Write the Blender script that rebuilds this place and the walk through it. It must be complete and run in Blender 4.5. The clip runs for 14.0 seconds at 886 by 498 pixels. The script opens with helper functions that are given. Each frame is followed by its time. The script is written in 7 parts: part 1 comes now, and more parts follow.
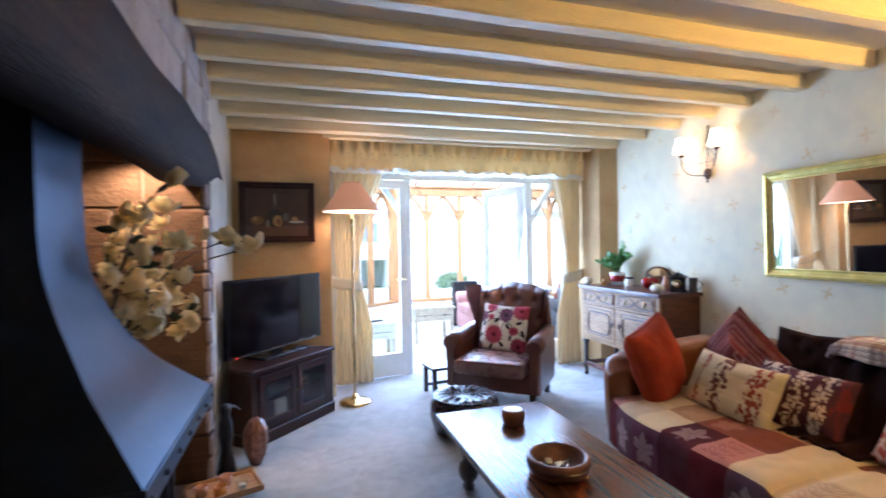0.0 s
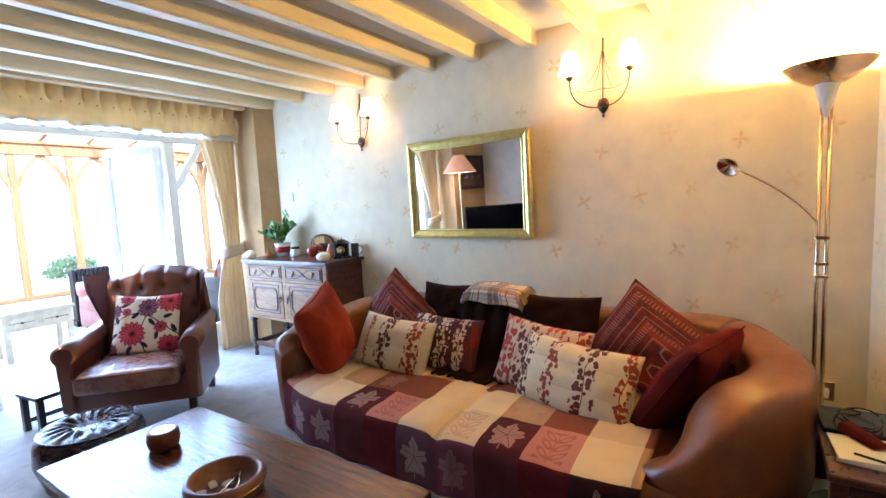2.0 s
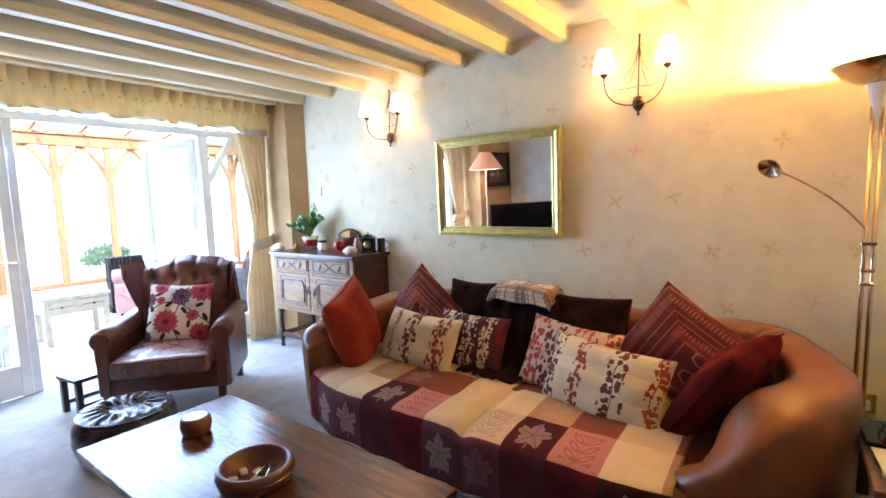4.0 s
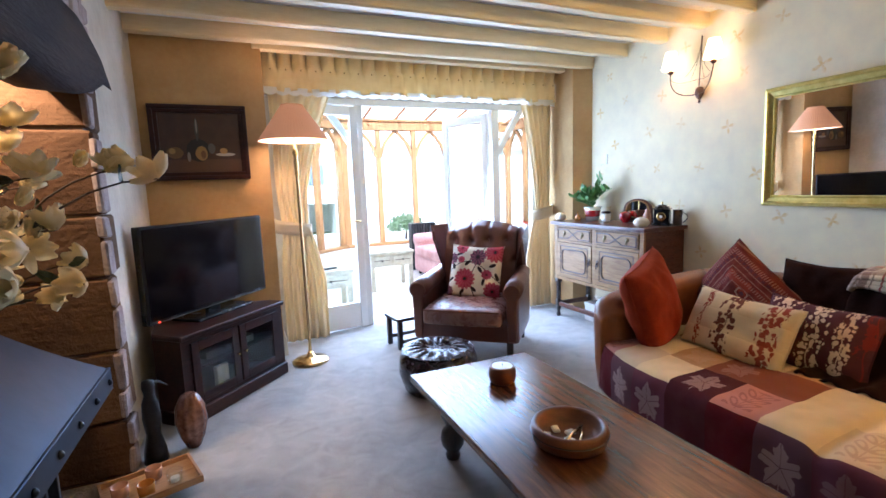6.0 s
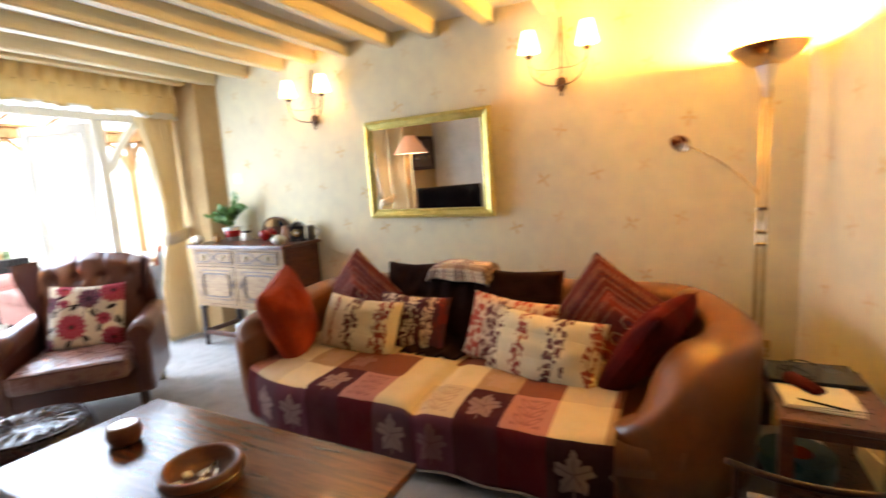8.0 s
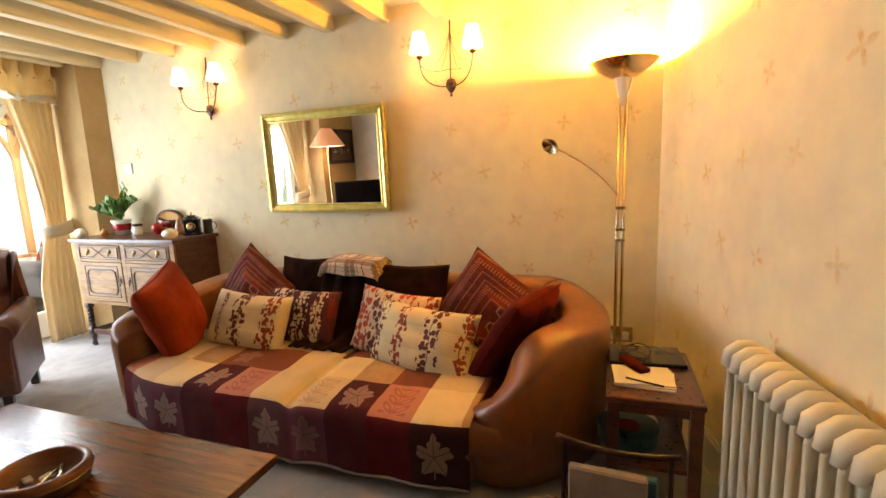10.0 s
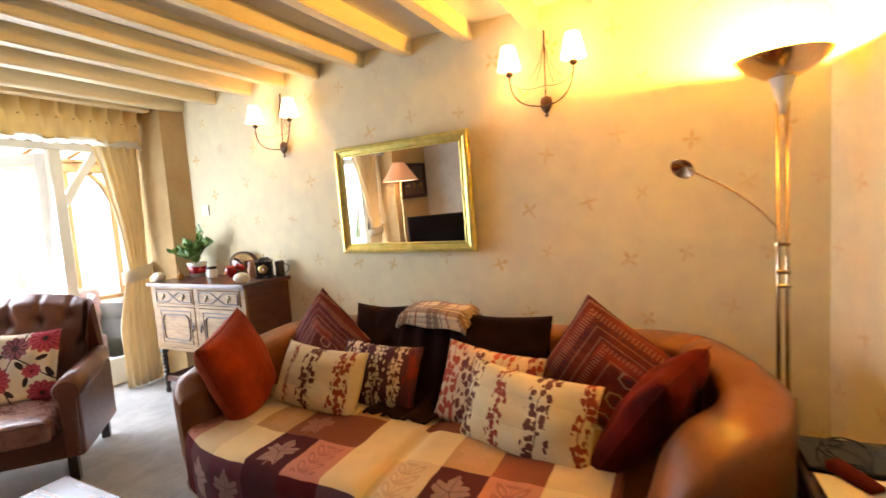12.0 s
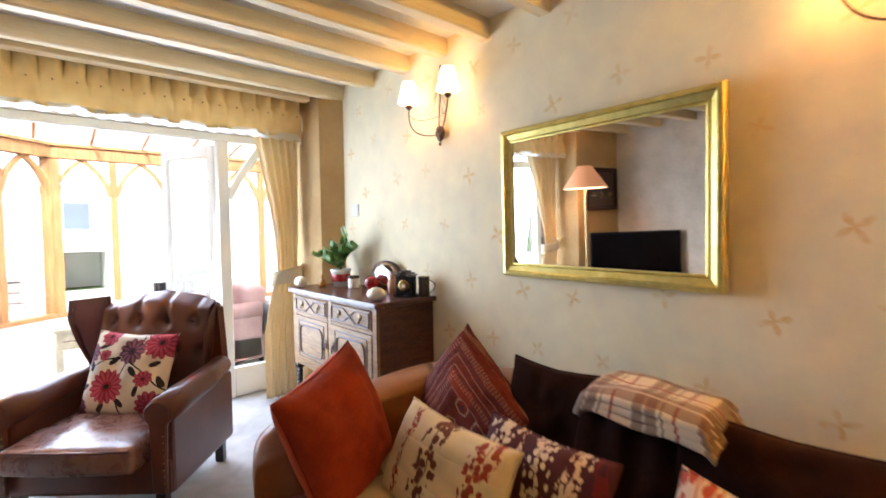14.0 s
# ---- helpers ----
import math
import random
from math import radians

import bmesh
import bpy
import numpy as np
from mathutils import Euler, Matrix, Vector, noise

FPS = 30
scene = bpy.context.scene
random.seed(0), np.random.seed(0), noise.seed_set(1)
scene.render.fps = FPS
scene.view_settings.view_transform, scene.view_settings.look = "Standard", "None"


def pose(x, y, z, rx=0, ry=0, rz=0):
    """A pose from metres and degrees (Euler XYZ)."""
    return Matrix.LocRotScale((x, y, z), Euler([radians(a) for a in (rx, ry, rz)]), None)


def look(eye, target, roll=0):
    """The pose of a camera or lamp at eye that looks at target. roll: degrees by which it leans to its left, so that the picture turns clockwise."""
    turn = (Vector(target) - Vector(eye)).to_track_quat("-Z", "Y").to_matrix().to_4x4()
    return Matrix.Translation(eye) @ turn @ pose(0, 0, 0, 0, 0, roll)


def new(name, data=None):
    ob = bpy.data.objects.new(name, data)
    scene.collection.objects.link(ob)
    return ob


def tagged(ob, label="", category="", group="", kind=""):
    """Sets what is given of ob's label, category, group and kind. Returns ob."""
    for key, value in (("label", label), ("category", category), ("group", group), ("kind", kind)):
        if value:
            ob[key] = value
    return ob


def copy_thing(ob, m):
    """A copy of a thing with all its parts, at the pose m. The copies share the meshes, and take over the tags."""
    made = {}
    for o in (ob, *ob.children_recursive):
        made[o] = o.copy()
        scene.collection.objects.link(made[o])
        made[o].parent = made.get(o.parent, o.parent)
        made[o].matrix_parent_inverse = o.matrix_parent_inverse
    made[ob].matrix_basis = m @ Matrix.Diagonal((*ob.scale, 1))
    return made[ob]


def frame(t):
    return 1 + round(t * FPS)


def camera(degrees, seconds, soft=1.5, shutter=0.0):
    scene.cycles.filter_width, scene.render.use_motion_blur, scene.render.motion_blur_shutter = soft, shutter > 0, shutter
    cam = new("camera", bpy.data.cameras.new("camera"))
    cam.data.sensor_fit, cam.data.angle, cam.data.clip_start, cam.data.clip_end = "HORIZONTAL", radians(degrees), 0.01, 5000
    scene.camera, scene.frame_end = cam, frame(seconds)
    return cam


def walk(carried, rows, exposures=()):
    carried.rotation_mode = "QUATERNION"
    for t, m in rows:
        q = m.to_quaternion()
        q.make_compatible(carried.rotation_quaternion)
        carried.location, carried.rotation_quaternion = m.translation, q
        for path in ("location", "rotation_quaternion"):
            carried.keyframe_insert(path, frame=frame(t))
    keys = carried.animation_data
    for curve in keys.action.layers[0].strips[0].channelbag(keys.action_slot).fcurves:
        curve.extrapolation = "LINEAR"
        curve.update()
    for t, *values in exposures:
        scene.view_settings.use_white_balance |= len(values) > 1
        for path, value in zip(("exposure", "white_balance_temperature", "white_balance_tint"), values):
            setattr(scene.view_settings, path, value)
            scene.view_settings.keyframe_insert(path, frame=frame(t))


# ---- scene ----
cam = camera(86.6, 14.0, shutter=0.5)
ROWS = [
    (0, 0.074, 0.046, 1.356, 89.48, 0.91, -17.15),
    (0.5, 0.144, 0.135, 1.353, 88.02, 1.35, -26.17),
    (1, 0.205, 0.184, 1.360, 85.88, 1.32, -35.56),
    (1.5, 0.255, 0.223, 1.332, 84.49, 1.53, -46.82),
    (2, 0.271, 0.280, 1.368, 84.25, 2.77, -56.41),
    (4.5, 0.239, 0.334, 1.371, 83.59, 0.71, -50.99),
    (5, 0.202, 0.414, 1.348, 83.23, -0.06, -40.08),
    (5.5, 0.156, 0.492, 1.309, 82.79, 0.78, -29.57),
    (6, 0.118, 0.568, 1.290, 82.42, 2.09, -23.48),
    (6.5, 0.113, 0.617, 1.286, 82.75, 2.63, -23.55),
    (7, 0.155, 0.628, 1.293, 83.77, 3.30, -31.78),
    (7.5, 0.183, 0.560, 1.295, 83.15, 3.38, -48.01),
    (8, 0.201, 0.386, 1.345, 81.86, 3.34, -63.26),
    (8.5, 0.215, 0.293, 1.345, 82.79, 3.58, -71.14),
    (11, 0.348, 0.034, 1.348, 80.18, 1.73, -69.54),
    (11.5, 0.508, 0.194, 1.350, 83.56, 3.38, -65.81),
    (12, 0.610, 0.387, 1.368, 85.00, 3.86, -62.74),
    (12.5, 0.789, 0.528, 1.343, 85.16, 2.63, -57.47),
    (13, 0.968, 0.666, 1.343, 87.04, 1.41, -54.61),
    (13.5, 1.153, 0.818, 1.322, 85.96, 1.23, -48.94),
    (14, 1.416, 0.970, 1.332, 87.62, 0.76, -41.67),
]
LIGHT = [(0, 1.17, 4850, 13), (1, 1.16, 4950, 14), (2, 1.29, 4950, 12), (4.5, 1.26, 5200, 12), (5.5, 1.14, 5200, 13), (6.5, 1.12, 5300, 13), (7, 1.16, 5500, 13), (7.5, 1.26, 5900, 11), (8.5, 1.30, 7100, 12), (11, 1.28, 7800, 14), (12.5, 1.26, 6900, 15), (14, 1.18, 6400, 15)]
walk(cam, [(t, pose(*p)) for t, *p in ROWS], LIGHT)

# ---- world and light ----
world = bpy.data.worlds.new("world")
scene.world = world
world.use_nodes = True
_bg = world.node_tree.nodes["Background"]
_sky = world.node_tree.nodes.new("ShaderNodeTexSky")
_sky.sky_type, _sky.sun_disc = "NISHITA", False
_sky.sun_elevation, _sky.sun_rotation = radians(43), radians(198)
world.node_tree.links.new(_sky.outputs[0], _bg.inputs[0])
_bg.inputs[1].default_value = 0.15
sun = new("sun", bpy.data.lights.new("sun", "SUN"))
sun.data.energy, sun.data.angle, sun.data.color = 5.0, radians(10), (1.0, 0.96, 0.9)
sun.matrix_world = look((-3.0, -6.0, 14.0), (2.0, 9.0, 0.0))
WARM = (1.0, 0.50, 0.12)


def area(name, loc, target, sx, sy, watts, color):
    lamp = bpy.data.lights.new(name, "AREA")
    lamp.shape, lamp.size, lamp.size_y, lamp.energy, lamp.color = "RECTANGLE", sx, sy, watts, color
    ob = new(name, lamp)
    ob.matrix_world = look(loc, target)
    return ob


def bulb(name, loc, watts, color=WARM, size=0.025):
    lamp = bpy.data.lights.new(name, "POINT")
    lamp.energy, lamp.color, lamp.shadow_soft_size = watts, color, size
    ob = new(name, lamp)
    ob.location = loc
    return ob


area("daylight_doors", (1.75, 5.0, 1.15), (1.75, 3.0, 0.75), 2.3, 1.9, 70, (0.60, 0.76, 1.0))


# ---- materials ----
class V:
    """A value in a node tree, with arithmetic."""

    def __init__(self, nt, out):
        self.nt, self.out = nt, out

    def _m(self, op, *others):
        n = self.nt.nodes.new("ShaderNodeMath")
        n.operation = op
        for i, o in enumerate((self, *others)):
            if isinstance(o, V):
                self.nt.links.new(o.out, n.inputs[i])
            else:
                n.inputs[i].default_value = o
        return V(self.nt, n.outputs[0])

    def __add__(self, o): return self._m("ADD", o)
    def __sub__(self, o): return self._m("SUBTRACT", o)
    def __mul__(self, o): return self._m("MULTIPLY", o)
    def __truediv__(self, o): return self._m("DIVIDE", o)
    def lt(self, o): return self._m("LESS_THAN", o)
    def gt(self, o): return self._m("GREATER_THAN", o)
    def mx(self, o): return self._m("MAXIMUM", o)
    def mn(self, o): return self._m("MINIMUM", o)
    def ab(self): return self._m("ABSOLUTE")
    def fl(self): return self._m("FLOOR")
    def fr(self): return self._m("FRACT")
    def sin(self): return self._m("SINE")
    def cos(self): return self._m("COSINE")
    def sqrt(self): return self._m("SQRT")
    def atan(self, o): return self._m("ARCTAN2", o)
    def ping(self, o): return self._m("PINGPONG", o)


class Mat:
    def __init__(self, name, rough=0.5, metal=0.0, coat=0.0, sheen=0.0, coords="Object"):
        self.m = bpy.data.materials.new(name)
        self.m.use_nodes = True
        self.nt = self.m.node_tree
        self.b = self.nt.nodes["Principled BSDF"]
        self.b.inputs["Roughness"].default_value = rough
        self.b.inputs["Metallic"].default_value = metal
        self.b.inputs["Coat Weight"].default_value = coat
        self.b.inputs["Sheen Weight"].default_value = sheen
        self.tc = self.nt.nodes.new("ShaderNodeTexCoord")
        self.co = self.tc.outputs[coords]

    def xyz(self, src=None):
        n = self.nt.nodes.new("ShaderNodeSeparateXYZ")
        self.nt.links.new(src or self.co, n.inputs[0])
        return [V(self.nt, o) for o in n.outputs]

    def noise(self, scale, detail=3.0, stretch=None, rough=0.55, distort=0.0):
        src = self.co
        if stretch:
            mp = self.nt.nodes.new("ShaderNodeMapping")
            mp.inputs["Scale"].default_value = stretch
            self.nt.links.new(src, mp.inputs[0])
            src = mp.outputs[0]
        n = self.nt.nodes.new("ShaderNodeTexNoise")
        n.inputs["Scale"].default_value, n.inputs["Detail"].default_value = scale, detail
        n.inputs["Roughness"].default_value, n.inputs["Distortion"].default_value = rough, distort
        self.nt.links.new(src, n.inputs["Vector"])
        return V(self.nt, n.outputs[0])

    def white(self, *vals):
        c = self.nt.nodes.new("ShaderNodeCombineXYZ")
        for i, v in enumerate(vals):
            self.nt.links.new(v.out, c.inputs[i])
        n = self.nt.nodes.new("ShaderNodeTexWhiteNoise")
        self.nt.links.new(c.outputs[0], n.inputs["Vector"])
        return V(self.nt, n.outputs["Value"])

    def random(self):
        n = self.nt.nodes.new("ShaderNodeObjectInfo")
        return V(self.nt, n.outputs["Random"])

    def ramp(self, v, stops, kind="LINEAR"):
        n = self.nt.nodes.new("ShaderNodeValToRGB")
        n.color_ramp.interpolation = kind
        while len(n.color_ramp.elements) < len(stops):
            n.color_ramp.elements.new(0.5)
        for e, (p, c) in zip(n.color_ramp.elements, stops):
            e.position, e.color = p, (*c, 1)
        self.nt.links.new(v.out, n.inputs[0])
        return n.outputs[0]

    def mix(self, f, a, b, kind="MIX"):
        n = self.nt.nodes.new("ShaderNodeMix")
        n.data_type, n.blend_type = "RGBA", kind
        if isinstance(f, V):
            self.nt.links.new(f.out, n.inputs["Factor"])
        else:
            n.inputs["Factor"].default_value = f
        for key, c in (("A", a), ("B", b)):
            sock = [s for s in n.inputs if s.name == key and s.type == "RGBA"][0]
            if isinstance(c, tuple):
                sock.default_value = (*c, 1)
            else:
                self.nt.links.new(c, sock)
        return [s for s in n.outputs if s.type == "RGBA"][0]

    def color(self, c):
        if isinstance(c, tuple):
            self.b.inputs["Base Color"].default_value = (*c, 1)
        else:
            self.nt.links.new(c, self.b.inputs["Base Color"])
        return self

    def bump(self, v, strength=0.3, distance=0.01):
        n = self.nt.nodes.new("ShaderNodeBump")
        n.inputs["Strength"].default_value, n.inputs["Distance"].default_value = strength, distance
        self.nt.links.new(v.out, n.inputs["Height"])
        self.nt.links.new(n.outputs[0], self.b.inputs["Normal"])
        return self

    def roughness(self, v, lo, hi):
        self.nt.links.new((v * (hi - lo) + lo).out, self.b.inputs["Roughness"])
        return self

    def glow(self, color, strength):
        self.b.inputs["Emission Color"].default_value = (*color, 1)
        self.b.inputs["Emission Strength"].default_value = strength
        return self


def plain(name, a, b, rough=0.5, scale=6.0, metal=0.0, bump=0.15, fine=60.0, coat=0.0, sheen=0.0, stretch=None, dist=0.004):
    """A surface whose colour wanders between a and b, with fine relief."""
    m = Mat(name, rough, metal, coat, sheen)
    big, small = m.noise(scale, 4.0, stretch), m.noise(fine, 3.0, stretch)
    m.color(m.mix((big * 0.75 + small * 0.25 - 0.32) * 2.6, a, b))
    m.roughness(big, max(rough - 0.1, 0.03), min(rough + 0.1, 1.0))
    m.bump(small + big * 0.5, bump, dist)
    return m.m


def wood(name, a, b, rough=0.35, stretch=(1.2, 14.0, 14.0), coat=0.2, scale=3.0):
    """Grain that runs along x unless stretch says otherwise."""
    m = Mat(name, rough, 0.0, coat)
    g, f = m.noise(scale, 6.0, stretch, 0.65, 0.6), m.noise(scale * 9, 3.0, stretch)
    tone = m.random() * 0.12
    m.color(m.mix((g - 0.36) * 2.8 + (f - 0.5) * 0.5 + tone, a, b))
    m.roughness(f, rough - 0.08, rough + 0.12).bump(f + g, 0.12, 0.002)
    return m.m


def leather(name, a, b, rough=0.36):
    m = Mat(name, rough, 0.0, 0.15)
    big = m.noise(3.5, 4.0)
    cell = m.nt.nodes.new("ShaderNodeTexVoronoi")
    cell.inputs["Scale"].default_value = 260
    m.nt.links.new(m.co, cell.inputs["Vector"])
    crease = m.noise(14, 5.0, None, 0.7, 1.2)
    m.color(m.mix((big * 0.7 + crease * 0.3 - 0.33) * 2.6, a, b))
    m.roughness(crease, rough - 0.12, rough + 0.16).bump(V(m.nt, cell.outputs[0]) * 0.25 + crease * 1.5, 0.28, 0.004)
    return m.m


def wallpaper(name, a, b, motif, axis):
    """Sponged paper with scattered four-leaved sprigs; axis: the world axis that runs along the wall."""
    m = Mat(name, 0.75, coords="Object")
    x, y, z = m.xyz()
    u = x if axis == 0 else y
    w, h = 0.36, 0.30
    row = (z / h).fl()
    uu = u / w + (row * 0.5).fr()
    col = uu.fl()
    r1, r2 = m.white(col, row), m.white(row, col)
    cx, cz = (uu.fr() - 0.5) * w + (r1 - 0.5) * 0.12, ((z / h).fr() - 0.5) * h + (r2 - 0.5) * 0.1
    ang, rad = cz.atan(cx) + r1 * 1.4, (cx * cx + cz * cz).sqrt()
    petal = (ang * 2.0).sin().ab()
    edge = (petal * petal * (r1 * 0.014 + 0.036) + 0.006) + (m.noise(34, 3.0) - 0.5) * 0.040
    mask = ((edge - rad) * 60.0 + 0.35).mx(0.0).mn(1.0) * (r2 * 0.55 + 0.42) * ((m.noise(30, 4.0) - 0.28) * 2.8).mx(0.0).mn(1.3)
    big, mid, fine = m.noise(1.1, 3.0), m.noise(9.0, 5.0), m.noise(140.0, 2.0)
    base = m.mix((big * 0.5 + mid * 0.5 - 0.32) * 2.6, a, b)
    m.color(m.mix(mask, base, motif))
    m.bump(fine + mask * 0.6, 0.12, 0.002)
    return m.m


def cloth(name, *args, **kw):
    """Thin cloth that lets some of the light from behind through."""
    m = plain(name, *args, **kw)
    nt = m.node_tree
    thin, mixer = nt.nodes.new("ShaderNodeBsdfTranslucent"), nt.nodes.new("ShaderNodeMixShader")
    thin.inputs[0].default_value = (*args[1], 1)
    mixer.inputs[0].default_value = 0.28
    nt.links.new(nt.nodes["Principled BSDF"].outputs[0], mixer.inputs[1])
    nt.links.new(thin.outputs[0], mixer.inputs[2])
    nt.links.new(mixer.outputs[0], nt.nodes["Material Output"].inputs[0])
    return m


M_WALL_E = wallpaper("wallpaper_east", (0.67, 0.585, 0.41), (0.82, 0.72, 0.46), (0.64, 0.41, 0.13), 1)
M_WALL_S = wallpaper("wallpaper_south", (0.67, 0.585, 0.41), (0.82, 0.72, 0.46), (0.64, 0.41, 0.14), 0)
M_WALL_N = plain("sponged_ochre_wall", (0.40, 0.25, 0.105), (0.53, 0.36, 0.17), 0.75, 3.0, fine=30)
M_PLASTER = plain("old_white_plaster", (0.44, 0.39, 0.31), (0.60, 0.54, 0.45), 0.8, 4.0, bump=0.5, fine=24, dist=0.01)
M_CEIL = plain("ceiling_paint", (0.62, 0.60, 0.57), (0.72, 0.69, 0.66), 0.85, 3.0, bump=0.3, fine=30)
M_BEAM = plain("cream_painted_beam", (0.62, 0.49, 0.28), (0.74, 0.61, 0.38), 0.6, 5.0, bump=0.45, fine=40, stretch=(0.5, 4, 4))
M_WHITE = plain("white_gloss_paint", (0.74, 0.73, 0.70), (0.84, 0.83, 0.80), 0.35, 3.0, bump=0.05)
M_SKIRT = plain("cream_skirting_paint", (0.68, 0.60, 0.44), (0.76, 0.69, 0.54), 0.4, 3.0, bump=0.05)
M_OAK = wood("conservatory_oak", (0.33, 0.15, 0.055), (0.48, 0.26, 0.105), 0.5, (14, 14, 1.2), 0.0)
M_OLDBEAM = plain("dark_old_oak", (0.018, 0.012, 0.010), (0.055, 0.037, 0.030), 0.85, 3.0, bump=0.45, fine=22, stretch=(6, 0.7, 6), dist=0.02)
M_COVER = plain("grey_stone", (0.25, 0.21, 0.20), (0.40, 0.34, 0.32), 0.9, 9.0, bump=0.9, fine=50, dist=0.012)
M_QUOIN = plain("mauve_grey_stone", (0.20, 0.15, 0.14), (0.36, 0.29, 0.28), 0.9, 9.0, bump=0.9, fine=40, dist=0.012)


def stone_material():
    m = Mat("brown_sandstone", 0.9)
    tone, big, fine, bed = m.random(), m.noise(3.0, 4.0), m.noise(45.0, 5.0), m.noise(6.0, 4.0, (1, 1, 9))
    c = m.mix((big * 0.6 + bed * 0.4 - 0.3) * 2.4, (0.048, 0.024, 0.012), (0.120, 0.064, 0.034))
    c = m.mix(tone * 0.4, c, (0.19, 0.11, 0.055))
    m.color(c).bump(fine * 1.4 + bed * 0.5 + big * 1.5, 0.6, 0.012)
    return m.m


M_STONE = stone_material()
M_MORTAR = plain("lime_mortar", (0.14, 0.085, 0.055), (0.22, 0.15, 0.10), 0.95, 12.0, bump=0.8, fine=80)


def carpet_material():
    m = Mat("pale_carpet", 0.95, sheen=0.25)
    big, mid, fine = m.noise(1.3, 3.0), m.noise(7.0, 4.0, None, 0.6, 0.8), m.noise(260.0, 2.0)
    c = m.mix((big * 0.4 + mid * 0.6 - 0.34) * 2.6, (0.24, 0.225, 0.21), (0.48, 0.46, 0.44))
    m.color(m.mix(fine * 0.35, c, (0.56, 0.54, 0.52))).bump(fine * 1.0 + mid * 2.0, 0.7, 0.006)
    return m.m


M_CARPET = carpet_material()
M_MAHOG = wood("dark_mahogany", (0.012, 0.002, 0.0015), (0.042, 0.009, 0.005), 0.32, (2, 12, 12), 0.1)
M_TABLE = wood("brown_table_wood", (0.062, 0.019, 0.006), (0.150, 0.050, 0.015), 0.20, (12, 1.0, 12), 0.08)
M_DARKWOOD = wood("dark_stained_leg", (0.014, 0.007, 0.004), (0.05, 0.022, 0.012), 0.3, (12, 12, 1.5), 0.3)
M_SIDEB = wood("limed_oak_front", (0.19, 0.095, 0.032), (0.37, 0.215, 0.080), 0.45, (10, 1.6, 10), 0.0)
M_SIDED = wood("red_brown_oak", (0.050, 0.011, 0.005), (0.115, 0.030, 0.012), 0.28, (2, 2, 10), 0.2)
M_BOWL = wood("turned_wood", (0.10, 0.030, 0.010), (0.21, 0.075, 0.026), 0.42, (3, 3, 9), 0.1)
M_INLAY = plain("dark_moulding", (0.05, 0.03, 0.02), (0.10, 0.06, 0.04), 0.4)
M_BRASS = plain("worn_brass", (0.62, 0.44, 0.18), (0.80, 0.62, 0.30), 0.22, 9.0, 1.0, 0.05)
M_DULLBRASS = plain("dull_brass", (0.20, 0.14, 0.06), (0.34, 0.25, 0.12), 0.45, 9.0, 0.8, 0.05)
M_GILT = plain("gilt_frame", (0.52, 0.41, 0.10), (0.74, 0.62, 0.22), 0.36, 22.0, 0.85, 0.25)
M_IRON = plain("dark_bronze_iron", (0.05, 0.028, 0.018), (0.12, 0.07, 0.045), 0.4, 14.0, 0.8, 0.3)
M_BLACK = plain("black_iron", (0.010, 0.010, 0.012), (0.03, 0.03, 0.034), 0.45, 10.0, 0.4, 0.3)
M_CHROME = plain("satin_gold_metal", (0.60, 0.46, 0.30), (0.75, 0.60, 0.42), 0.18, 9.0, 1.0, 0.03)
M_HOOD = plain("pewter_steel_hood", (0.018, 0.020, 0.028), (0.038, 0.043, 0.058), 0.36, 3.0, 0.7, 0.08, fine=20)
M_RAD = plain("cream_radiator_enamel", (0.74, 0.65, 0.48), (0.82, 0.74, 0.58), 0.32, 4.0, bump=0.04)
M_TVBODY = plain("black_plastic", (0.008, 0.008, 0.009), (0.016, 0.016, 0.018), 0.25, 8.0)
M_SCREEN = Mat("tv_screen", 0.13).color((0.002, 0.002, 0.003)).m
M_CREAMT = plain("cream_distressed_paint", (0.52, 0.46, 0.32), (0.76, 0.72, 0.58), 0.55, 14.0, bump=0.3, fine=50)
M_ARM = leather("chestnut_leather", (0.085, 0.022, 0.013), (0.165, 0.052, 0.031), 0.34)
# Paler than M_ARM for wear and for the bright reflection put into its colour.
M_ARMSEAT = leather("worn_sheen_seat_leather", (0.17, 0.075, 0.062), (0.32, 0.18, 0.155), 0.26)
M_POUF = leather("dark_pouffe_leather", (0.016, 0.005, 0.006), (0.045, 0.017, 0.018), 0.24)
M_TAN = leather("tan_sofa_leather", (0.13, 0.034, 0.006), (0.29, 0.090, 0.016), 0.34)
M_RUST = plain("rust_velvet", (0.17, 0.016, 0.004), (0.31, 0.042, 0.011), 0.8, 7.0, sheen=0.06, bump=0.3, fine=90)
M_RED = plain("deep_red_velvet", (0.028, 0.0015, 0.001), (0.095, 0.005, 0.003), 0.95, 7.0, sheen=0.0, bump=0.3, fine=90)
M_DARKFAB = plain("chocolate_velvet", (0.009, 0.003, 0.002), (0.022, 0.008, 0.005), 0.95, 6.0, bump=0.4, fine=90)
M_CURTAIN = cloth("cream_curtain_cloth", (0.77, 0.62, 0.37), (0.87, 0.74, 0.50), 0.85, 5.0, bump=0.25, fine=160, sheen=0.2)
M_PELMET = cloth("pelmet_check_cloth", (0.80, 0.61, 0.30), (0.90, 0.75, 0.45), 0.85, 5.0, bump=0.35, fine=110, sheen=0.2, stretch=(1, 1, 2.6))
M_TIEBACK = cloth("pale_tieback_cloth", (0.66, 0.58, 0.42), (0.78, 0.70, 0.55), 0.8, 5.0, bump=0.2, fine=160)
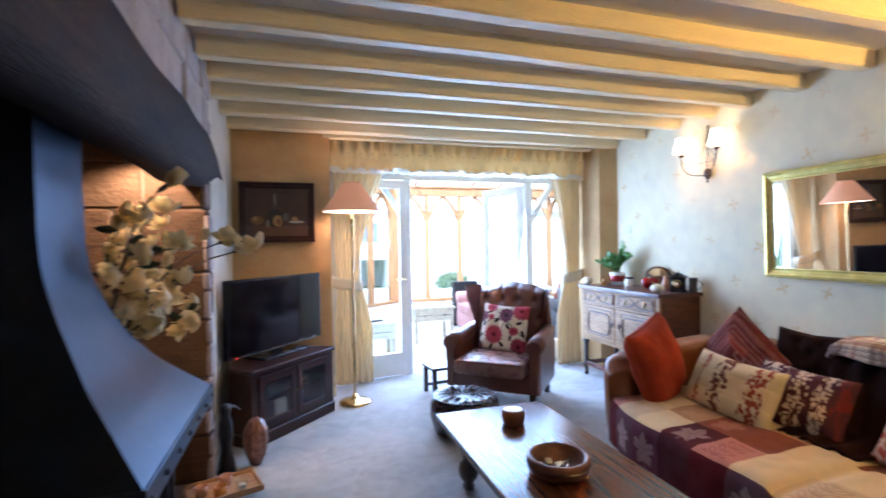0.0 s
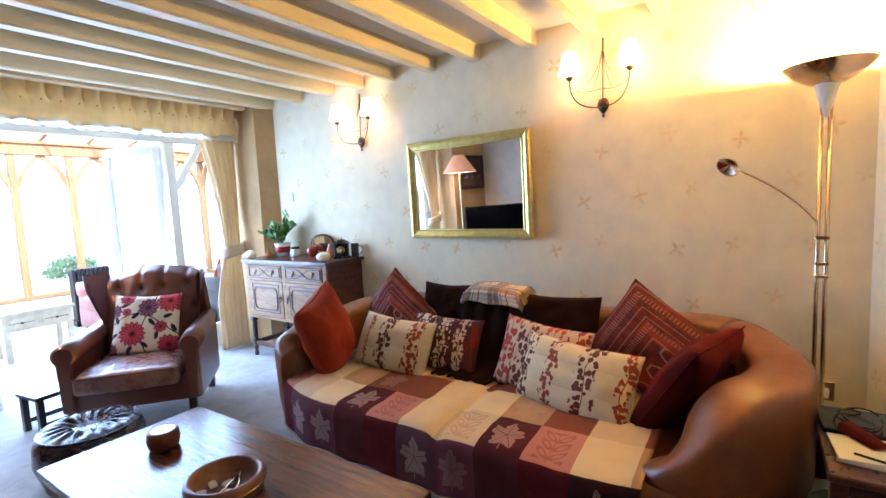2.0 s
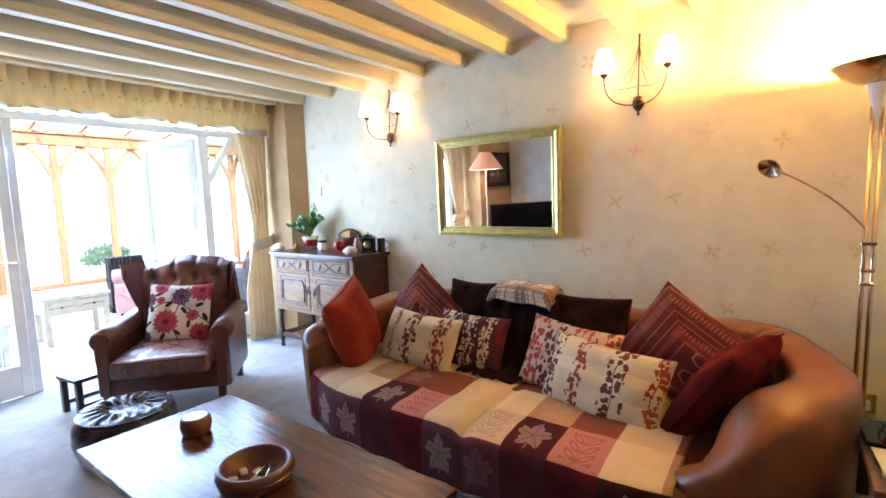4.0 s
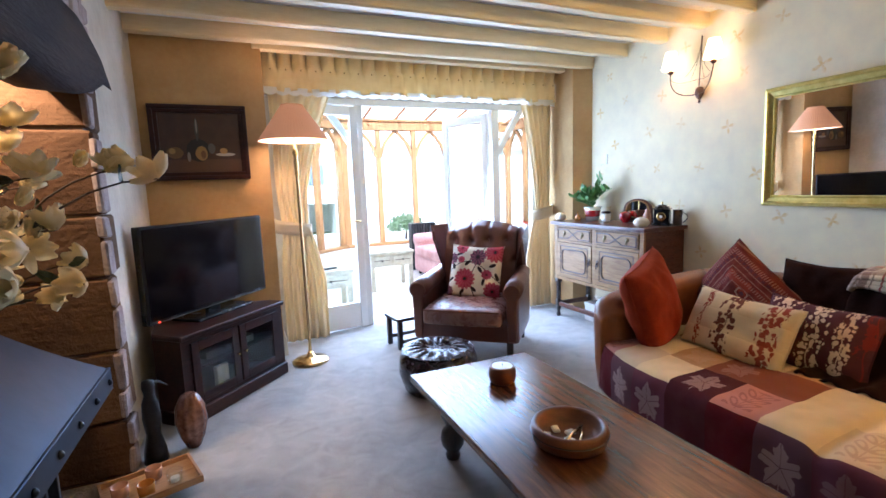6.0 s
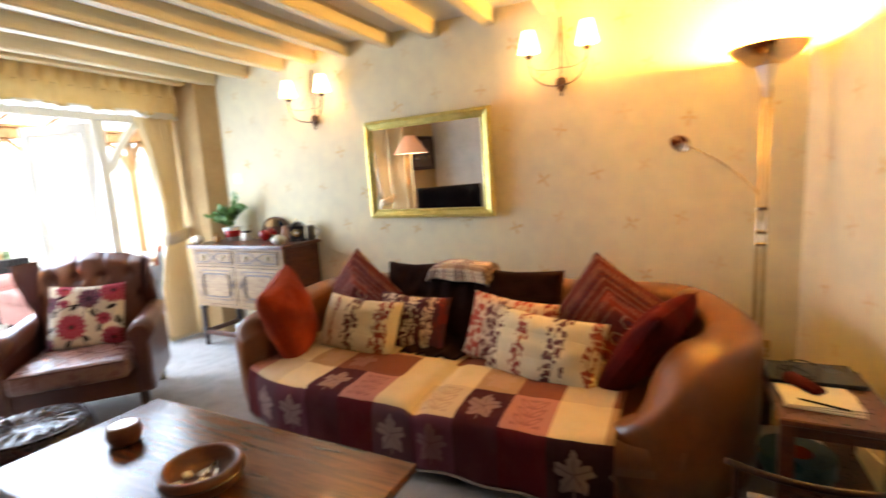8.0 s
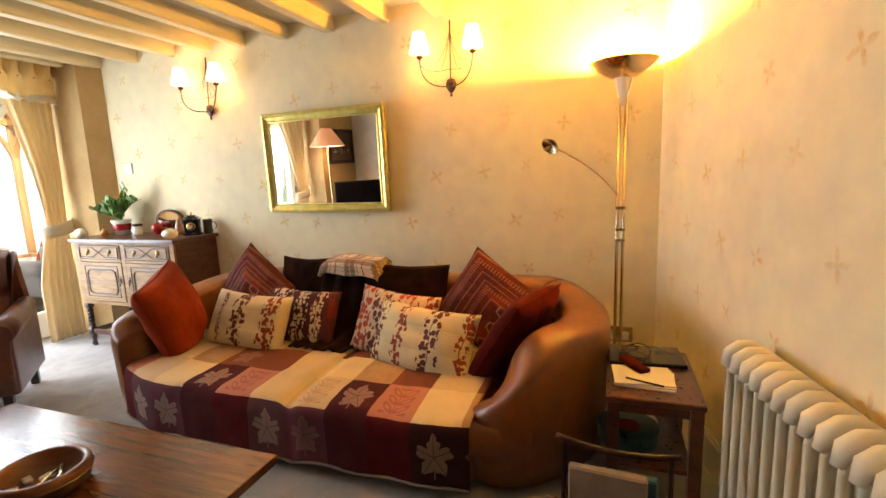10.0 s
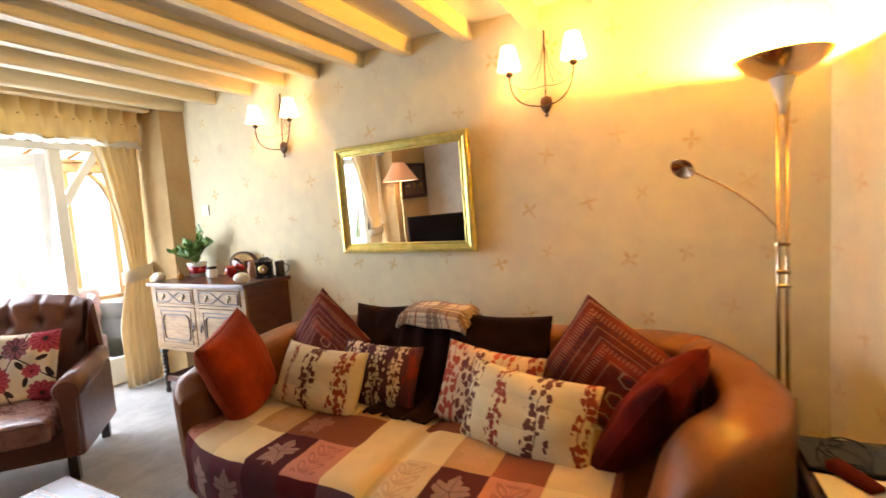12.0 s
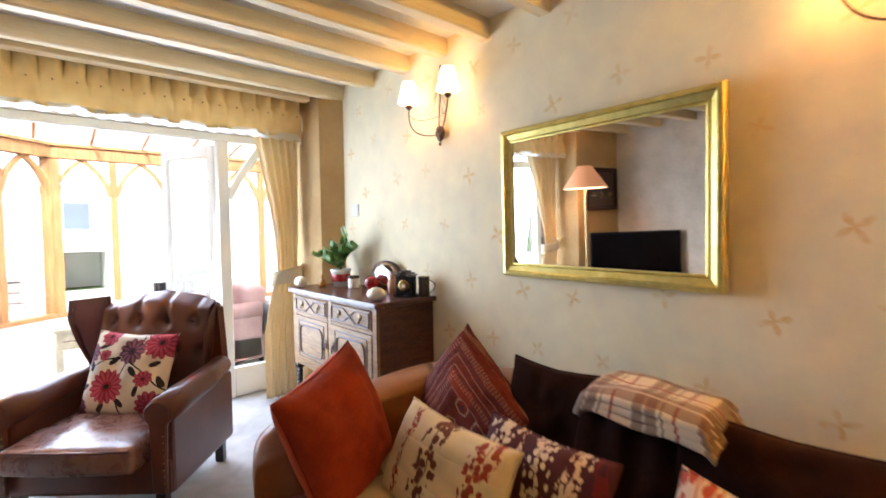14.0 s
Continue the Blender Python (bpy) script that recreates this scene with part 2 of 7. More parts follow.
M_FRINGE = cloth("white_fringe", (0.80, 0.79, 0.75), (0.88, 0.87, 0.84), 0.8, 12.0)
M_FRINGE.node_tree.nodes["Mix Shader"].inputs[0].default_value = 0.6
M_PETAL = cloth("cream_petal", (0.60, 0.43, 0.18), (0.82, 0.67, 0.36), 0.6, 12.0, bump=0.2)
M_LEAFD = plain("dark_leaf", (0.015, 0.03, 0.014), (0.04, 0.06, 0.028), 0.4, 20.0)
M_LEAFG = plain("houseplant_leaf", (0.07, 0.18, 0.035), (0.18, 0.36, 0.09), 0.4, 30.0)
M_TWIG = plain("brown_twig", (0.04, 0.022, 0.014), (0.09, 0.05, 0.03), 0.8, 20.0)
M_CERAM = plain("white_ceramic", (0.70, 0.68, 0.62), (0.80, 0.78, 0.72), 0.15, 6.0, bump=0.03)
M_EGG = plain("cream_stone_ornament", (0.68, 0.58, 0.44), (0.80, 0.71, 0.56), 0.4, 12.0)
M_REDGL = plain("red_glass_glaze", (0.26, 0.005, 0.007), (0.38, 0.010, 0.012), 0.08, 6.0, bump=0.02, coat=0.6)
M_AMBER = plain("amber_glass", (0.42, 0.16, 0.02), (0.60, 0.26, 0.05), 0.08, 6.0, bump=0.02)
M_COPPER = plain("copper_glass", (0.35, 0.16, 0.09), (0.5, 0.26, 0.16), 0.12, 6.0, bump=0.02)
M_PEWTER = plain("grey_pewter", (0.10, 0.09, 0.08), (0.20, 0.18, 0.16), 0.3, 10.0, 0.7)
M_TEAL = plain("teal_tin", (0.02, 0.07, 0.08), (0.05, 0.13, 0.14), 0.3, 8.0)
M_PAPER = plain("white_paper", (0.66, 0.62, 0.54), (0.78, 0.74, 0.68), 0.7, 8.0)
M_GREYCLOTH = plain("grey_cloth", (0.22, 0.17, 0.13), (0.34, 0.27, 0.21), 0.9, 10.0)
M_PINK = plain("pink_sofa_cloth", (0.55, 0.28, 0.26), (0.72, 0.46, 0.44), 0.9, 6.0)
M_GREYLE = plain("grey_sofa_cloth", (0.12, 0.11, 0.13), (0.2, 0.19, 0.2), 0.6, 6.0)
M_BROWNGL = plain("ribbed_brown_glass", (0.10, 0.028, 0.014), (0.34, 0.16, 0.10), 0.10, 24.0, bump=0.1, coat=0.4)
M_WICKER = wood("basket_wood", (0.30, 0.15, 0.06), (0.5, 0.29, 0.13), 0.6)
M_TILE = plain("pale_floor_tile", (0.70, 0.68, 0.63), (0.80, 0.78, 0.73), 0.35, 5.0, bump=0.05)
M_GRASS = plain("lawn_grass", (0.08, 0.12, 0.04), (0.14, 0.20, 0.07), 0.9, 2.0, bump=0.6, fine=90, dist=0.02)
M_HEDGE = plain("shrub_leaf", (0.10, 0.15, 0.07), (0.18, 0.24, 0.12), 0.7, 9.0)
M_RENDER = plain("pale_house_render", (0.76, 0.74, 0.70), (0.84, 0.82, 0.79), 0.8, 2.0, bump=0.3)
M_BLUEPANE = plain("grey_blue_window_pane", (0.12, 0.15, 0.20), (0.18, 0.22, 0.28), 0.5, 2.0)
M_MIRROR = Mat("mirror_silver", 0.012, 1.0).color((0.90, 0.90, 0.90)).m


def glass_material(name, tint=(0.94, 0.97, 0.97)):
    m = bpy.data.materials.new(name)
    m.use_nodes = True
    nt = m.node_tree
    nt.nodes.remove(nt.nodes["Principled BSDF"])
    clear, gloss = nt.nodes.new("ShaderNodeBsdfTransparent"), nt.nodes.new("ShaderNodeBsdfGlossy")
    clear.inputs[0].default_value = (*tint, 1)
    gloss.inputs["Roughness"].default_value = 0.03
    edge, mixer = nt.nodes.new("ShaderNodeLayerWeight"), nt.nodes.new("ShaderNodeMixShader")
    edge.inputs[0].default_value = 0.5
    facing = V(nt, edge.outputs["Facing"])
    nt.links.new((facing * facing * facing * facing * 0.5 + 0.03).out, mixer.inputs[0])
    nt.links.new(clear.outputs[0], mixer.inputs[1])
    nt.links.new(gloss.outputs[0], mixer.inputs[2])
    nt.links.new(mixer.outputs[0], nt.nodes["Material Output"].inputs[0])
    return m


M_GLASS = glass_material("window_glass")


def glare_glass():
    """Door glass with a translucent white layer mixed in for the daylight glare on it."""
    m = glass_material("glare_door_glass")
    nt = m.node_tree
    glare, mixer = nt.nodes.new("ShaderNodeBsdfTranslucent"), nt.nodes.new("ShaderNodeMixShader")
    glare.inputs[0].default_value, mixer.inputs[0].default_value = (0.93, 0.96, 1.0, 1), 0.22
    out = nt.nodes["Material Output"]
    nt.links.new(out.inputs[0].links[0].from_socket, mixer.inputs[1])
    nt.links.new(glare.outputs[0], mixer.inputs[2])
    nt.links.new(mixer.outputs[0], out.inputs[0])
    return m


M_DOORGLASS = glare_glass()


def roof_sheet():
    """Milky roof glazing that spreads the daylight."""
    m = Mat("milky_roof_glazing", 0.4).color((0.86, 0.88, 0.90))
    nt = m.nt
    thin, mixer = nt.nodes.new("ShaderNodeBsdfTranslucent"), nt.nodes.new("ShaderNodeMixShader")
    thin.inputs[0].default_value, mixer.inputs[0].default_value = (0.90, 0.93, 0.96, 1), 0.8
    nt.links.new(m.b.outputs[0], mixer.inputs[1])
    nt.links.new(thin.outputs[0], mixer.inputs[2])
    nt.links.new(mixer.outputs[0], nt.nodes["Material Output"].inputs[0])
    return m.m


M_ROOFGL = roof_sheet()


def shade_material(name, tint, strength):
    m = Mat(name, 0.8).color(tint)
    m.glow(tint, strength)
    return m.m


M_SHADE_WALL = shade_material("lit_white_shade", (1.0, 0.80, 0.52), 2.4)
M_SHADE_FLOOR = shade_material("peach_pleated_shade", (0.60, 0.27, 0.13), 0.17)
M_SHADE_IN = shade_material("lit_shade_lining", (1.0, 0.78, 0.55), 1.15)
M_BULB = shade_material("bulb_glow", (1.0, 0.82, 0.6), 30.0)
M_LED = shade_material("red_led", (1.0, 0.05, 0.02), 4.0)


def patchwork():
    """The throw: squares of plum, wine, rose, cream and brown with pale leaves woven into some."""
    m = Mat("patchwork_throw", 0.95, coords="UV")
    u, v, _ = m.xyz()
    fu, fv = u.fr() - 0.5, v.fr() - 0.5
    cream, pale, tan, rose, plum = (0.70, 0.53, 0.29), (0.60, 0.44, 0.26), (0.42, 0.25, 0.12), (0.46, 0.19, 0.14), (0.070, 0.010, 0.013)
    grey, wine, rust, mauve, dark = (0.105, 0.042, 0.050), (0.085, 0.003, 0.006), (0.20, 0.060, 0.032), (0.12, 0.032, 0.045), (0.035, 0.008, 0.009)
    seqs = [(wine, grey, mauve, plum, wine, grey, mauve, plum, wine, dark, dark, wine),
            (rose, pale, cream, plum, rose, cream, pale, plum, rose, cream, tan, plum),
            (tan, cream, tan, rust, rust, cream, cream, tan, rust, pale, rust, tan),
            (cream, tan, rust, cream, tan, cream, rust, tan, cream, tan, rust, cream), (tan, rust, cream, tan, cream, rust, tan, cream, tan, cream, tan, rust)]
    leafy = [(0, 1, 1, 0, 0, 1, 0.4, 0, 0, 1, 0.5, 0), (1, 0.4, 0, 1, 1, 0, 0.6, 1, 1, 0, 0, 1), (0.6, 0, 0.5, 0.5, 0, 0, 0, 0.5, 0.6, 0, 0, 0)]
    pos = (u / 12.0).fr()
    steps = lambda seq: m.ramp(pos, [(k / 12, t if isinstance(t, tuple) else (t, t, t)) for k, t in enumerate(seq)], "CONSTANT")
    cur, has = steps(seqs[0]), steps(leafy[0])
    for i, seq in enumerate(seqs[1:], 1):
        cur = m.mix(v.gt(float(i)), cur, steps(seq))
    for i, seq in enumerate(leafy[1:], 1):
        has = m.mix(v.gt(float(i)), has, steps(seq))
    n = m.noise(7.0, 3.0)
    ang, rad = fu.atan(fv + 0.04), (fu * fu + (fv + 0.04) * (fv + 0.04)).sqrt()
    lobe = (ang * 2.5).cos().ab()
    maple = rad.lt((lobe * 0.17 + 0.20) + (ang * 12.5).cos() * 0.025 + (n - 0.5) * 0.18) * ((ang * 2.5).sin().ab() * rad).gt(0.014)
    stalk = fu.ab().lt(0.012) * fv.lt(-0.05) * fv.gt(-0.44)
    rise = fv - fu.ab() * 0.8
    leaflet = ((rise * 4.2).fr() - 0.5) * 2.5
    out = (fu.ab() - 0.16) / 0.15
    sprig = (out * out + leaflet * leaflet).lt(1.0) * (out * out * 0.8 + leaflet * leaflet).gt(0.25) * fv.ab().lt(0.40)
    sprig = sprig.mx(fu.ab().lt(0.012) * fv.ab().lt(0.42))
    rosy = V(m.nt, steps((1, 0, 0, 0, 1, 0, 1, 0, 1, 0, 0, 0))) * v.gt(1.0)
    leaf = (maple.mx(stalk) * (rosy * -1.0 + 1.0)).mx(sprig * rosy) * V(m.nt, has) * v.lt(3.0)
    ink = m.mix(rosy, m.mix(0.50, cur, (0.62, 0.42, 0.34)), m.mix(0.55, cur, (0.16, 0.035, 0.03)))
    weave, big = m.noise(90, 2.0), m.noise(2.5, 3.0)
    cur = m.mix(leaf * 0.75, cur, ink)
    cur = m.mix((big - 0.45) * 0.3, cur, (0.16, 0.09, 0.06))
    m.color(m.mix(weave * 0.10, cur, (0.06, 0.03, 0.025))).bump(weave + leaf * 0.5, 0.3, 0.004)
    return m.m


def vines(name, ground, bands, seams=True):
    """Cloth with upright trails of clustered leaves. bands: middle, half width, ink and leaf size of each trail."""
    m = Mat(name, 0.9, coords="Generated")
    x, y, z = m.xyz()
    n = m.noise(6.0, 2.0)
    base = m.mix(n, *ground)
    mp = m.nt.nodes.new("ShaderNodeMapping")
    mp.inputs["Scale"].default_value = (1.75, 0.0, 1.0)
    m.nt.links.new(m.co, mp.inputs[0])
    c = base
    for k, (cx, half, ink, size) in enumerate(bands):
        wig = (z * 11.0 + k * 2.1).sin() * 0.014
        dx = (x - cx - wig) * 1.75
        cell = m.nt.nodes.new("ShaderNodeTexVoronoi")
        cell.inputs["Scale"].default_value, cell.inputs["Randomness"].default_value = 12.0 / size, 0.8
        m.nt.links.new(mp.outputs[0], cell.inputs["Vector"])
        inside = (dx.ab() + (m.noise(20.0, 2.0) - 0.5) * 0.09).lt(half * 1.9)
        leaf = (V(m.nt, cell.outputs["Distance"]) + (m.noise(30.0, 2.0) - 0.5) * 0.30).lt(0.55) * inside
        stem = dx.ab().lt(0.007)
        c = m.mix(stem.mx(leaf) * 0.95, c, ink)
    w = m.noise(120, 2.0)
    if seams:
        crease = ((z * 3.0).fr() - 0.5).ab() * 2.0
        m.color(c).bump(w * 0.25 + (crease * -1.0 + 1.0).sqrt() * 1.2, 0.4, 0.010)
    else:
        m.color(c).bump(w + n, 0.25, 0.004)
    return m.m


def dahlias(name):
    """White linen with large rose and plum flowers and dark leaves."""
    m = Mat(name, 0.85, coords="Generated")
    x, y, z = m.xyz()
    n = m.noise(30.0, 2.0)
    c = m.mix(n * 0.5, (0.68, 0.62, 0.53), (0.78, 0.73, 0.64))
    rose, plum, dark = (0.30, 0.008, 0.040), (0.045, 0.008, 0.035), (0.014, 0.006, 0.010)
    stems = ((x - 0.55 + (z * 5.0).sin() * 0.09).ab().lt(0.010)).mx((z - 0.45 - (x * 4.0).sin() * 0.2).ab().lt(0.010))
    c = m.mix(stems, c, dark)
    for lx, lz, a in ((0.37, 0.62, 0.8), (0.62, 0.5, 2.2), (0.84, 0.6, 0.4), (0.10, 0.55, 1.9), (0.20, 0.80, 0.6), (0.52, 0.14, 2.5), (0.30, 0.08, 0.9), (0.70, 0.28, 1.4), (0.06, 0.30, 0.5), (0.93, 0.40, 2.0)):
        dx, dz = x - lx, z - lz
        px, pz = dx * math.cos(a) + dz * math.sin(a), dz * math.cos(a) - dx * math.sin(a)
        c = m.mix((px * px * 0.3 + pz * pz * 1.6).sqrt().lt(0.038), c, dark)
    for fx, fz, r, ink, k in ((0.34, 0.32, 0.20, rose, 15), (0.86, 0.86, 0.20, rose, 14), (0.55, 0.74, 0.16, plum, 11), (0.75, 0.42, 0.10, rose, 9), (0.22, 0.92, 0.12, rose, 10), (0.88, 0.12, 0.17, rose, 13), (0.05, 0.70, 0.12, plum, 9), (0.02, 0.08, 0.11, plum, 9), (0.24, 0.68, 0.07, rose, 8)):
        dx, dz = x - fx, z - fz
        ang, rad = dz.atan(dx), (dx * dx + dz * dz).sqrt()
        mask = rad.lt(((ang * (k * 0.5)).cos().ab() * 0.22 + 0.80) * r)
        rays = ((ang * (k * 1.0)).cos() * 0.5 + 0.5) * rad.gt(r * 0.3)
        c = m.mix(mask, c, m.mix(rays * 0.32, ink, (0.60, 0.20, 0.28)))
        c = m.mix(rad.lt(r * 0.16), c, dark)
    m.color(c).bump(m.noise(120, 2.0), 0.2, 0.003)
    return m.m


def kilim(name):
    """Faded red weave with nested angular bands of pale dashes and small hexagons."""
    m = Mat(name, 0.95, coords="Generated")
    x, y, z = m.xyz()
    d = (x * -1.0 + 1.0).mx(z)
    along = (x * -1.0 + 1.0).mn(z)
    n, w = m.noise(14.0, 3.0), m.noise(110, 2.0)
    patch = m.noise(4.0, 2.0)
    c = m.mix((n - 0.3) * 1.6, (0.10, 0.015, 0.012), (0.19, 0.038, 0.025))
    c = m.mix(((patch - 0.48) * 6.0).mx(0.0).mn(0.6) * d.lt(0.72), c, (0.30, 0.045, 0.020))
    wear = (m.noise(60.0, 1.0) * 1.5).mn(1.0)
    rungs = ((along * 34.0).fr() - 0.5).ab().lt(0.24)
    for lo, hi, ladder in ((0.955, 0.972, False), (0.86, 0.915, True), (0.80, 0.812, False), (0.735, 0.748, False), (0.66, 0.705, True), (0.60, 0.612, False)):
        band = d.gt(lo) * d.lt(hi) * (rungs if ladder else 1.0)
        c = m.mix(band * wear * 0.38, c, (0.42, 0.27, 0.18))
    c = m.mix(d.gt(0.82) * d.lt(0.855) * ((along * 17.0).fr() - 0.5).ab().lt(0.3) * 0.45, c, (0.035, 0.02, 0.035))
    gx, gz = (x * 4.5).fr() - 0.5, (z * 4.5).fr() - 0.5
    hexa = gx.ab().mx(gx.ab() * 0.5 + gz.ab() * 0.87)
    c = m.mix((hexa - 0.26).ab().lt(0.035) * d.lt(0.60) * 0.55, c, (0.45, 0.31, 0.20))
    c = m.mix(hexa.lt(0.10) * d.lt(0.60) * 0.8, c, (0.08, 0.03, 0.04))
    m.color(c).bump(w + n * 0.6, 0.35, 0.004)
    return m.m


def tartan():
    m = Mat("brown_tartan_wool", 0.95, sheen=0.2, coords="UV")
    x, z, _ = m.xyz()
    c = (0.76, 0.64, 0.46)
    for axis in (x, z):
        f = axis.fr()
        c = m.mix((f - 0.25).ab().lt(0.19) * 0.72, c, (0.14, 0.048, 0.025))
        c = m.mix((f - 0.25).ab().lt(0.025) * 0.7, c, (0.70, 0.56, 0.42))
        c = m.mix((f - 0.72).ab().lt(0.022) * 0.9, c, (0.32, 0.015, 0.012))
        c = m.mix((f - 0.52).ab().lt(0.014) * 0.8, c, (0.05, 0.02, 0.02))
    w = m.noise(150, 2.0)
    m.color(m.mix(w * 0.2, c, (0.2, 0.12, 0.08))).bump(w, 0.4, 0.004)
    return m.m


def still_life():
    """Old oil painting: dark ground, a bottle, fruit and a dish."""
    m = Mat("still_life_paint", 0.35, coat=0.3, coords="Generated")
    x, y, z = m.xyz()
    n = m.noise(5.0, 5.0)
    c = m.mix((n - 0.25) * 1.3, (0.035, 0.014, 0.008), (0.085, 0.034, 0.015))
    c = m.mix(z.lt(0.22) * 0.6, c, (0.11, 0.045, 0.02))

    def blob(c, cx, cz, rx, rz, ink, f=0.9):
        dx, dz = (x - cx) / rx, (z - cz) / rz
        return m.mix((dx * dx + dz * dz + (n - 0.5) * 0.9).lt(1.0) * f, c, ink)

    for args in ((0.17, 0.33, 0.10, 0.10, (0.16, 0.08, 0.02)), (0.14, 0.36, 0.04, 0.05, (0.34, 0.19, 0.05)), (0.46, 0.38, 0.14, 0.20, (0.012, 0.012, 0.010)),
                 (0.46, 0.72, 0.025, 0.2, (0.05, 0.05, 0.04)), (0.46, 0.78, 0.012, 0.12, (0.22, 0.20, 0.16)), (0.50, 0.32, 0.075, 0.12, (0.30, 0.17, 0.05)),
                 (0.52, 0.30, 0.03, 0.07, (0.12, 0.05, 0.02)), (0.63, 0.40, 0.045, 0.09, (0.09, 0.09, 0.08)), (0.80, 0.30, 0.13, 0.028, (0.40, 0.36, 0.30)), (0.78, 0.36, 0.05, 0.05, (0.36, 0.20, 0.06)), (0.34, 0.26, 0.02, 0.08, (0.2, 0.18, 0.15))):
        c = blob(c, *args)
    m.color(c)
    return m.m


PLUM_INK, RUST_INK, CREAM_CLOTH = (0.110, 0.009, 0.007), (0.28, 0.024, 0.011), ((0.62, 0.49, 0.28), (0.76, 0.63, 0.40))
M_VINE = vines("vine_cloth", CREAM_CLOTH, ((0.08, 0.055, PLUM_INK, 0.8), (0.34, 0.05, RUST_INK, 0.75), (0.65, 0.085, PLUM_INK, 1.0), (0.93, 0.04, RUST_INK, 0.8)))
M_VINEA = vines("vine_cloth_thin_trails", CREAM_CLOTH, ((0.20, 0.03, RUST_INK, 0.6), (0.46, 0.085, PLUM_INK, 1.0), (0.83, 0.08, RUST_INK, 0.9)))
M_VINED = vines("plum_vine_cloth", ((0.05, 0.006, 0.010), (0.09, 0.012, 0.016)), ((0.22, 0.14, (0.66, 0.50, 0.34), 0.9), (0.55, 0.09, (0.66, 0.50, 0.34), 0.8), (0.78, 0.06, (0.62, 0.45, 0.30), 0.8), (0.95, 0.06, (0.17, 0.008, 0.007), 2.6)), False)
M_VINEO = vines("orange_vine_cloth", ((0.55, 0.38, 0.26), (0.66, 0.49, 0.33)), ((0.12, 0.10, (0.36, 0.035, 0.015), 1.1), (0.36, 0.11, PLUM_INK, 1.1), (0.62, 0.10, (0.42, 0.05, 0.015), 1.2), (0.88, 0.10, (0.25, 0.015, 0.012), 1.1)), False)
M_PATCH, M_DAHLIA = patchwork(), dahlias("dahlia_linen")
M_KILIM, M_TARTAN, M_PAINTING = kilim("kilim_weave"), tartan(), still_life()
for _m, _v in ((M_HOOD, 0.3), (M_SCREEN, 0.3), (M_TVBODY, 0.3), (M_MAHOG, 0.28), (M_SIDEB, 0.35), (M_DARKFAB, 0.05), (M_RED, 0.1), (M_RUST, 0.15), (M_PATCH, 0.15), (M_CARPET, 0.1), (M_STONE, 0.15), (M_OLDBEAM, 0.15), (M_KILIM, 0.15), (M_WALL_N, 0.2)):
    _m.node_tree.nodes["Principled BSDF"].inputs["Specular IOR Level"].default_value = _v
for _m, _c, _v in ((M_RUST, (0.85, 0.16, 0.05), 0.35), (M_RED, (0.50, 0.04, 0.02), 0.2), (M_DARKFAB, (0.20, 0.08, 0.05), 0.15)):
    _m.node_tree.nodes["Principled BSDF"].inputs["Sheen Weight"].default_value = _v
    _m.node_tree.nodes["Principled BSDF"].inputs["Sheen Tint"].default_value = (*_c, 1)
M_HOOD.node_tree.nodes["Principled BSDF"].inputs["Specular Tint"].default_value = (0.64, 0.68, 0.76, 1)


# ---- builders ----
def part(name, bm, material, parent=None, label="", smooth=False, kind=""):
    me = bpy.data.meshes.new(name)
    bmesh.ops.recalc_face_normals(bm, faces=bm.faces)
    bm.to_mesh(me)
    bm.free()
    me.materials.append(material)
    if smooth:
        for p in me.polygons:
            p.use_smooth = True
    ob = new(name, me)
    ob.parent = parent
    return tagged(ob, label, "", "", kind)


def structure(name, bm, material, smooth=False, parent=None):
    return part(name, bm, material, parent, "", smooth, "structure")


def thing(name, loc, rz, label, category, group=""):
    ob = new(name)
    ob.location, ob.rotation_euler = loc, (0, 0, radians(rz))
    return tagged(ob, label, category, group)


def add_box(bm, x0, x1, y0, y1, z0, z1, bevel=0.0, seg=1, m=None):
    r = bmesh.ops.create_cube(bm, size=1)
    vs = r["verts"]
    t = Matrix.Translation(((x0 + x1) / 2, (y0 + y1) / 2, (z0 + z1) / 2)) @ Matrix.Diagonal((abs(x1 - x0), abs(y1 - y0), abs(z1 - z0), 1))
    bmesh.ops.transform(bm, matrix=(m @ t) if m else t, verts=vs)
    if bevel:
        es = {e for v in vs for e in v.link_edges}
        bmesh.ops.bevel(bm, geom=list(es), offset=bevel, segments=seg, affect="EDGES", profile=0.6)
    return bm


def box(x0, x1, y0, y1, z0, z1, bevel=0.0, seg=1, m=None):
    return add_box(bmesh.new(), x0, x1, y0, y1, z0, z1, bevel, seg, m)


def lathe(profile, n=20, bm=None, at=(0, 0, 0), caps=True):
    """A turned shape from (radius, z) pairs."""
    bm = bm or bmesh.new()
    rings = []
    for r, z in profile:
        rings.append([bm.verts.new((at[0] + max(r, 1e-4) * math.cos(2 * math.pi * i / n), at[1] + max(r, 1e-4) * math.sin(2 * math.pi * i / n), at[2] + z)) for i in range(n)])
    for a, b in zip(rings, rings[1:]):
        for i in range(n):
            bm.faces.new((a[i], a[(i + 1) % n], b[(i + 1) % n], b[i]))
    if caps and profile[0][0] > 1e-3:
        bm.faces.new(rings[0][::-1])
    if caps and profile[-1][0] > 1e-3:
        bm.faces.new(rings[-1])
    return bm


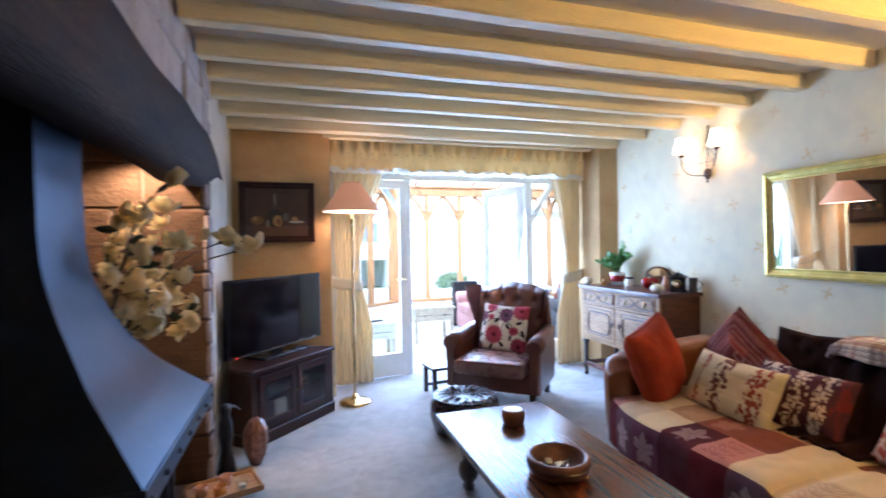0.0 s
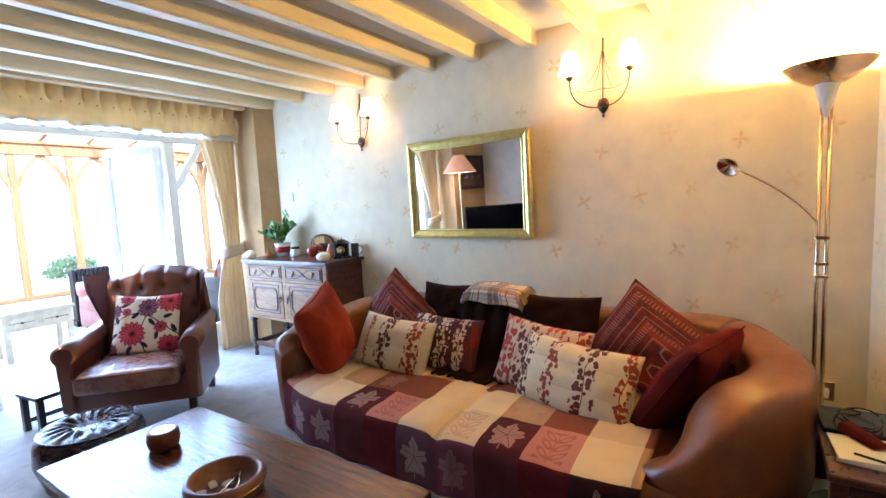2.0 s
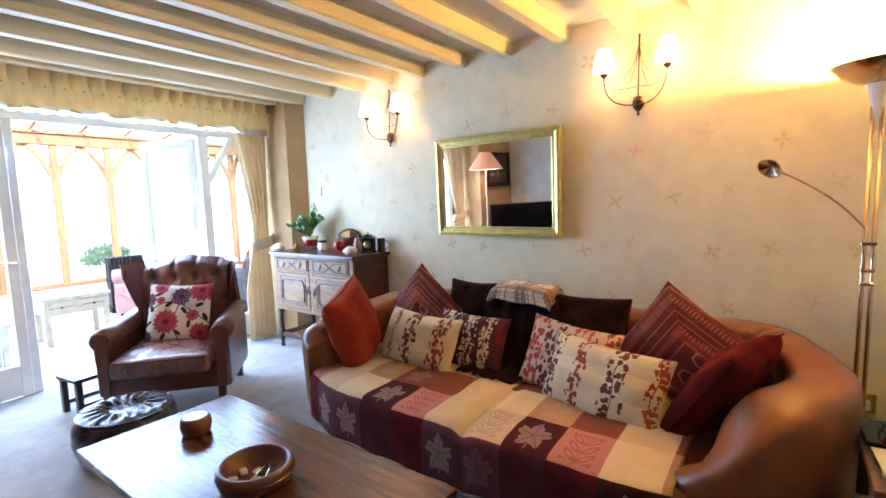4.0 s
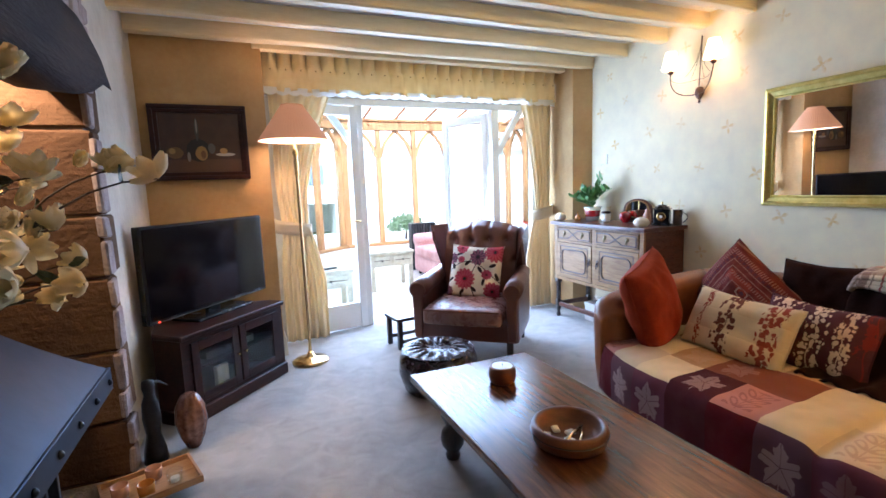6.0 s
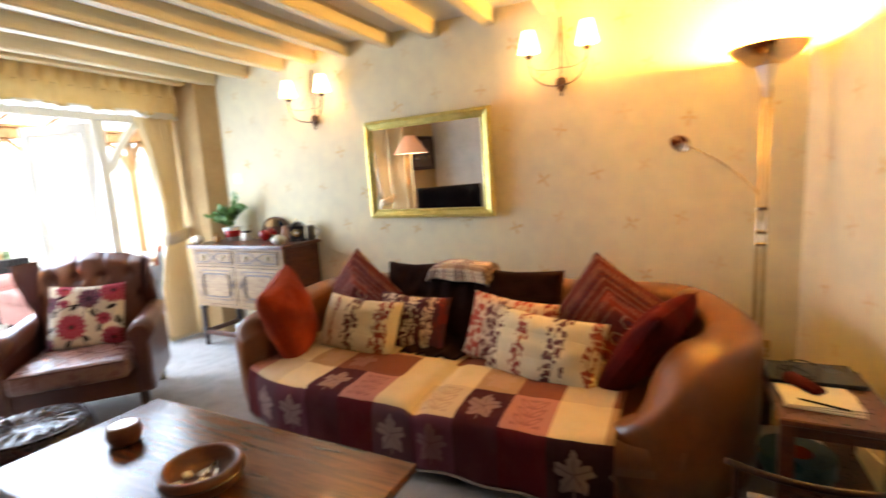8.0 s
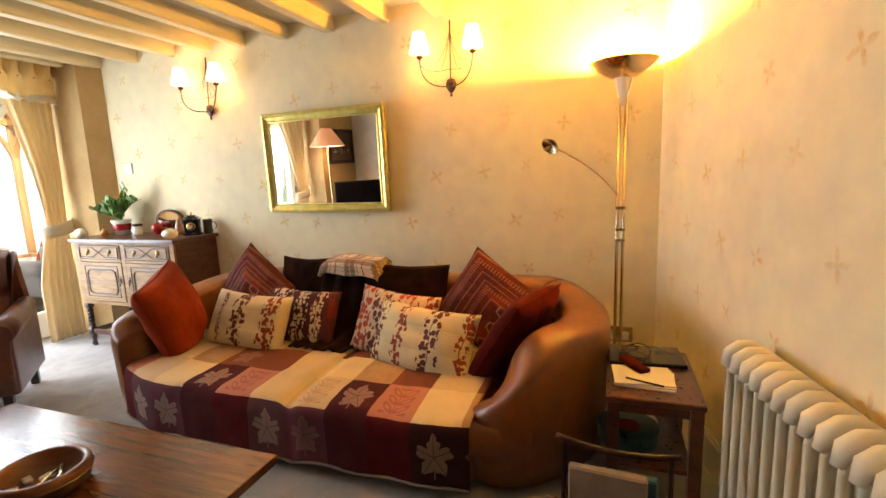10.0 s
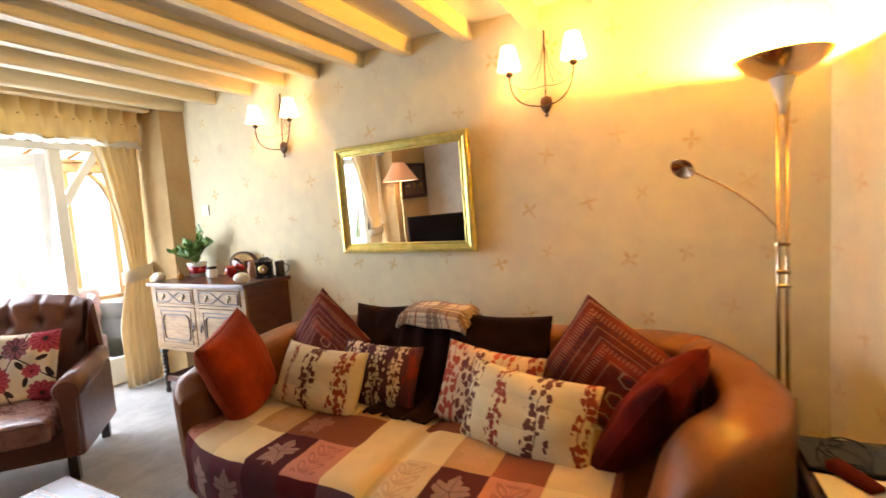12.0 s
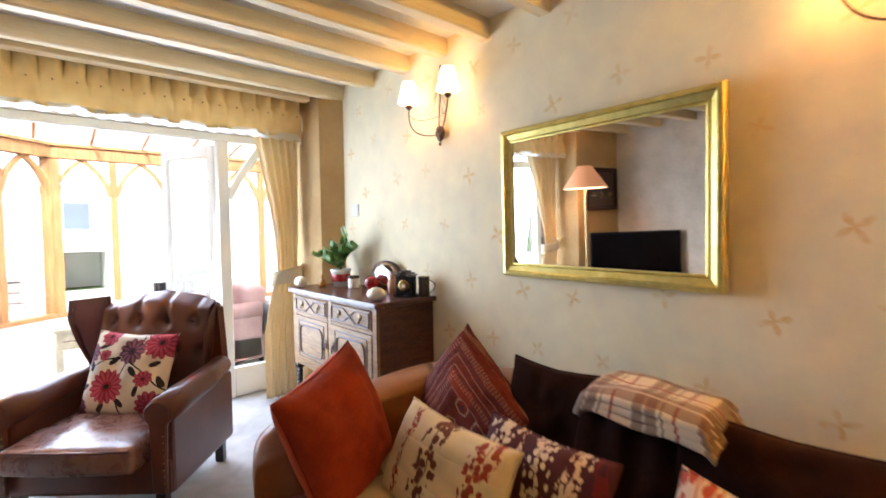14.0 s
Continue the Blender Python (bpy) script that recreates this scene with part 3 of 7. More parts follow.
def tube(points, radius, n=8, bm=None):
    """A round rod through points; radius a number or one for each point."""
    bm = bm or bmesh.new()
    pts = [Vector(p) for p in points]
    rad = radius if isinstance(radius, (list, tuple)) else [radius] * len(pts)
    rings, up = [], Vector((0.013, 0.021, 1))
    for i, p in enumerate(pts):
        d = (pts[min(i + 1, len(pts) - 1)] - pts[max(i - 1, 0)]).normalized()
        a = d.cross(up)
        if a.length < 0.05:
            a = d.cross(Vector((1, 0, 0)))
        a.normalize()
        b = d.cross(a).normalized()
        rings.append([bm.verts.new(p + (a * math.cos(2 * math.pi * k / n) + b * math.sin(2 * math.pi * k / n)) * rad[i]) for k in range(n)])
    for r, s in zip(rings, rings[1:]):
        for k in range(n):
            bm.faces.new((r[k], r[(k + 1) % n], s[(k + 1) % n], s[k]))
    bm.faces.new(rings[0][::-1])
    bm.faces.new(rings[-1])
    return bm


def arc(p0, p1, p2, n=10):
    """Points of the curve from p0 to p2 that is drawn towards p1."""
    a, b, c = Vector(p0), Vector(p1), Vector(p2)
    return [(a * (1 - t) ** 2 + b * 2 * t * (1 - t) + c * t * t) for t in [i / n for i in range(n + 1)]]


def sheet(fn, nu, nv, thick=0.0, uv=None):
    """A surface from fn(u, v), u and v from 0 to 1, closed by a second layer thick metres behind it."""
    bm = bmesh.new()
    g = [[bm.verts.new(fn(i / nu, j / nv)) for j in range(nv + 1)] for i in range(nu + 1)]
    lay = bm.loops.layers.uv.new("UVMap") if uv else None
    for i in range(nu):
        for j in range(nv):
            f = bm.faces.new((g[i][j], g[i + 1][j], g[i + 1][j + 1], g[i][j + 1]))
            if lay:
                for lp, (a, b) in zip(f.loops, ((i, j), (i + 1, j), (i + 1, j + 1), (i, j + 1))):
                    lp[lay].uv = uv(a / nu, b / nv)
    if thick:
        bmesh.ops.recalc_face_normals(bm, faces=bm.faces)
        bmesh.ops.solidify(bm, geom=list(bm.faces), thickness=thick)
    return bm


def outline(points, z0, z1, bevel=0.0, axis="z"):
    """A slab with the outline points, from z0 to z1 along the axis."""
    bm = bmesh.new()
    put = {"z": lambda a, b, c: (a, b, c), "y": lambda a, b, c: (a, c, b), "x": lambda a, b, c: (c, a, b)}[axis]
    lo, hi = [bm.verts.new(put(a, b, z0)) for a, b in points], [bm.verts.new(put(a, b, z1)) for a, b in points]
    bm.faces.new(lo[::-1]), bm.faces.new(hi)
    for i in range(len(lo)):
        j = (i + 1) % len(lo)
        bm.faces.new((lo[i], lo[j], hi[j], hi[i]))
    if bevel:
        bmesh.ops.recalc_face_normals(bm, faces=bm.faces)
        bmesh.ops.bevel(bm, geom=[e for e in bm.edges if e.calc_face_angle(0) > 0.5], offset=bevel, segments=1, affect="EDGES")
    return bm


def pillow_mesh(w, h, t, seed=0, n=26, sag=0.02):
    """A stuffed cushion in the plane of x and z, its middle at the origin."""
    bm = bmesh.new()
    sides = []
    for s in (-1, 1):
        g = []
        for i in range(n + 1):
            row = []
            for j in range(n + 1):
                u, v = 2 * i / n - 1, 2 * j / n - 1
                pinch = 1 - 0.045 * (1 - abs(u) ** 3) * abs(v) ** 6 - 0.0
                pinch2 = 1 - 0.045 * (1 - abs(v) ** 3) * abs(u) ** 6
                x, z = u * w / 2 * pinch2, v * h / 2 * pinch
                d = t / 2 * ((1 - u * u) * (1 - v * v)) ** 0.36
                wob = noise.noise(Vector((u * 2.2 + seed, v * 2.2, s * 1.5))) * sag * (1 - u ** 4) * (1 - v ** 4)
                wob += noise.noise(Vector((u * 5 + seed, v * 3 + u * 2, s * 2.5))) * 0.010 * (1 - u ** 6) * (1 - v ** 6)
                row.append((x, s * d + wob, z - sag * 0.6 * (1 - abs(u)) * abs(v)))
            g.append(row)
        sides.append(g)
    verts = {}

    def at(s, i, j):
        rim = i in (0, n) or j in (0, n)
        key = (0 if rim else s, i, j)
        if key not in verts:
            p = sides[s][i][j]
            verts[key] = bm.verts.new((p[0], 0 if rim else p[1], p[2]))
        return verts[key]

    for s in (0, 1):
        for i in range(n):
            for j in range(n):
                bm.faces.new((at(s, i, j), at(s, i + 1, j), at(s, i + 1, j + 1), at(s, i, j + 1)))
    rim = [sides[0][i][0] for i in range(n)] + [sides[0][n][j] for j in range(n)] + [sides[0][i][n] for i in range(n, 0, -1)] + [sides[0][0][j] for j in range(n, 0, -1)]
    return bm, [(p[0], 0, p[2]) for p in rim]


def cushion(label, material, centre, w, h, t, facing, lean=15, roll=0, piping=None, seed=0, group=""):
    """facing: degrees round z of the way the front looks, 0 being -y; lean: degrees it tips backwards; roll: turn in its own plane."""
    ob = new("cushion")
    ob.matrix_basis = pose(*centre, 0, 0, facing) @ pose(0, 0, 0, -lean, 0, 0) @ pose(0, 0, 0, 0, roll, 0)
    tagged(ob, label, "cushion", group)
    bm, rim = pillow_mesh(w, h, t, seed)
    part("cushion_cover", bm, material, ob, smooth=True)
    part("piping", tube(rim + rim[:2], 0.004, 5), piping or material, ob, smooth=True)
    return ob


# ---- the room ----
E_X, N_Y, REC_Y, BEAM_Z, CEIL_Z = 3.30, 4.40, 4.92, 2.345, 2.445
structure("floor", box(-1.9, 3.5, -1.6, 5.08, -0.12, 0.0), M_CARPET)
structure("wall_east", box(E_X, E_X + 0.25, -0.5, 5.1, 0, 2.6), M_WALL_E)
S_SLOPE = 0.2


def south_y(x):
    return -0.19 - S_SLOPE * (E_X - x)


bm = outline([(E_X, south_y(E_X)), (-1.9, south_y(-1.9)), (-1.9, south_y(-1.9) - 0.2), (E_X, south_y(E_X) - 0.2)], 0, 2.6)
structure("wall_south", bm, M_WALL_S)
structure("wall_north", box(-0.7, 0.36, N_Y, REC_Y, 0, 2.6), M_WALL_N)
structure("wall_north_head", box(0.36, 3.10, 4.86, 5.06, 2.10, 2.6), M_PLASTER)
structure("wall_north_side", box(0.16, 0.50, REC_Y, 5.06, 0, 2.6), M_PLASTER)
structure("corner_pier", outline([(E_X, 4.24), (3.14, 4.33), (3.10, 4.90), (3.10, 5.06), (E_X, 5.06)], 0, 2.445), M_WALL_N)
structure("wall_west", box(-0.70, -0.46, 3.02, N_Y, 0, 2.6), M_PLASTER)
structure("wall_west_far", box(-1.9, -1.7, -1.9, 5.0, 0, 2.6), M_PLASTER)
structure("ceiling", box(-1.9, E_X, -1.6, 4.86, CEIL_Z, 2.6), M_CEIL)

for y in (4.22, 3.80, 3.39, 3.03, 2.69, 2.30, 1.92, 1.50, 1.10, 0.70, 0.30, -0.12, -0.54):
    x1 = E_X if y > -0.1 else -0.4
    n = 26
    bm = bmesh.new()
    rings = []
    for i in range(n + 1):
        x = -0.46 + (x1 + 0.46) * i / n if y > 2.9 else -0.40 + (x1 + 0.40) * i / n
        a, b, c = (noise.noise(Vector((x * 1.6, y * 7, k * 3.3))) * 0.010 for k in range(3))
        rings.append([bm.verts.new(p) for p in ((x, y + a, CEIL_Z), (x, y + a, BEAM_Z + 0.010 + c), (x, y + 0.010 + a, BEAM_Z + c), (x, y + 0.075 + b, BEAM_Z + c * 0.6), (x, y + 0.085 + b, BEAM_Z + 0.010), (x, y + 0.085 + b, CEIL_Z))])
    for r, s in zip(rings, rings[1:]):
        for k in range(5):
            bm.faces.new((r[k], r[k + 1], s[k + 1], s[k]))
    structure("ceiling_beam", bm, M_BEAM)
structure("recess_beam", box(0.30, 3.10, 4.385, 4.47, 2.335, CEIL_Z, 0.006), M_BEAM)


def skirting(x0, y0, x1, y1, h=0.14):
    d = Vector((x1 - x0, y1 - y0, 0))
    m = Matrix.Translation((x0, y0, 0)) @ Matrix.Rotation(math.atan2(d.y, d.x), 4, "Z")
    bm = add_box(bmesh.new(), 0, d.length, 0, 0.018, 0, h, 0, 1, m)
    add_box(bm, 0, d.length, 0.0, 0.010, h, h + 0.022, 0.004, 1, m)
    structure("baseboard", bm, M_SKIRT)


skirting(0.36, N_Y - 0.003, -0.455, N_Y - 0.003)
skirting(0.363, 4.86, 0.363, N_Y - 0.02)
skirting(3.297, -0.16, 3.297, 4.19)
skirting(-1.6, south_y(-1.6) + 0.003, 3.26, south_y(3.26) + 0.003)
structure("light_switch", box(3.289, 3.299, 4.03, 4.12, 1.44, 1.53, 0.002), M_CERAM)

# chimney breast: stone round a wide hearth, under a dark beam
FX = -0.42
structure("chimney_wall_above", box(-0.56, FX - 0.02, -1.6, 3.02, 2.0, CEIL_Z), M_PLASTER)
structure("hearth_side_core", box(-1.7, FX - 0.03, 3.0, 3.12, 0, CEIL_Z), M_MORTAR)
structure("hearth_back", box(-1.45, -1.30, 0.3, 3.05, 0, CEIL_Z), M_MORTAR)
structure("hearth_near_pier", box(-1.7, FX, -1.1, 0.62, 0, CEIL_Z), M_MORTAR)
structure("hearth_slab", box(-1.35, FX + 0.02, 0.62, 2.99, 0.0, 0.035, 0.006), M_COVER)
bm = bmesh.new()
rings = []
n = 40
for i in range(n + 1):
    y = 0.1 + 2.92 * i / n
    dz, dx = noise.noise(Vector((y * 1.7, 3, 1))) * 0.028, noise.noise(Vector((y * 1.3, 9, 4))) * 0.03
    sec = ((-0.56, 1.70), (-0.40, 1.685), (-0.355, 1.72), (-0.335, 1.84), (-0.36, 1.965), (-0.42, 2.0), (-0.56, 2.0))
    if y > 2.75:
        k = (y - 2.75) / 0.27
        sec = [(x, z + (0.05 * k if z < 1.8 else -0.10 * k)) for x, z in sec]
    rings.append([bm.verts.new((x + dx * (x > -0.5), y, z + dz)) for x, z in sec])
for r, s in zip(rings, rings[1:]):
    for k in range(7):
        bm.faces.new((r[k], r[(k + 1) % 7], s[(k + 1) % 7], s[k]))
bm.faces.new(rings[-1]), bm.faces.new(rings[0][::-1])
tagged(part("hearth_beam", bm, M_OLDBEAM, None, "rough dark old oak beam across the wide stone hearth", True), "", "beam")

# ---- garden doors ----
FR_Y0, FR_Y1 = 4.875, 4.95
bm = bmesh.new()
add_box(bm, 0.50, 3.10, FR_Y0, FR_Y1, 2.045, 2.10, 0.004)
add_box(bm, 0.50, 0.56, FR_Y0, FR_Y1, 0, 2.045, 0.004)
add_box(bm, 1.145, 1.215, FR_Y0, FR_Y1, 0, 2.045, 0.006)
add_box(bm, 2.555, 2.64, FR_Y0, FR_Y1, 0, 2.045, 0.006)
add_box(bm, 3.04, 3.098, FR_Y0, FR_Y1, 0, 2.045, 0.004)
structure("door_frame", bm, M_WHITE)


def brace(x0, z0, x1, z1, bend):
    """A curved white bracket in the head of a glazed panel."""
    cx, cz = (x0 + x1) / 2 + bend, (z0 + z1) / 2 - abs(bend)
    p = arc((x0, 0, z0), (cx, 0, cz), (x1, 0, z1), 10)
    pts, w = [], 0.028
    lo, hi = [], []
    for i, q in enumerate(p):
        d = (p[min(i + 1, 10)] - p[max(i - 1, 0)]).normalized()
        nrm = Vector((-d.z, 0, d.x)) * w
        hi.append((q.x + nrm.x, q.z + nrm.z)), lo.append((q.x - nrm.x, q.z - nrm.z))
    return outline(hi + lo[::-1], FR_Y0 + 0.01, FR_Y1 - 0.015, axis="y")


structure("door_frame_brace", brace(1.16, 1.60, 0.86, 2.06, 0.06), M_WHITE)
structure("door_frame_brace", brace(2.63, 1.60, 2.93, 2.06, -0.06), M_WHITE)


def door_leaf(name, hinge, rz, width, height=2.02, handed=1):
    ob = new(name)
    ob.location, ob.rotation_euler = hinge, (0, 0, radians(rz))
    tagged(ob, kind="structure")
    bm = bmesh.new()
    add_box(bm, 0, 0.07, -0.02, 0.02, 0, height, 0.004), add_box(bm, width - 0.07, width, -0.02, 0.02, 0, height, 0.004)
    add_box(bm, 0.07, width - 0.07, -0.02, 0.02, 0.01, 0.24, 0.004), add_box(bm, 0.07, width - 0.07, -0.02, 0.02, height - 0.08, height, 0.004)
    part("door_stiles", bm, M_WHITE, ob)
    part("door_pane", box(0.07, width - 0.07, -0.004, 0.004, 0.24, height - 0.08), M_DOORGLASS if name == "door_2" else M_GLASS, ob).visible_shadow = False
    for z in (0.25, 1.05, 1.78):
        part("hinge", box(-0.008, 0.010, -0.026, -0.018, z - 0.05, z + 0.05, 0.002), M_BLACK, ob, "black steel hinge")
    part("door_handle", tube([(width - 0.035, -0.02, 1.0), (width - 0.035, -0.06, 1.0), (width - 0.13, -0.065, 1.0)], 0.008, 8), M_BRASS, ob, "brass lever handle", True)
    return ob


door_leaf("door_1", (0.60, 4.78, 0.006), 9, 0.56)
door_leaf("door_2", (2.565, 4.985, 0.006), 112, 0.64)
structure("side_light_rail", box(2.643, 3.038, 4.885, 4.93, 0.006, 0.24, 0.004), M_WHITE)
structure("side_light_pane", box(2.643, 3.038, 4.905, 4.911, 0.242, 2.043), M_GLASS).visible_shadow = False

# ---- conservatory ----
structure("conservatory_floor", box(-0.6, 5.2, 5.08, 8.25, -0.12, -0.012), M_TILE)
CORN = (1.66, 8.12)


def oak_wall(name, x0, y0, x1, y1, bays, first_wide=True):
    """A glazed oak wall: sill, plate, posts and pointed heads."""
    d = Vector((x1 - x0, y1 - y0, 0))
    rot = Matrix.Translation((x0, y0, 0)) @ Matrix.Rotation(math.atan2(d.y, d.x), 4, "Z")
    ob = new(name)
    ob.matrix_basis = rot
    tagged(ob, kind="structure")
    part("window_sill", box(0, d.length, -0.07, 0.07, 0.36, 0.41, 0.005), M_OAK, ob)
    part("low_wall", box(0, d.length, -0.045, 0.06, -0.012, 0.36), M_RENDER, ob)
    bm = box(0, d.length, -0.06, 0.06, 2.22, 2.36, 0.005)
    add_box(bm, 0, d.length, -0.085, 0.085, 2.36, 2.40, 0.004)
    part("wall_plate", bm, M_OAK, ob)
    w = d.length / bays
    for i in range(bays + 1):
        hw = 0.095 if (first_wide and i == 0) else 0.038
        part("oak_post", box(i * w - hw, i * w + hw, -0.045, 0.045, 0.41, 2.22, 0.005), M_OAK, ob)
    for i in range(bays):
        a, b = i * w, (i + 1) * w
        for s, q in ((a + 0.03, (a + b) / 2), (b - 0.03, (a + b) / 2)):
            p = arc((s, 0, 1.80), (s + (q - s) * 0.22, 0, 2.06), (q, 0, 2.22), 7)
            hi, lo = [], []
            for k, v in enumerate(p):
                t = (p[min(k + 1, 7)] - p[max(k - 1, 0)]).normalized()
                nr = Vector((-t.z, 0, t.x)) * 0.024
                hi.append((v.x + nr.x, v.z + nr.z)), lo.append((v.x - nr.x, v.z - nr.z))
            part("arch_brace", outline(hi + lo[::-1], -0.03, 0.03, axis="y"), M_OAK, ob)
        pane = part("pane", box(a + 0.03, b - 0.03, -0.004, 0.004, 0.41, 2.22), M_GLASS, ob)
        pane.visible_shadow = False
    return ob


oak_wall("conservatory_window_front", CORN[0], CORN[1], 4.71, 8.12, 5)
oak_wall("conservatory_window_angled", CORN[0], CORN[1], 0.30, 7.0, 3, False)
oak_wall("conservatory_window_side", 0.30, 7.0, -0.10, 5.2, 3, False)
oak_wall("conservatory_window_east", 4.71, 8.12, 4.71, 5.2, 5, False)
structure("house_wall_outside", box(3.30, 5.3, 5.06, 5.2, 0, 3.2), M_RENDER)
structure("house_wall_outside_left", box(-2.2, 0.30, 5.06, 5.2, 0, 3.2), M_RENDER)
RZ0, RZ1 = 2.41, 2.98
bm = box(-0.2, 5.0, 5.06, 5.16, RZ1 - 0.06, RZ1 + 0.06, 0.004)
structure("roof_ridge", bm, M_OAK)
for k in range(9):
    x = 1.0 + k * 0.53
    y1 = CORN[1] if x > CORN[0] else CORN[1] - (CORN[0] - x) * 0.82
    z1 = RZ0 + (RZ1 - RZ0) * (CORN[1] - y1) / (CORN[1] - 5.12)
    structure("roof_bar", tube([(x, y1, z1 - 0.0), (x, 5.12, RZ1)], 0.022, 6), M_OAK)
pane = structure("roof_glass", sheet(lambda u, v: Vector((-0.1 + u * 4.95, 5.12 + v * 3.05, RZ1 + 0.03 - v * 0.58)), 1, 1, 0.006), M_ROOFGL)
pane.visible_shadow = False

# ---- garden ----
bm = bmesh.new()
bmesh.ops.create_grid(bm, x_segments=40, y_segments=40, size=200)
for v in bm.verts:
    v.co.z = -0.14 if v.co.length < 30 else -0.14 + noise.noise(v.co * 0.02) * 0.4
structure("ground", bm, M_GRASS)
structure("pavement", box(-8.0, 10.0, 8.30, 15.9, -0.20, -0.075), M_TILE)

sky_m = Mat("overcast_sky_backdrop", 1.0).color((0.0, 0.0, 0.0)).glow((0.92, 0.96, 1.0), 3.0).m
structure("backdrop", box(-90, 110, 75, 75.2, -2, 70), sky_m)
structure("backdrop", box(110, 110.2, -60, 75, -2, 70), sky_m)


# ---- hearth: stonework, hood, branches ----
chimney = tagged(new("chimney_breast"), kind="structure")
_stone_data = {}


def stone(x0, x1, y0, y1, z0, z1, seed):
    """One rough-hewn block with softened uneven edges."""
    bm = box(x0, x1, y0, y1, z0, z1, 0.010, 1)
    for v in bm.verts:
        v.co += noise.noise_vector(v.co * 5 + Vector((seed, 0, 0))) * 0.007
    return part("stone", bm, M_STONE, chimney)


rnd = random.Random(4)
courses = [0.035, 0.30, 0.62, 0.95, 1.22, 1.58, 1.83, 2.10, 2.40]
for i, (z0, z1) in enumerate(zip(courses, courses[1:])):
    tail = (0.05, 0.16, 0.07, 0.20, 0.06, 0.15, 0.04, 0.06)[i]
    front = -0.415 - 0.01 * (i % 2)
    first = (0.42, 0.28, 0.50, 0.33, 0.46, 0.30, 0.4, 0.36)[i]
    bm_x = front - first
    ob = stone(bm_x, front, 2.985, 3.03 + tail, z0 + 0.003, z1 - 0.003, i)
    z = z0 + 0.01
    while z < z1 - 0.03:
        h = min(rnd.uniform(0.10, 0.19), z1 - 0.008 - z)
        bm = box(front - 0.02, front + rnd.uniform(0.006, 0.018), 2.975 + rnd.uniform(0, 0.008), 3.025 + rnd.uniform(0.02, 0.10), z, z + h, 0.008)
        for v in bm.verts:
            v.co += noise.noise_vector(v.co * 9 + Vector((i, 0, 0))) * 0.008
        part("stone", bm, M_QUOIN, chimney, "pale mauve-grey corner stone")
        z += h + 0.014
    x = bm_x - 0.012
    while x > -1.28:
        w = rnd.uniform(0.22, 0.42)
        stone(max(x - w, -1.30), x, 2.985 + rnd.uniform(0, 0.012), 3.01, z0 + 0.003, z1 - 0.003, i * 7 + x)
        x -= w + 0.012
for i, (z0, z1) in enumerate(((2.015, 2.22), (2.23, 2.44))):
    y = 2.86
    while y > 0.2:
        w = rnd.uniform(0.3, 0.5)
        bm = box(-0.45, -0.418 + rnd.uniform(0, 0.012), y - w, y, z0, z1, 0.010)
        for v in bm.verts:
            v.co += noise.noise_vector(v.co * 6) * 0.010
        part("stone", bm, M_COVER, chimney, "pale grey stone")
        y -= w + 0.012
    bm = box(-0.45, -0.405, 2.875, 3.04 + 0.09 * i, z0 - 0.12 * (1 - i), z1, 0.012)
    for v in bm.verts:
        v.co += noise.noise_vector(v.co * 6) * 0.012
    part("stone", bm, M_COVER, chimney, "pale grey stone")

hood = thing("fireplace_hood", (-0.28, 1.75, 0.0), 0, "pewter-grey flared metal fireplace hood with a riveted rim over the hearth", "hood")
prof = [(1.95, 0.15, -0.33), (1.60, 0.15, -0.33), (1.32, 0.152, -0.325), (1.20, 0.168, -0.29), (1.08, 0.205, -0.235), (0.98, 0.265, -0.175), (0.90, 0.335, -0.105), (0.84, 0.395, -0.05), (0.79, 0.45, 0.0)]
fine = []
for (z0, h0, f0), (z1, h1, f1) in zip(prof, prof[1:]):
    for k in range(4):
        fine.append((z0 + (z1 - z0) * k / 4, h0 + (h1 - h0) * k / 4, f0 + (f1 - f0) * k / 4))
fine.append(prof[-1])
for _ in range(3):
    fine = [fine[0]] + [tuple((a_ + 2 * b_ + c_) / 4 for a_, b_, c_ in zip(*t3)) for t3 in zip(fine, fine[1:], fine[2:])] + [fine[-1]]
bm = bmesh.new()
rings = []
for z, hw, fx in fine:
    back = -0.62 - (0.12 if z < 1 else 0)
    rings.append([bm.verts.new(p) for p in ((back, -hw, z), (fx, -hw, z), (fx + 0.004, 0, z - 0.003), (fx, hw, z), (back, hw, z))])
for r, s in zip(rings, rings[1:]):
    for k in range(4):
        bm.faces.new((r[k], r[k + 1], s[k + 1], s[k]))
hs = part("hood_shell", bm, M_HOOD, hood, smooth=True)
for e in hs.data.edges:
    p, q = (hs.data.vertices[i].co for i in e.vertices)
    e.use_edge_sharp = abs(abs(p.y) - abs(q.y)) < 0.1 and abs(p.z - q.z) > 0.005 and abs(p.y) > 0.1 and abs(p.x - q.x) < 0.05
bm = box(-0.74, 0.006, -0.455, -0.449, 0.725, 0.793, 0.002)
add_box(bm, -0.74, 0.006, 0.449, 0.455, 0.725, 0.793, 0.002), add_box(bm, -0.002, 0.006, -0.455, 0.455, 0.725, 0.793, 0.002)
part("hood_rim", bm, M_HOOD, hood, "bright edged riveted rim")
rivet = lathe([(0.0, 0.009), (0.005, 0.008), (0.009, 0.004), (0.010, 0.0)], 10)
bmesh.ops.rotate(rivet, verts=rivet.verts, matrix=Matrix.Rotation(radians(90), 3, "Y"))
for k in range(7):
    r = part("rivet", rivet.copy(), M_BLACK, hood, "black round rivet", True)
    r.location = (0.006, -0.42 + 0.14 * k, 0.757)
rivet.free()
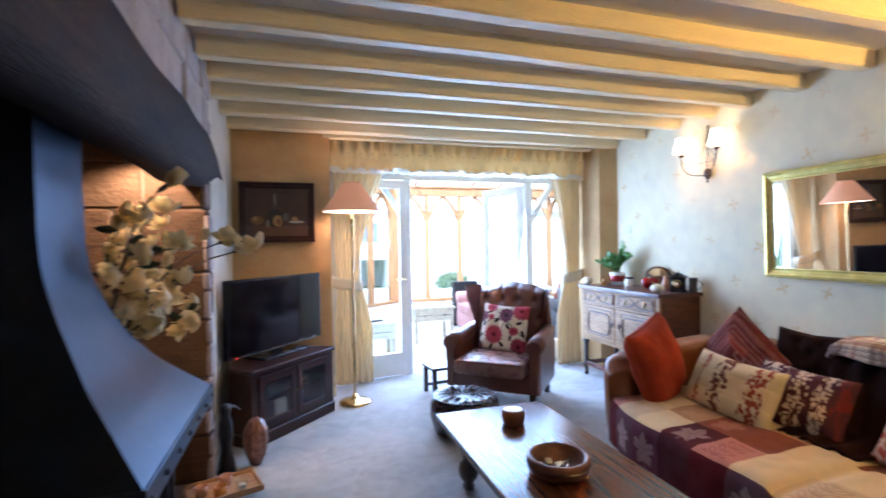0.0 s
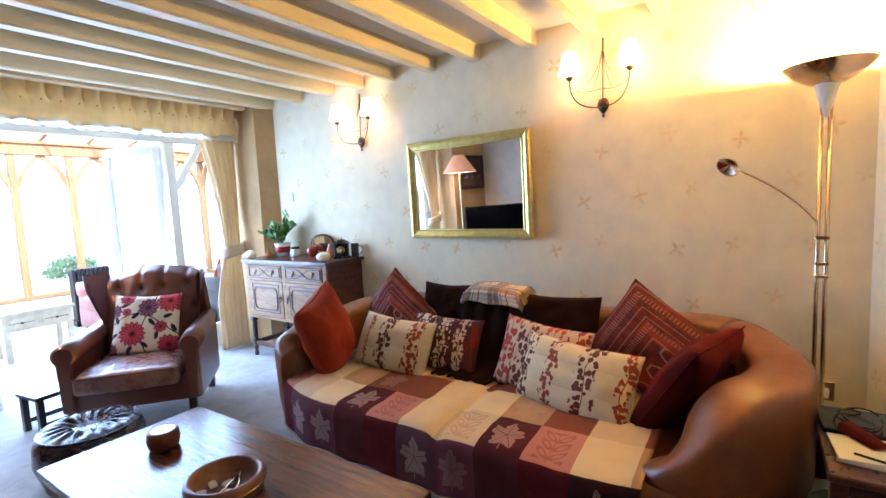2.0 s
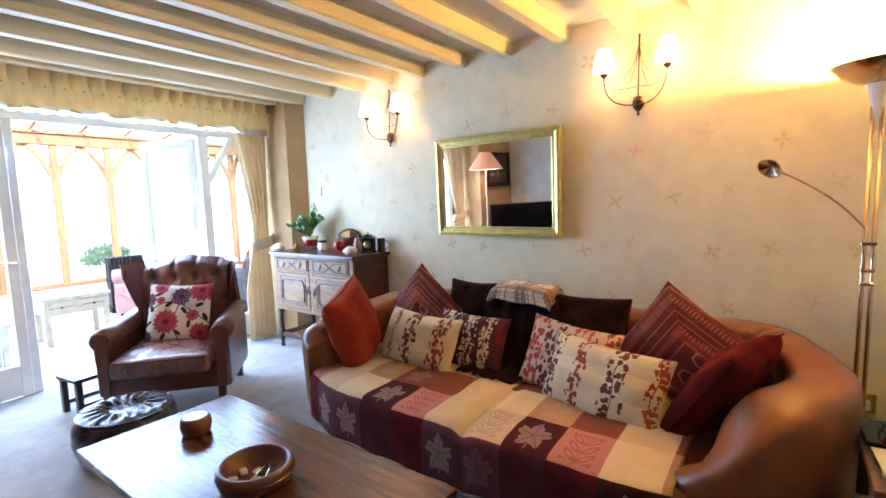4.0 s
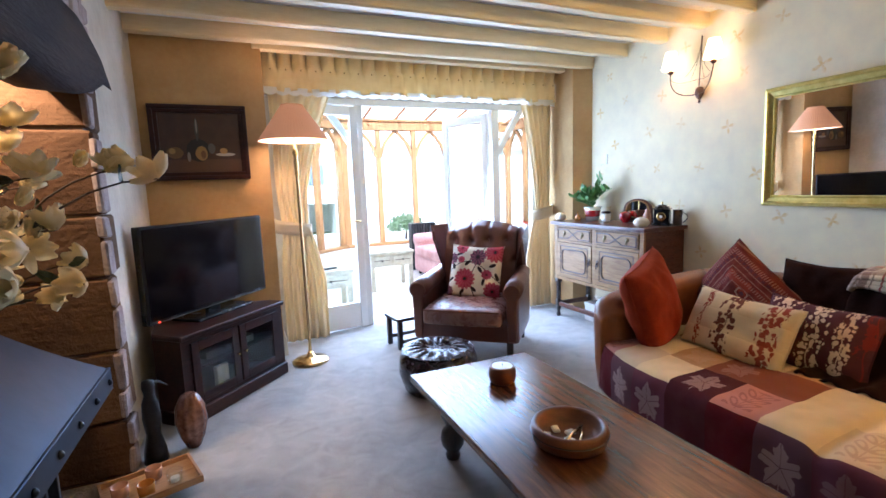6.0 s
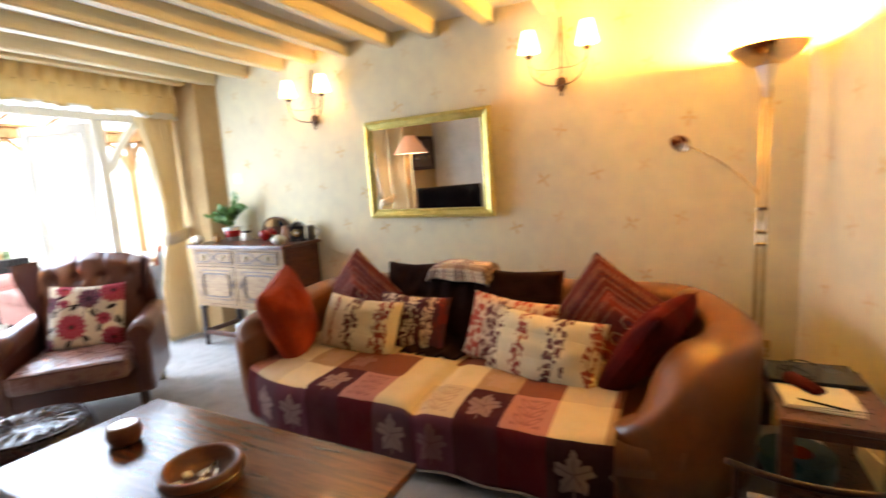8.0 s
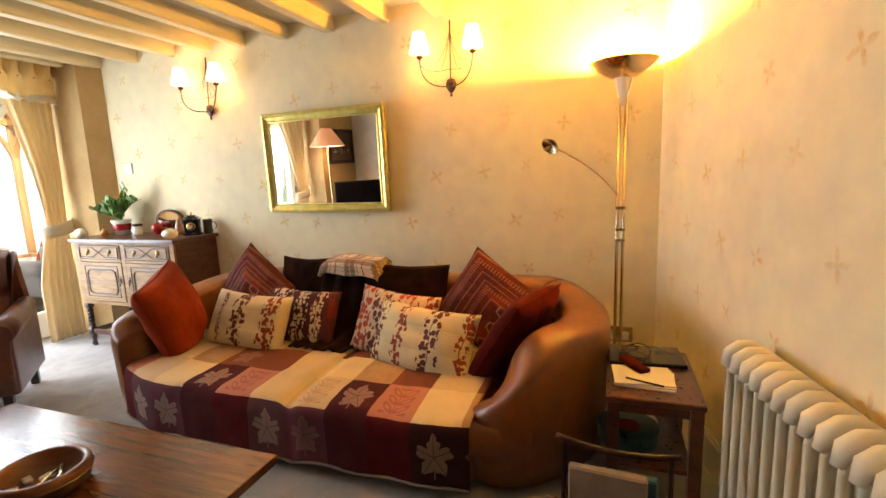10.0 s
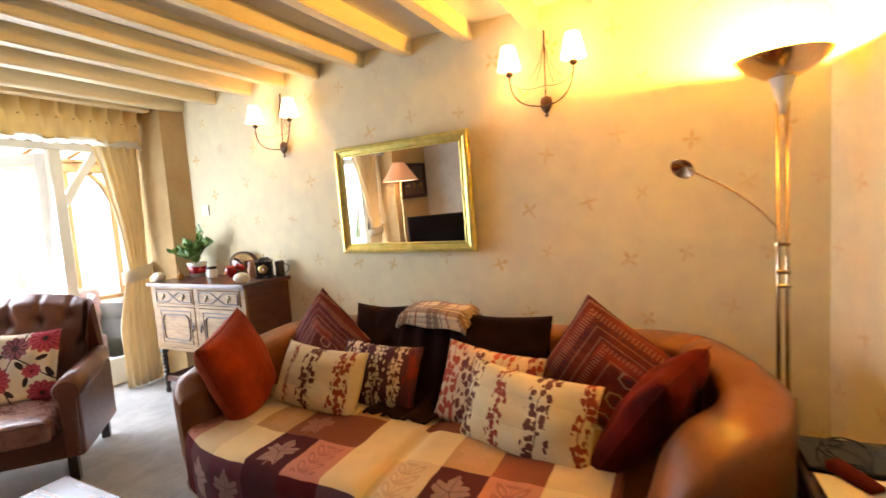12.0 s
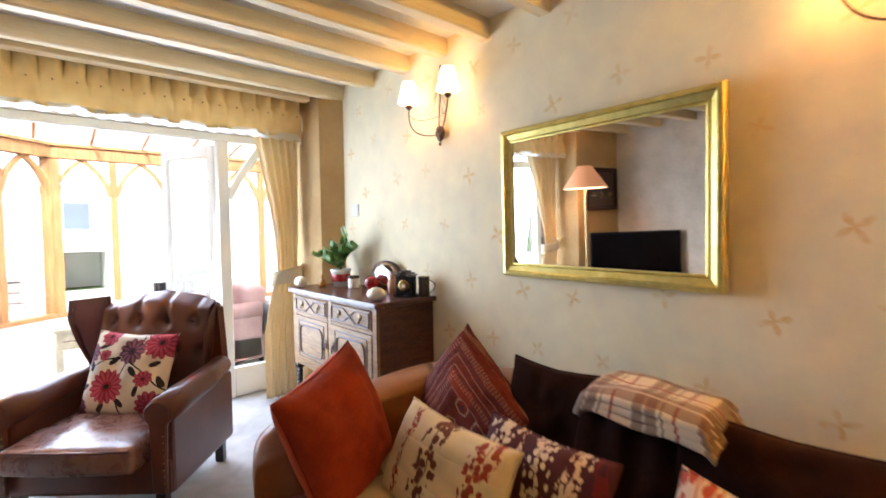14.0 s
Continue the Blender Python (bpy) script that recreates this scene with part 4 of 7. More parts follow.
for y in (-0.30, 0.28, 0.36):
    part("support_bar", box(-0.16, -0.125, y - 0.008, y + 0.008, 0.035, 0.79, 0.002), M_BLACK, hood, "black iron bar")

grate = thing("fire_grate", (-0.80, 1.75, 0.035), 0, "black iron fire basket standing on the stone hearth", "grate")
bm = bmesh.new()
for k in range(9):
    tube([(0.17, -0.32 + 0.08 * k, 0.08), (0.19, -0.32 + 0.08 * k, 0.30)], 0.008, 6, bm)
for z in (0.08, 0.30):
    tube([(-0.2, -0.34, z), (0.18, -0.34, z), (0.19, 0.34, z), (-0.2, 0.34, z)], 0.010, 6, bm)
for x in (-0.18, 0.17):
    for y in (-0.33, 0.33):
        tube([(x, y, 0), (x, y, 0.36)], 0.012, 6, bm)
part("basket_bars", bm, M_BLACK, grate)
part("grate_plate", box(-0.19, 0.17, -0.33, 0.33, 0.07, 0.085), M_BLACK, grate)

spot = thing("hearth_spotlight", (-0.70, 2.80, 1.90), 0, "small lit halogen spotlight hidden behind the old beam", "spotlight")
part("spot_body", lathe([(0.02, 0.09), (0.032, 0.07), (0.036, 0.0), (0.030, 0.0)], 16), M_BLACK, spot, smooth=True)
part("spot_lens", lathe([(0.0, 0.004), (0.029, 0.004), (0.029, 0.001), (0.0, 0.0)], 16), M_BULB, spot)
part("spot_bracket", tube([(0, 0, 0.08), (0, 0.10, 0.12), (0, 0.19, 0.12)], 0.006, 6), M_BLACK, spot)
sp = bpy.data.lights.new("hearth_spot", "SPOT")
sp.energy, sp.color, sp.spot_size, sp.spot_blend, sp.shadow_soft_size = 30, (1.0, 0.66, 0.36), radians(140), 0.6, 0.02
new("hearth_spot", sp).matrix_world = look((-0.70, 2.79, 1.885), (-0.74, 2.86, 0.9))

vase = thing("floor_vase", (-0.80, 2.50, 0.035), 0, "tall dark glazed floor vase on the hearth, holding flowering branches", "vase")
part("vase_body", lathe([(0.075, 0), (0.10, 0.1), (0.12, 0.35), (0.10, 0.6), (0.06, 0.72), (0.075, 0.78), (0.065, 0.78), (0.05, 0.70), (0.0, 0.5)], 24), M_BLACK, vase, smooth=True)

branches = thing("magnolia_branches", (-0.80, 2.50, 0.60), 0, "artificial branches with open cream magnolia blossoms, standing in a floor vase", "flowers")


def petal_bloom(opened, seed):
    bm = bmesh.new()
    r = random.Random(seed)
    for k in range(7):
        a = k * 0.9 + r.uniform(-0.2, 0.2)
        tilt = opened * r.uniform(0.7, 1.1) * (0.6 if k > 3 else 1.0)
        rot = Matrix.Rotation(a, 3, "Z") @ Matrix.Rotation(tilt, 3, "Y")
        n = 5
        grid = []
        for i in range(n + 1):
            t = i / n
            w = 0.024 * math.sin(math.pi * min(t * 0.85 + 0.12, 1)) ** 0.8
            grid.append([bm.verts.new(rot @ Vector((0.012 * math.sin(t * 2.4) - 0.010 * s * s, w * s, 0.075 * t))) for s in (-1, -0.4, 0.4, 1)])
        for g, h in zip(grid, grid[1:]):
            for j in range(3):
                bm.faces.new((g[j], g[j + 1], h[j + 1], h[j]))
    return bm


blooms = []
for k, op in enumerate((1.1, 0.75, 0.30)):
    blooms.append(part("blossom", petal_bloom(op, k), M_PETAL, branches, "cream magnolia blossom", True))
leaf_bm = bmesh.new()
pts = [(0.0, 0.0), (0.014, 0.02), (0.018, 0.045), (0.010, 0.07), (0.0, 0.085)]
l_, c_, r_ = ([leaf_bm.verts.new((-x, 0.004, z)) for x, z in pts], [leaf_bm.verts.new((0, -0.003, z)) for x, z in pts], [leaf_bm.verts.new((x, 0.004, z)) for x, z in pts])
for a, b in ((l_, c_), (c_, r_)):
    for i in range(4):
        leaf_bm.faces.new((a[i], b[i], b[i + 1], a[i + 1]))
leaf0 = part("leaf", leaf_bm, M_LEAFD, branches, "dark green leaf")
ends = [(-0.10, 2.23, 1.345), (-0.20, 2.42, 1.385), (-0.40, 2.10, 1.60), (-0.42, 2.30, 1.36), (-0.40, 2.35, 1.20), (-0.36, 2.40, 1.02), (-0.40, 2.62, 1.06), (-0.45, 2.15, 1.05), (-0.60, 2.75, 1.55),
        (-0.42, 2.20, 1.16), (-0.55, 2.62, 1.34), (-0.62, 2.30, 1.45), (-0.50, 2.70, 1.22), (-0.72, 2.70, 1.40), (-0.50, 2.45, 1.52), (-0.66, 2.82, 1.10), (-0.46, 2.00, 1.30)]
rnd = random.Random(11)
first_used = [False, False, False]
leaf_used = False
for i, e in enumerate(ends):
    tip = Vector(e) - Vector((-0.80, 2.50, 0.60))
    mid = Vector((tip.x * 0.35, tip.y * 0.30, tip.z * 0.85 + 0.12))
    pts = arc((rnd.uniform(-0.02, 0.02), rnd.uniform(-0.02, 0.02), 0), mid, tip, 9)
    part("branch", tube(pts, [0.007 - 0.0005 * k for k in range(10)], 5), M_TWIG, branches)
    spots = [(tip, 1.15)] + [(pts[k] + Vector((rnd.uniform(-0.07, 0.07), rnd.uniform(-0.07, 0.07), rnd.uniform(-0.05, 0.06))), rnd.uniform(0.8, 1.15)) for k in (4, 5, 6, 7, 8) if rnd.random() < 0.62]
    for p, s in spots:
        kind = rnd.randrange(3)
        m = Matrix.Translation(p) @ Euler((rnd.uniform(-1.4, 1.4), rnd.uniform(-0.3, 1.8), rnd.uniform(0, 6))).to_matrix().to_4x4() @ Matrix.Diagonal((s, s, s, 1))
        if not first_used[kind]:
            blooms[kind].matrix_basis, first_used[kind] = m, True
        else:
            b = new("blossom", blooms[kind].data)
            b.parent, b.matrix_basis = branches, m
            tagged(b, "cream magnolia blossom")
    for k in (5, 8):
        m = Matrix.Translation(pts[k]) @ Euler((rnd.uniform(-1.5, 1.5), rnd.uniform(-1.5, 1.5), rnd.uniform(0, 6))).to_matrix().to_4x4()
        if not leaf_used:
            leaf0.matrix_basis, leaf_used = m, True
        else:
            b = new("leaf", leaf0.data)
            b.parent, b.matrix_basis = branches, m

tray = thing("wooden_tray", (-0.36, 2.83, 0.037), 18, "shallow light wood tray of glass tea-light holders on the hearth edge", "tray")
bm = box(-0.15, 0.20, -0.12, 0.12, 0, 0.008)
for a in ((-0.155, 0.205, -0.125, -0.115), (-0.155, 0.205, 0.115, 0.125), (-0.155, -0.145, -0.115, 0.115), (0.195, 0.205, -0.115, 0.115)):
    add_box(bm, *a, 0, 0.03)
part("tray_body", bm, M_WICKER, tray)
for k, (x, y, m) in enumerate(((-0.08, -0.04, M_COPPER), (0.02, -0.07, M_AMBER), (0.12, -0.02, M_GLASS), (0.03, 0.05, M_COPPER))):
    h = thing("tealight_holder", (-0.36 + x, 2.83 + y, 0.046), 0, ("copper-coloured", "amber", "clear", "copper-coloured")[k] + " glass tea-light holder standing in the wooden tray", "candle holder", "tea-light holders on the tray")
    part("holder_glass", lathe([(0.022, 0), (0.030, 0.005), (0.034, 0.055), (0.031, 0.055), (0.027, 0.01), (0.0, 0.008)], 16), m, h, smooth=True)
    part("tealight", lathe([(0.0, 0.025), (0.018, 0.025), (0.019, 0.009), (0.0, 0.009)], 14), M_CERAM, h)

comp = thing("carved_bird", (-0.36, 3.14, 0.0), 30, "dark carved wooden bird figure standing beside the stone hearth", "ornament")
bm = lathe([(0.0, 0), (0.055, 0.0), (0.05, 0.06), (0.032, 0.14), (0.042, 0.22), (0.036, 0.30), (0.022, 0.34), (0.030, 0.38), (0.026, 0.41), (0.0, 0.42)], 14)
tube([(0, 0, 0.395), (0.05, 0, 0.39), (0.085, 0, 0.36)], [0.014, 0.008, 0.003], 6, bm)
part("bird_body", bm, M_BLACK, comp, smooth=True)
pot = thing("shell_vase", (-0.20, 3.20, 0.0), 0, "ribbed brown and cream glass vase on the carpet beside the cabinet", "vase")
bm = lathe([(0.0, 0), (0.03, 0.0), (0.055, 0.06), (0.072, 0.14), (0.066, 0.22), (0.045, 0.27), (0.03, 0.29), (0.0, 0.28)], 40)
for v in bm.verts:
    rib = 1 + 0.06 * math.cos(math.atan2(v.co.y, v.co.x) * 10)
    v.co.x, v.co.y = v.co.x * rib, v.co.y * rib * 0.8
part("vase_body", bm, M_BROWNGL, pot, smooth=True)

# ---- television corner ----
cab = thing("tv_cabinet", (0.045, 3.72, 0.0), 46.5, "dark mahogany corner television cabinet with two glazed doors, on the carpet", "cabinet")
shape = [(-0.415, 0.0), (0.415, 0.0), (0.415, 0.10), (0.19, 0.52), (-0.12, 0.52), (-0.415, 0.20)]
grow = lambda k: [(x * (1 + k), y * (1 + k) - 0.25 * k - (0.012 if y == 0 else 0)) for x, y in shape]
part("plinth", outline(grow(0.02), 0, 0.085, 0.006), M_MAHOG, cab)
part("cabinet_top", outline(grow(0.03), 0.50, 0.53, 0.006), M_MAHOG, cab)
bm = outline([(-0.415, 0.36), (-0.415, 0.0), (-0.405, 0.0), (-0.405, 0.2), (-0.12, 0.51), (0.19, 0.51), (0.405, 0.1), (0.405, 0.0), (0.415, 0.0), (0.415, 0.10), (0.19, 0.52), (-0.12, 0.52), (-0.415, 0.21)][1:], 0.085, 0.50)
part("cabinet_body", bm, M_MAHOG, cab)
bm = box(-0.405, -0.36, 0.0, 0.02, 0.085, 0.50)
add_box(bm, 0.36, 0.405, 0.0, 0.02, 0.085, 0.50), add_box(bm, -0.36, 0.36, 0.0, 0.02, 0.085, 0.11), add_box(bm, -0.36, 0.36, 0.0, 0.02, 0.475, 0.50)
part("face_frame", bm, M_MAHOG, cab)
part("shelf", box(-0.40, 0.40, 0.03, 0.16, 0.29, 0.305), M_MAHOG, cab)
for s in (-1, 1):
    x0, x1 = sorted((s * 0.006, s * 0.355))
    bm = box(x0, x0 + 0.05, -0.012, 0.004, 0.112, 0.473, 0.002)
    add_box(bm, x1 - 0.05, x1, -0.012, 0.004, 0.112, 0.473, 0.002), add_box(bm, x0 + 0.05, x1 - 0.05, -0.012, 0.004, 0.112, 0.165, 0.002), add_box(bm, x0 + 0.05, x1 - 0.05, -0.012, 0.004, 0.42, 0.473, 0.002)
    d = part("cabinet_door", bm, M_MAHOG, cab)
    part("door_glass", box(x0 + 0.05, x1 - 0.05, -0.004, -0.001, 0.165, 0.42), M_GLASS, d)
    part("door_knob", lathe([(0.006, 0), (0.006, 0.012), (0.011, 0.018), (0.0, 0.024)], 10, at=(s * 0.03, 0, 0)), M_BRASS, d, "small brass knob", True).matrix_basis = Matrix.Translation((0, -0.012, 0.30)) @ Matrix.Rotation(radians(90), 4, "X")
stack = thing("disc_player", tuple(cab.matrix_basis @ Vector((0.05, 0.09, 0.305)))[:3], 46.5, "slim silver-grey disc player on the cabinet shelf behind glass", "player")
stack.location = cab.matrix_basis.translation + Vector((0, 0, 0))
stack.matrix_basis = pose(0.045, 3.72, 0, 0, 0, 46.5) @ Matrix.Translation((0.02, 0.08, 0.305))
part("player_body", box(-0.2, 0.2, 0, 0.07, 0, 0.045, 0.003), M_PEWTER, stack)
for i, (x, w) in enumerate(((-0.14, 0.09), (0.05, 0.05))):
    b = thing("game_case", (0, 0, 0), 0, "white boxed cassette case standing in the cabinet behind glass", "box", "cases in the cabinet")
    b.matrix_basis = pose(0.045, 3.72, 0, 0, 0, 46.5) @ Matrix.Translation((x, 0.05, 0.086))
    part("case_body", box(0, w, 0, 0.03, 0, 0.16 - 0.02 * i, 0.002), M_PAPER, b)

tv = new("television")
tv.matrix_basis = pose(-0.068, 3.925, 0.530, 0, 0, 49.5)
tagged(tv, "flat black television with a dark screen, off, on the corner cabinet", "television")
part("tv_casing", box(-0.50, 0.50, 0.0, 0.055, 0.045, 0.60, 0.006), M_TVBODY, tv)
part("tv_screen", box(-0.482, 0.482, -0.003, 0.0, 0.068, 0.585), M_SCREEN, tv, "glossy black screen")
bm = box(-0.46, 0.46, -0.002, 0.002, 0.05, 0.054)
part("tv_trim", bm, M_PEWTER, tv, "thin silver trim line")
part("tv_stand", box(-0.24, 0.24, -0.09, 0.13, 0.0, 0.016, 0.004), M_TVBODY, tv)
part("tv_neck", box(-0.05, 0.05, 0.02, 0.05, 0.016, 0.07), M_TVBODY, tv)
part("standby_light", box(-0.44, -0.432, -0.005, 0.0, 0.052, 0.058), M_LED, tv, "small red standby light")

pic = thing("framed_painting", (-0.09, N_Y - 0.022, 1.66), 0, "dark still-life oil painting in a dark wooden frame on the wall", "painting")
bm = bmesh.new()
for k, (a, b) in enumerate(((0.31, 0.26), (0.285, 0.235))):
    t, y0 = 0.030, -0.022 + 0.010 * k
    add_box(bm, -a, a, y0, 0.022, b - t, b, 0.004), add_box(bm, -a, a, y0, 0.022, -b, -b + t, 0.004)
    add_box(bm, -a, -a + t, y0 + 0.0005, 0.022, -b + t, b - t, 0.004), add_box(bm, a - t, a, y0 + 0.0005, 0.022, -b + t, b - t, 0.004)
part("picture_frame", bm, M_MAHOG, pic)
part("canvas", box(-0.256, 0.256, 0.0, 0.012, -0.206, 0.206), M_PAINTING, pic, "dark oil painting of a bottle, fruit and a dish")

lampf = thing("floor_lamp", (0.525, 4.16, 0.0), 0, "tall lit brass floor lamp with a peach shade, beside the curtain", "lamp")
part("lamp_base", lathe([(0.0, 0), (0.135, 0), (0.138, 0.012), (0.12, 0.024), (0.06, 0.034), (0.03, 0.05), (0.018, 0.08), (0.0, 0.08)], 32), M_BRASS, lampf, smooth=True)
part("lamp_pole", lathe([(0.012, 0.05), (0.013, 0.1), (0.010, 0.14), (0.0105, 1.40), (0.016, 1.42), (0.011, 1.44), (0.017, 1.50), (0.011, 1.53), (0.020, 1.57), (0.012, 1.60), (0.012, 1.70), (0.0, 1.70)], 14), M_BRASS, lampf, smooth=True)
bm = bmesh.new()
ringA, ringB = [], []
for i in range(120):
    a, w = 2 * math.pi * i / 120, (0.0025 if i % 2 else 0)
    ringA.append(bm.verts.new(((0.245 + w) * math.cos(a), (0.245 + w) * math.sin(a), 1.655)))
    ringB.append(bm.verts.new(((0.075 + w) * math.cos(a), (0.075 + w) * math.sin(a), 1.90)))
for i in range(120):
    bm.faces.new((ringA[i], ringA[(i + 1) % 120], ringB[(i + 1) % 120], ringB[i]))
part("lamp_shade", bm, M_SHADE_FLOOR, lampf, "peach pleated fabric shade, lit from inside")
part("shade_lining", lathe([(0.241, 1.656), (0.072, 1.899)], 40, caps=False), M_SHADE_IN, lampf, "pale lit lining")
for n_, z, r in (("shade_ring", 1.655, 0.246), ("shade_ring", 1.90, 0.077)):
    part(n_, tube([(r * math.cos(k * math.pi / 16), r * math.sin(k * math.pi / 16), z) for k in range(33)], 0.004, 6), M_SHADE_FLOOR, lampf)
part("lamp_bulb", lathe([(0.0, 1.70), (0.014, 1.71), (0.028, 1.75), (0.022, 1.785), (0.0, 1.795)], 14), M_BULB, lampf, smooth=True)
bulb("floor_lamp_bulb", (0.525, 4.16, 1.80), 5, (1.0, 0.52, 0.22), 0.03)

# ---- curtains and pelmet ----
PX0, PX1, PY = 0.37, 3.11, 4.60


def pelmet():
    ob = thing("pelmet", (PX0, PY, 2.06), 0, "cream pinch-pleated cloth pelmet with white fringe over the garden doors", "pelmet")
    L = PX1 - PX0
    n_pleat = 24

    def fn(u, v):
        x = u * L
        ph = x * n_pleat / L
        f = ph % 1.0
        top = v > 0.52
        k = (v - 0.52) / 0.48 if top else 0
        cup = math.sin(f * math.pi) ** 0.5
        if top:
            y = -0.052 - 0.050 * k * cup + 0.10 * (1 - cup) * min(1, k * 3)
        else:
            hang = v / 0.52
            y = -0.030 - 0.022 * cup * hang ** 2 - 0.014 * math.sin(ph * 2 * math.pi + 1.2) * (1 - hang) * 0.8 - 0.012 * math.sin(x * 11 + 1)
        return Vector((x, y + 0.010 * noise.noise(Vector((x * 5, v * 3, 0))), 0.02 + v * 0.30 + 0.008 * math.sin(x * 30) * (1 - v)))
    part("pelmet_cloth", sheet(fn, 24 * 14, 14, 0.004), M_PELMET, ob, smooth=True)

    def fr_(u, v):
        x = u * L
        return Vector((x, -0.034 - 0.010 * math.sin(x * 19 + 2) - 0.014 * math.sin(x * 11 + 1), 0.046 - v * (0.046 + 0.016 * abs(math.sin(x * 34)))))
    part("pelmet_fringe", sheet(fr_, 400, 2, 0.003), M_FRINGE, ob, "white scalloped fringe")
    for i in range(n_pleat):
        x = (i + 0.5) * L / n_pleat
        part("pleat_button", box(x - 0.004, x + 0.004, -0.084, -0.074, 0.166, 0.176, 0.002), M_SIDEB, ob, "small brown covered button")
    part("pelmet_board", box(0, L, 0.02, 0.20, 0.305, 0.32), M_WHITE, ob)
    return ob


pelmet()


def curtain(x0, x1, tie_x, side, label, w_tie=0.17, w_bot=0.30):
    """A full-length curtain drawn back to tie_x at the tie-band; side: +1 for the left one, whose free edge is on its right."""
    ob = thing("curtain", (0, 4.69 if side > 0 else 4.63, 0.0), 0, label, "curtain", "curtains at the garden doors")
    zt, H = 0.98, 2.09
    w_top = x1 - x0
    wall = x0 if side > 0 else x1

    def fn(u, v):
        z = 0.012 + v * (H - 0.012)
        if z > zt:
            k = (z - zt) / (H - zt)
            w = w_tie + (w_top - w_tie) * (k ** 1.5)
        else:
            k = (zt - z) / zt
            w = w_tie + (w_bot - w_tie) * min(1, k * 2.2) ** 0.7
        off = u * w
        base = wall + side * (0.02 + 0.03 * math.exp(-((z - zt) / 0.25) ** 2)) + side * off
        folds = math.sin(u * 2 * math.pi * 5.5 + 0.6 * math.sin(z * 2.1)) * (0.022 * (0.35 + 0.65 * min(1, abs(z - zt) * 2.2)))
        return Vector((base + 0.010 * noise.noise(Vector((u * 6, z * 1.5, side))), folds - 0.03 * math.exp(-((z - zt) / 0.2) ** 2), z))
    part("curtain_cloth", sheet(fn, 120, 44, 0.003), M_CURTAIN, ob, smooth=True)

    def band(u, v):
        a = (u - 0.5) * math.pi * 1.0
        cx = wall + side * (0.03 + w_tie / 2 + 0.01)
        return Vector((cx + side * (w_tie / 2 + 0.045) * math.sin(a), -0.075 * math.cos(a) + 0.01, zt - 0.05 + v * 0.11 + (0.07 * (0.5 - u)) * 1.0))
    part("tie_band", sheet(band, 24, 3, 0.006), M_TIEBACK, ob, "broad pale cloth tie-band", True)
    return ob


curtain(0.385, 0.88, 0.5, 1, "long cream curtain tied back with a broad band, behind the lamp", 0.21, 0.36)
curtain(2.765, 3.112, 3.0, -1, "long cream curtain tied back with a broad band, beside the sideboard")

# ---- wing chair ----
chair = thing("wing_armchair", (1.80, 3.87, 0.0), -41, "buttoned chestnut leather wing armchair with a worn seat, on the carpet", "armchair")
chair.scale = (1.06, 1.0, 1.02)
bm = box(-0.37, 0.37, -0.34, 0.30, 0.14, 0.30, 0.02, 2)
part("seat_base", bm, M_ARM, chair)


def puff(x0, x1, y0, y1, z0, z1, dome=0.03, n=12, r=0.03, seed=0):
    """A soft box cushion with a domed top."""
    bm = box(x0, x1, y0, y1, z0, z1, r, 3)
    bmesh.ops.subdivide_edges(bm, edges=[e for e in bm.edges if e.calc_length() > 0.15], cuts=n, use_grid_fill=True)
    cx, cy, cz = (x0 + x1) / 2, (y0 + y1) / 2, (z0 + z1) / 2
    for v in bm.verts:
        u, w = (v.co.x - cx) / (x1 - x0) * 2, (v.co.y - cy) / (y1 - y0) * 2
        k = max(0, (1 - u * u)) * max(0, (1 - w * w))
        if v.co.z > cz:
            v.co.z += dome * k ** 0.5 + 0.012 * noise.noise(Vector((v.co.x * 9 + seed, v.co.y * 9, 0)))
        v.co.y -= 0.012 * (1 - u * u) * (w < -0.9)
    return bm


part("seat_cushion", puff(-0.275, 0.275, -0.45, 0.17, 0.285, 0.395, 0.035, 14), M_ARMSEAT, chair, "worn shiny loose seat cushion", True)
part("cushion_piping", tube([(-0.265, -0.462, 0.395), (-0.1, -0.472, 0.396), (0.1, -0.472, 0.396), (0.265, -0.462, 0.395)], 0.006, 6), M_ARM, chair)


def backrest(u, v):
    """u across, v up: buttoned and humped."""
    x = (u - 0.5) * 0.56
    top = 0.92 + 0.055 * math.cos((u - 0.5) * math.pi) ** 1.5
    z = 0.38 + v * (top - 0.38)
    deep = 0.0
    for bx in (-0.21, -0.07, 0.07, 0.21):
        for bz in (0.82, 0.66):
            o = 0.0 if bz > 0.7 else 0.07
            deep += 0.040 * math.exp(-(((x - bx - o) / 0.030) ** 2 + ((z - bz) / 0.034) ** 2))
        deep += 0.024 * math.exp(-((x - bx) / 0.016) ** 2) * max(0, min(1, (z - 0.80) * 9))
    y = 0.16 + 0.12 * v - 0.05 * math.sin(math.pi * v) ** 0.7 - 0.035 * math.cos((u - 0.5) * math.pi) + deep
    if v > 0.93:
        y += (v - 0.93) * 0.9
    return Vector((x, y, z))


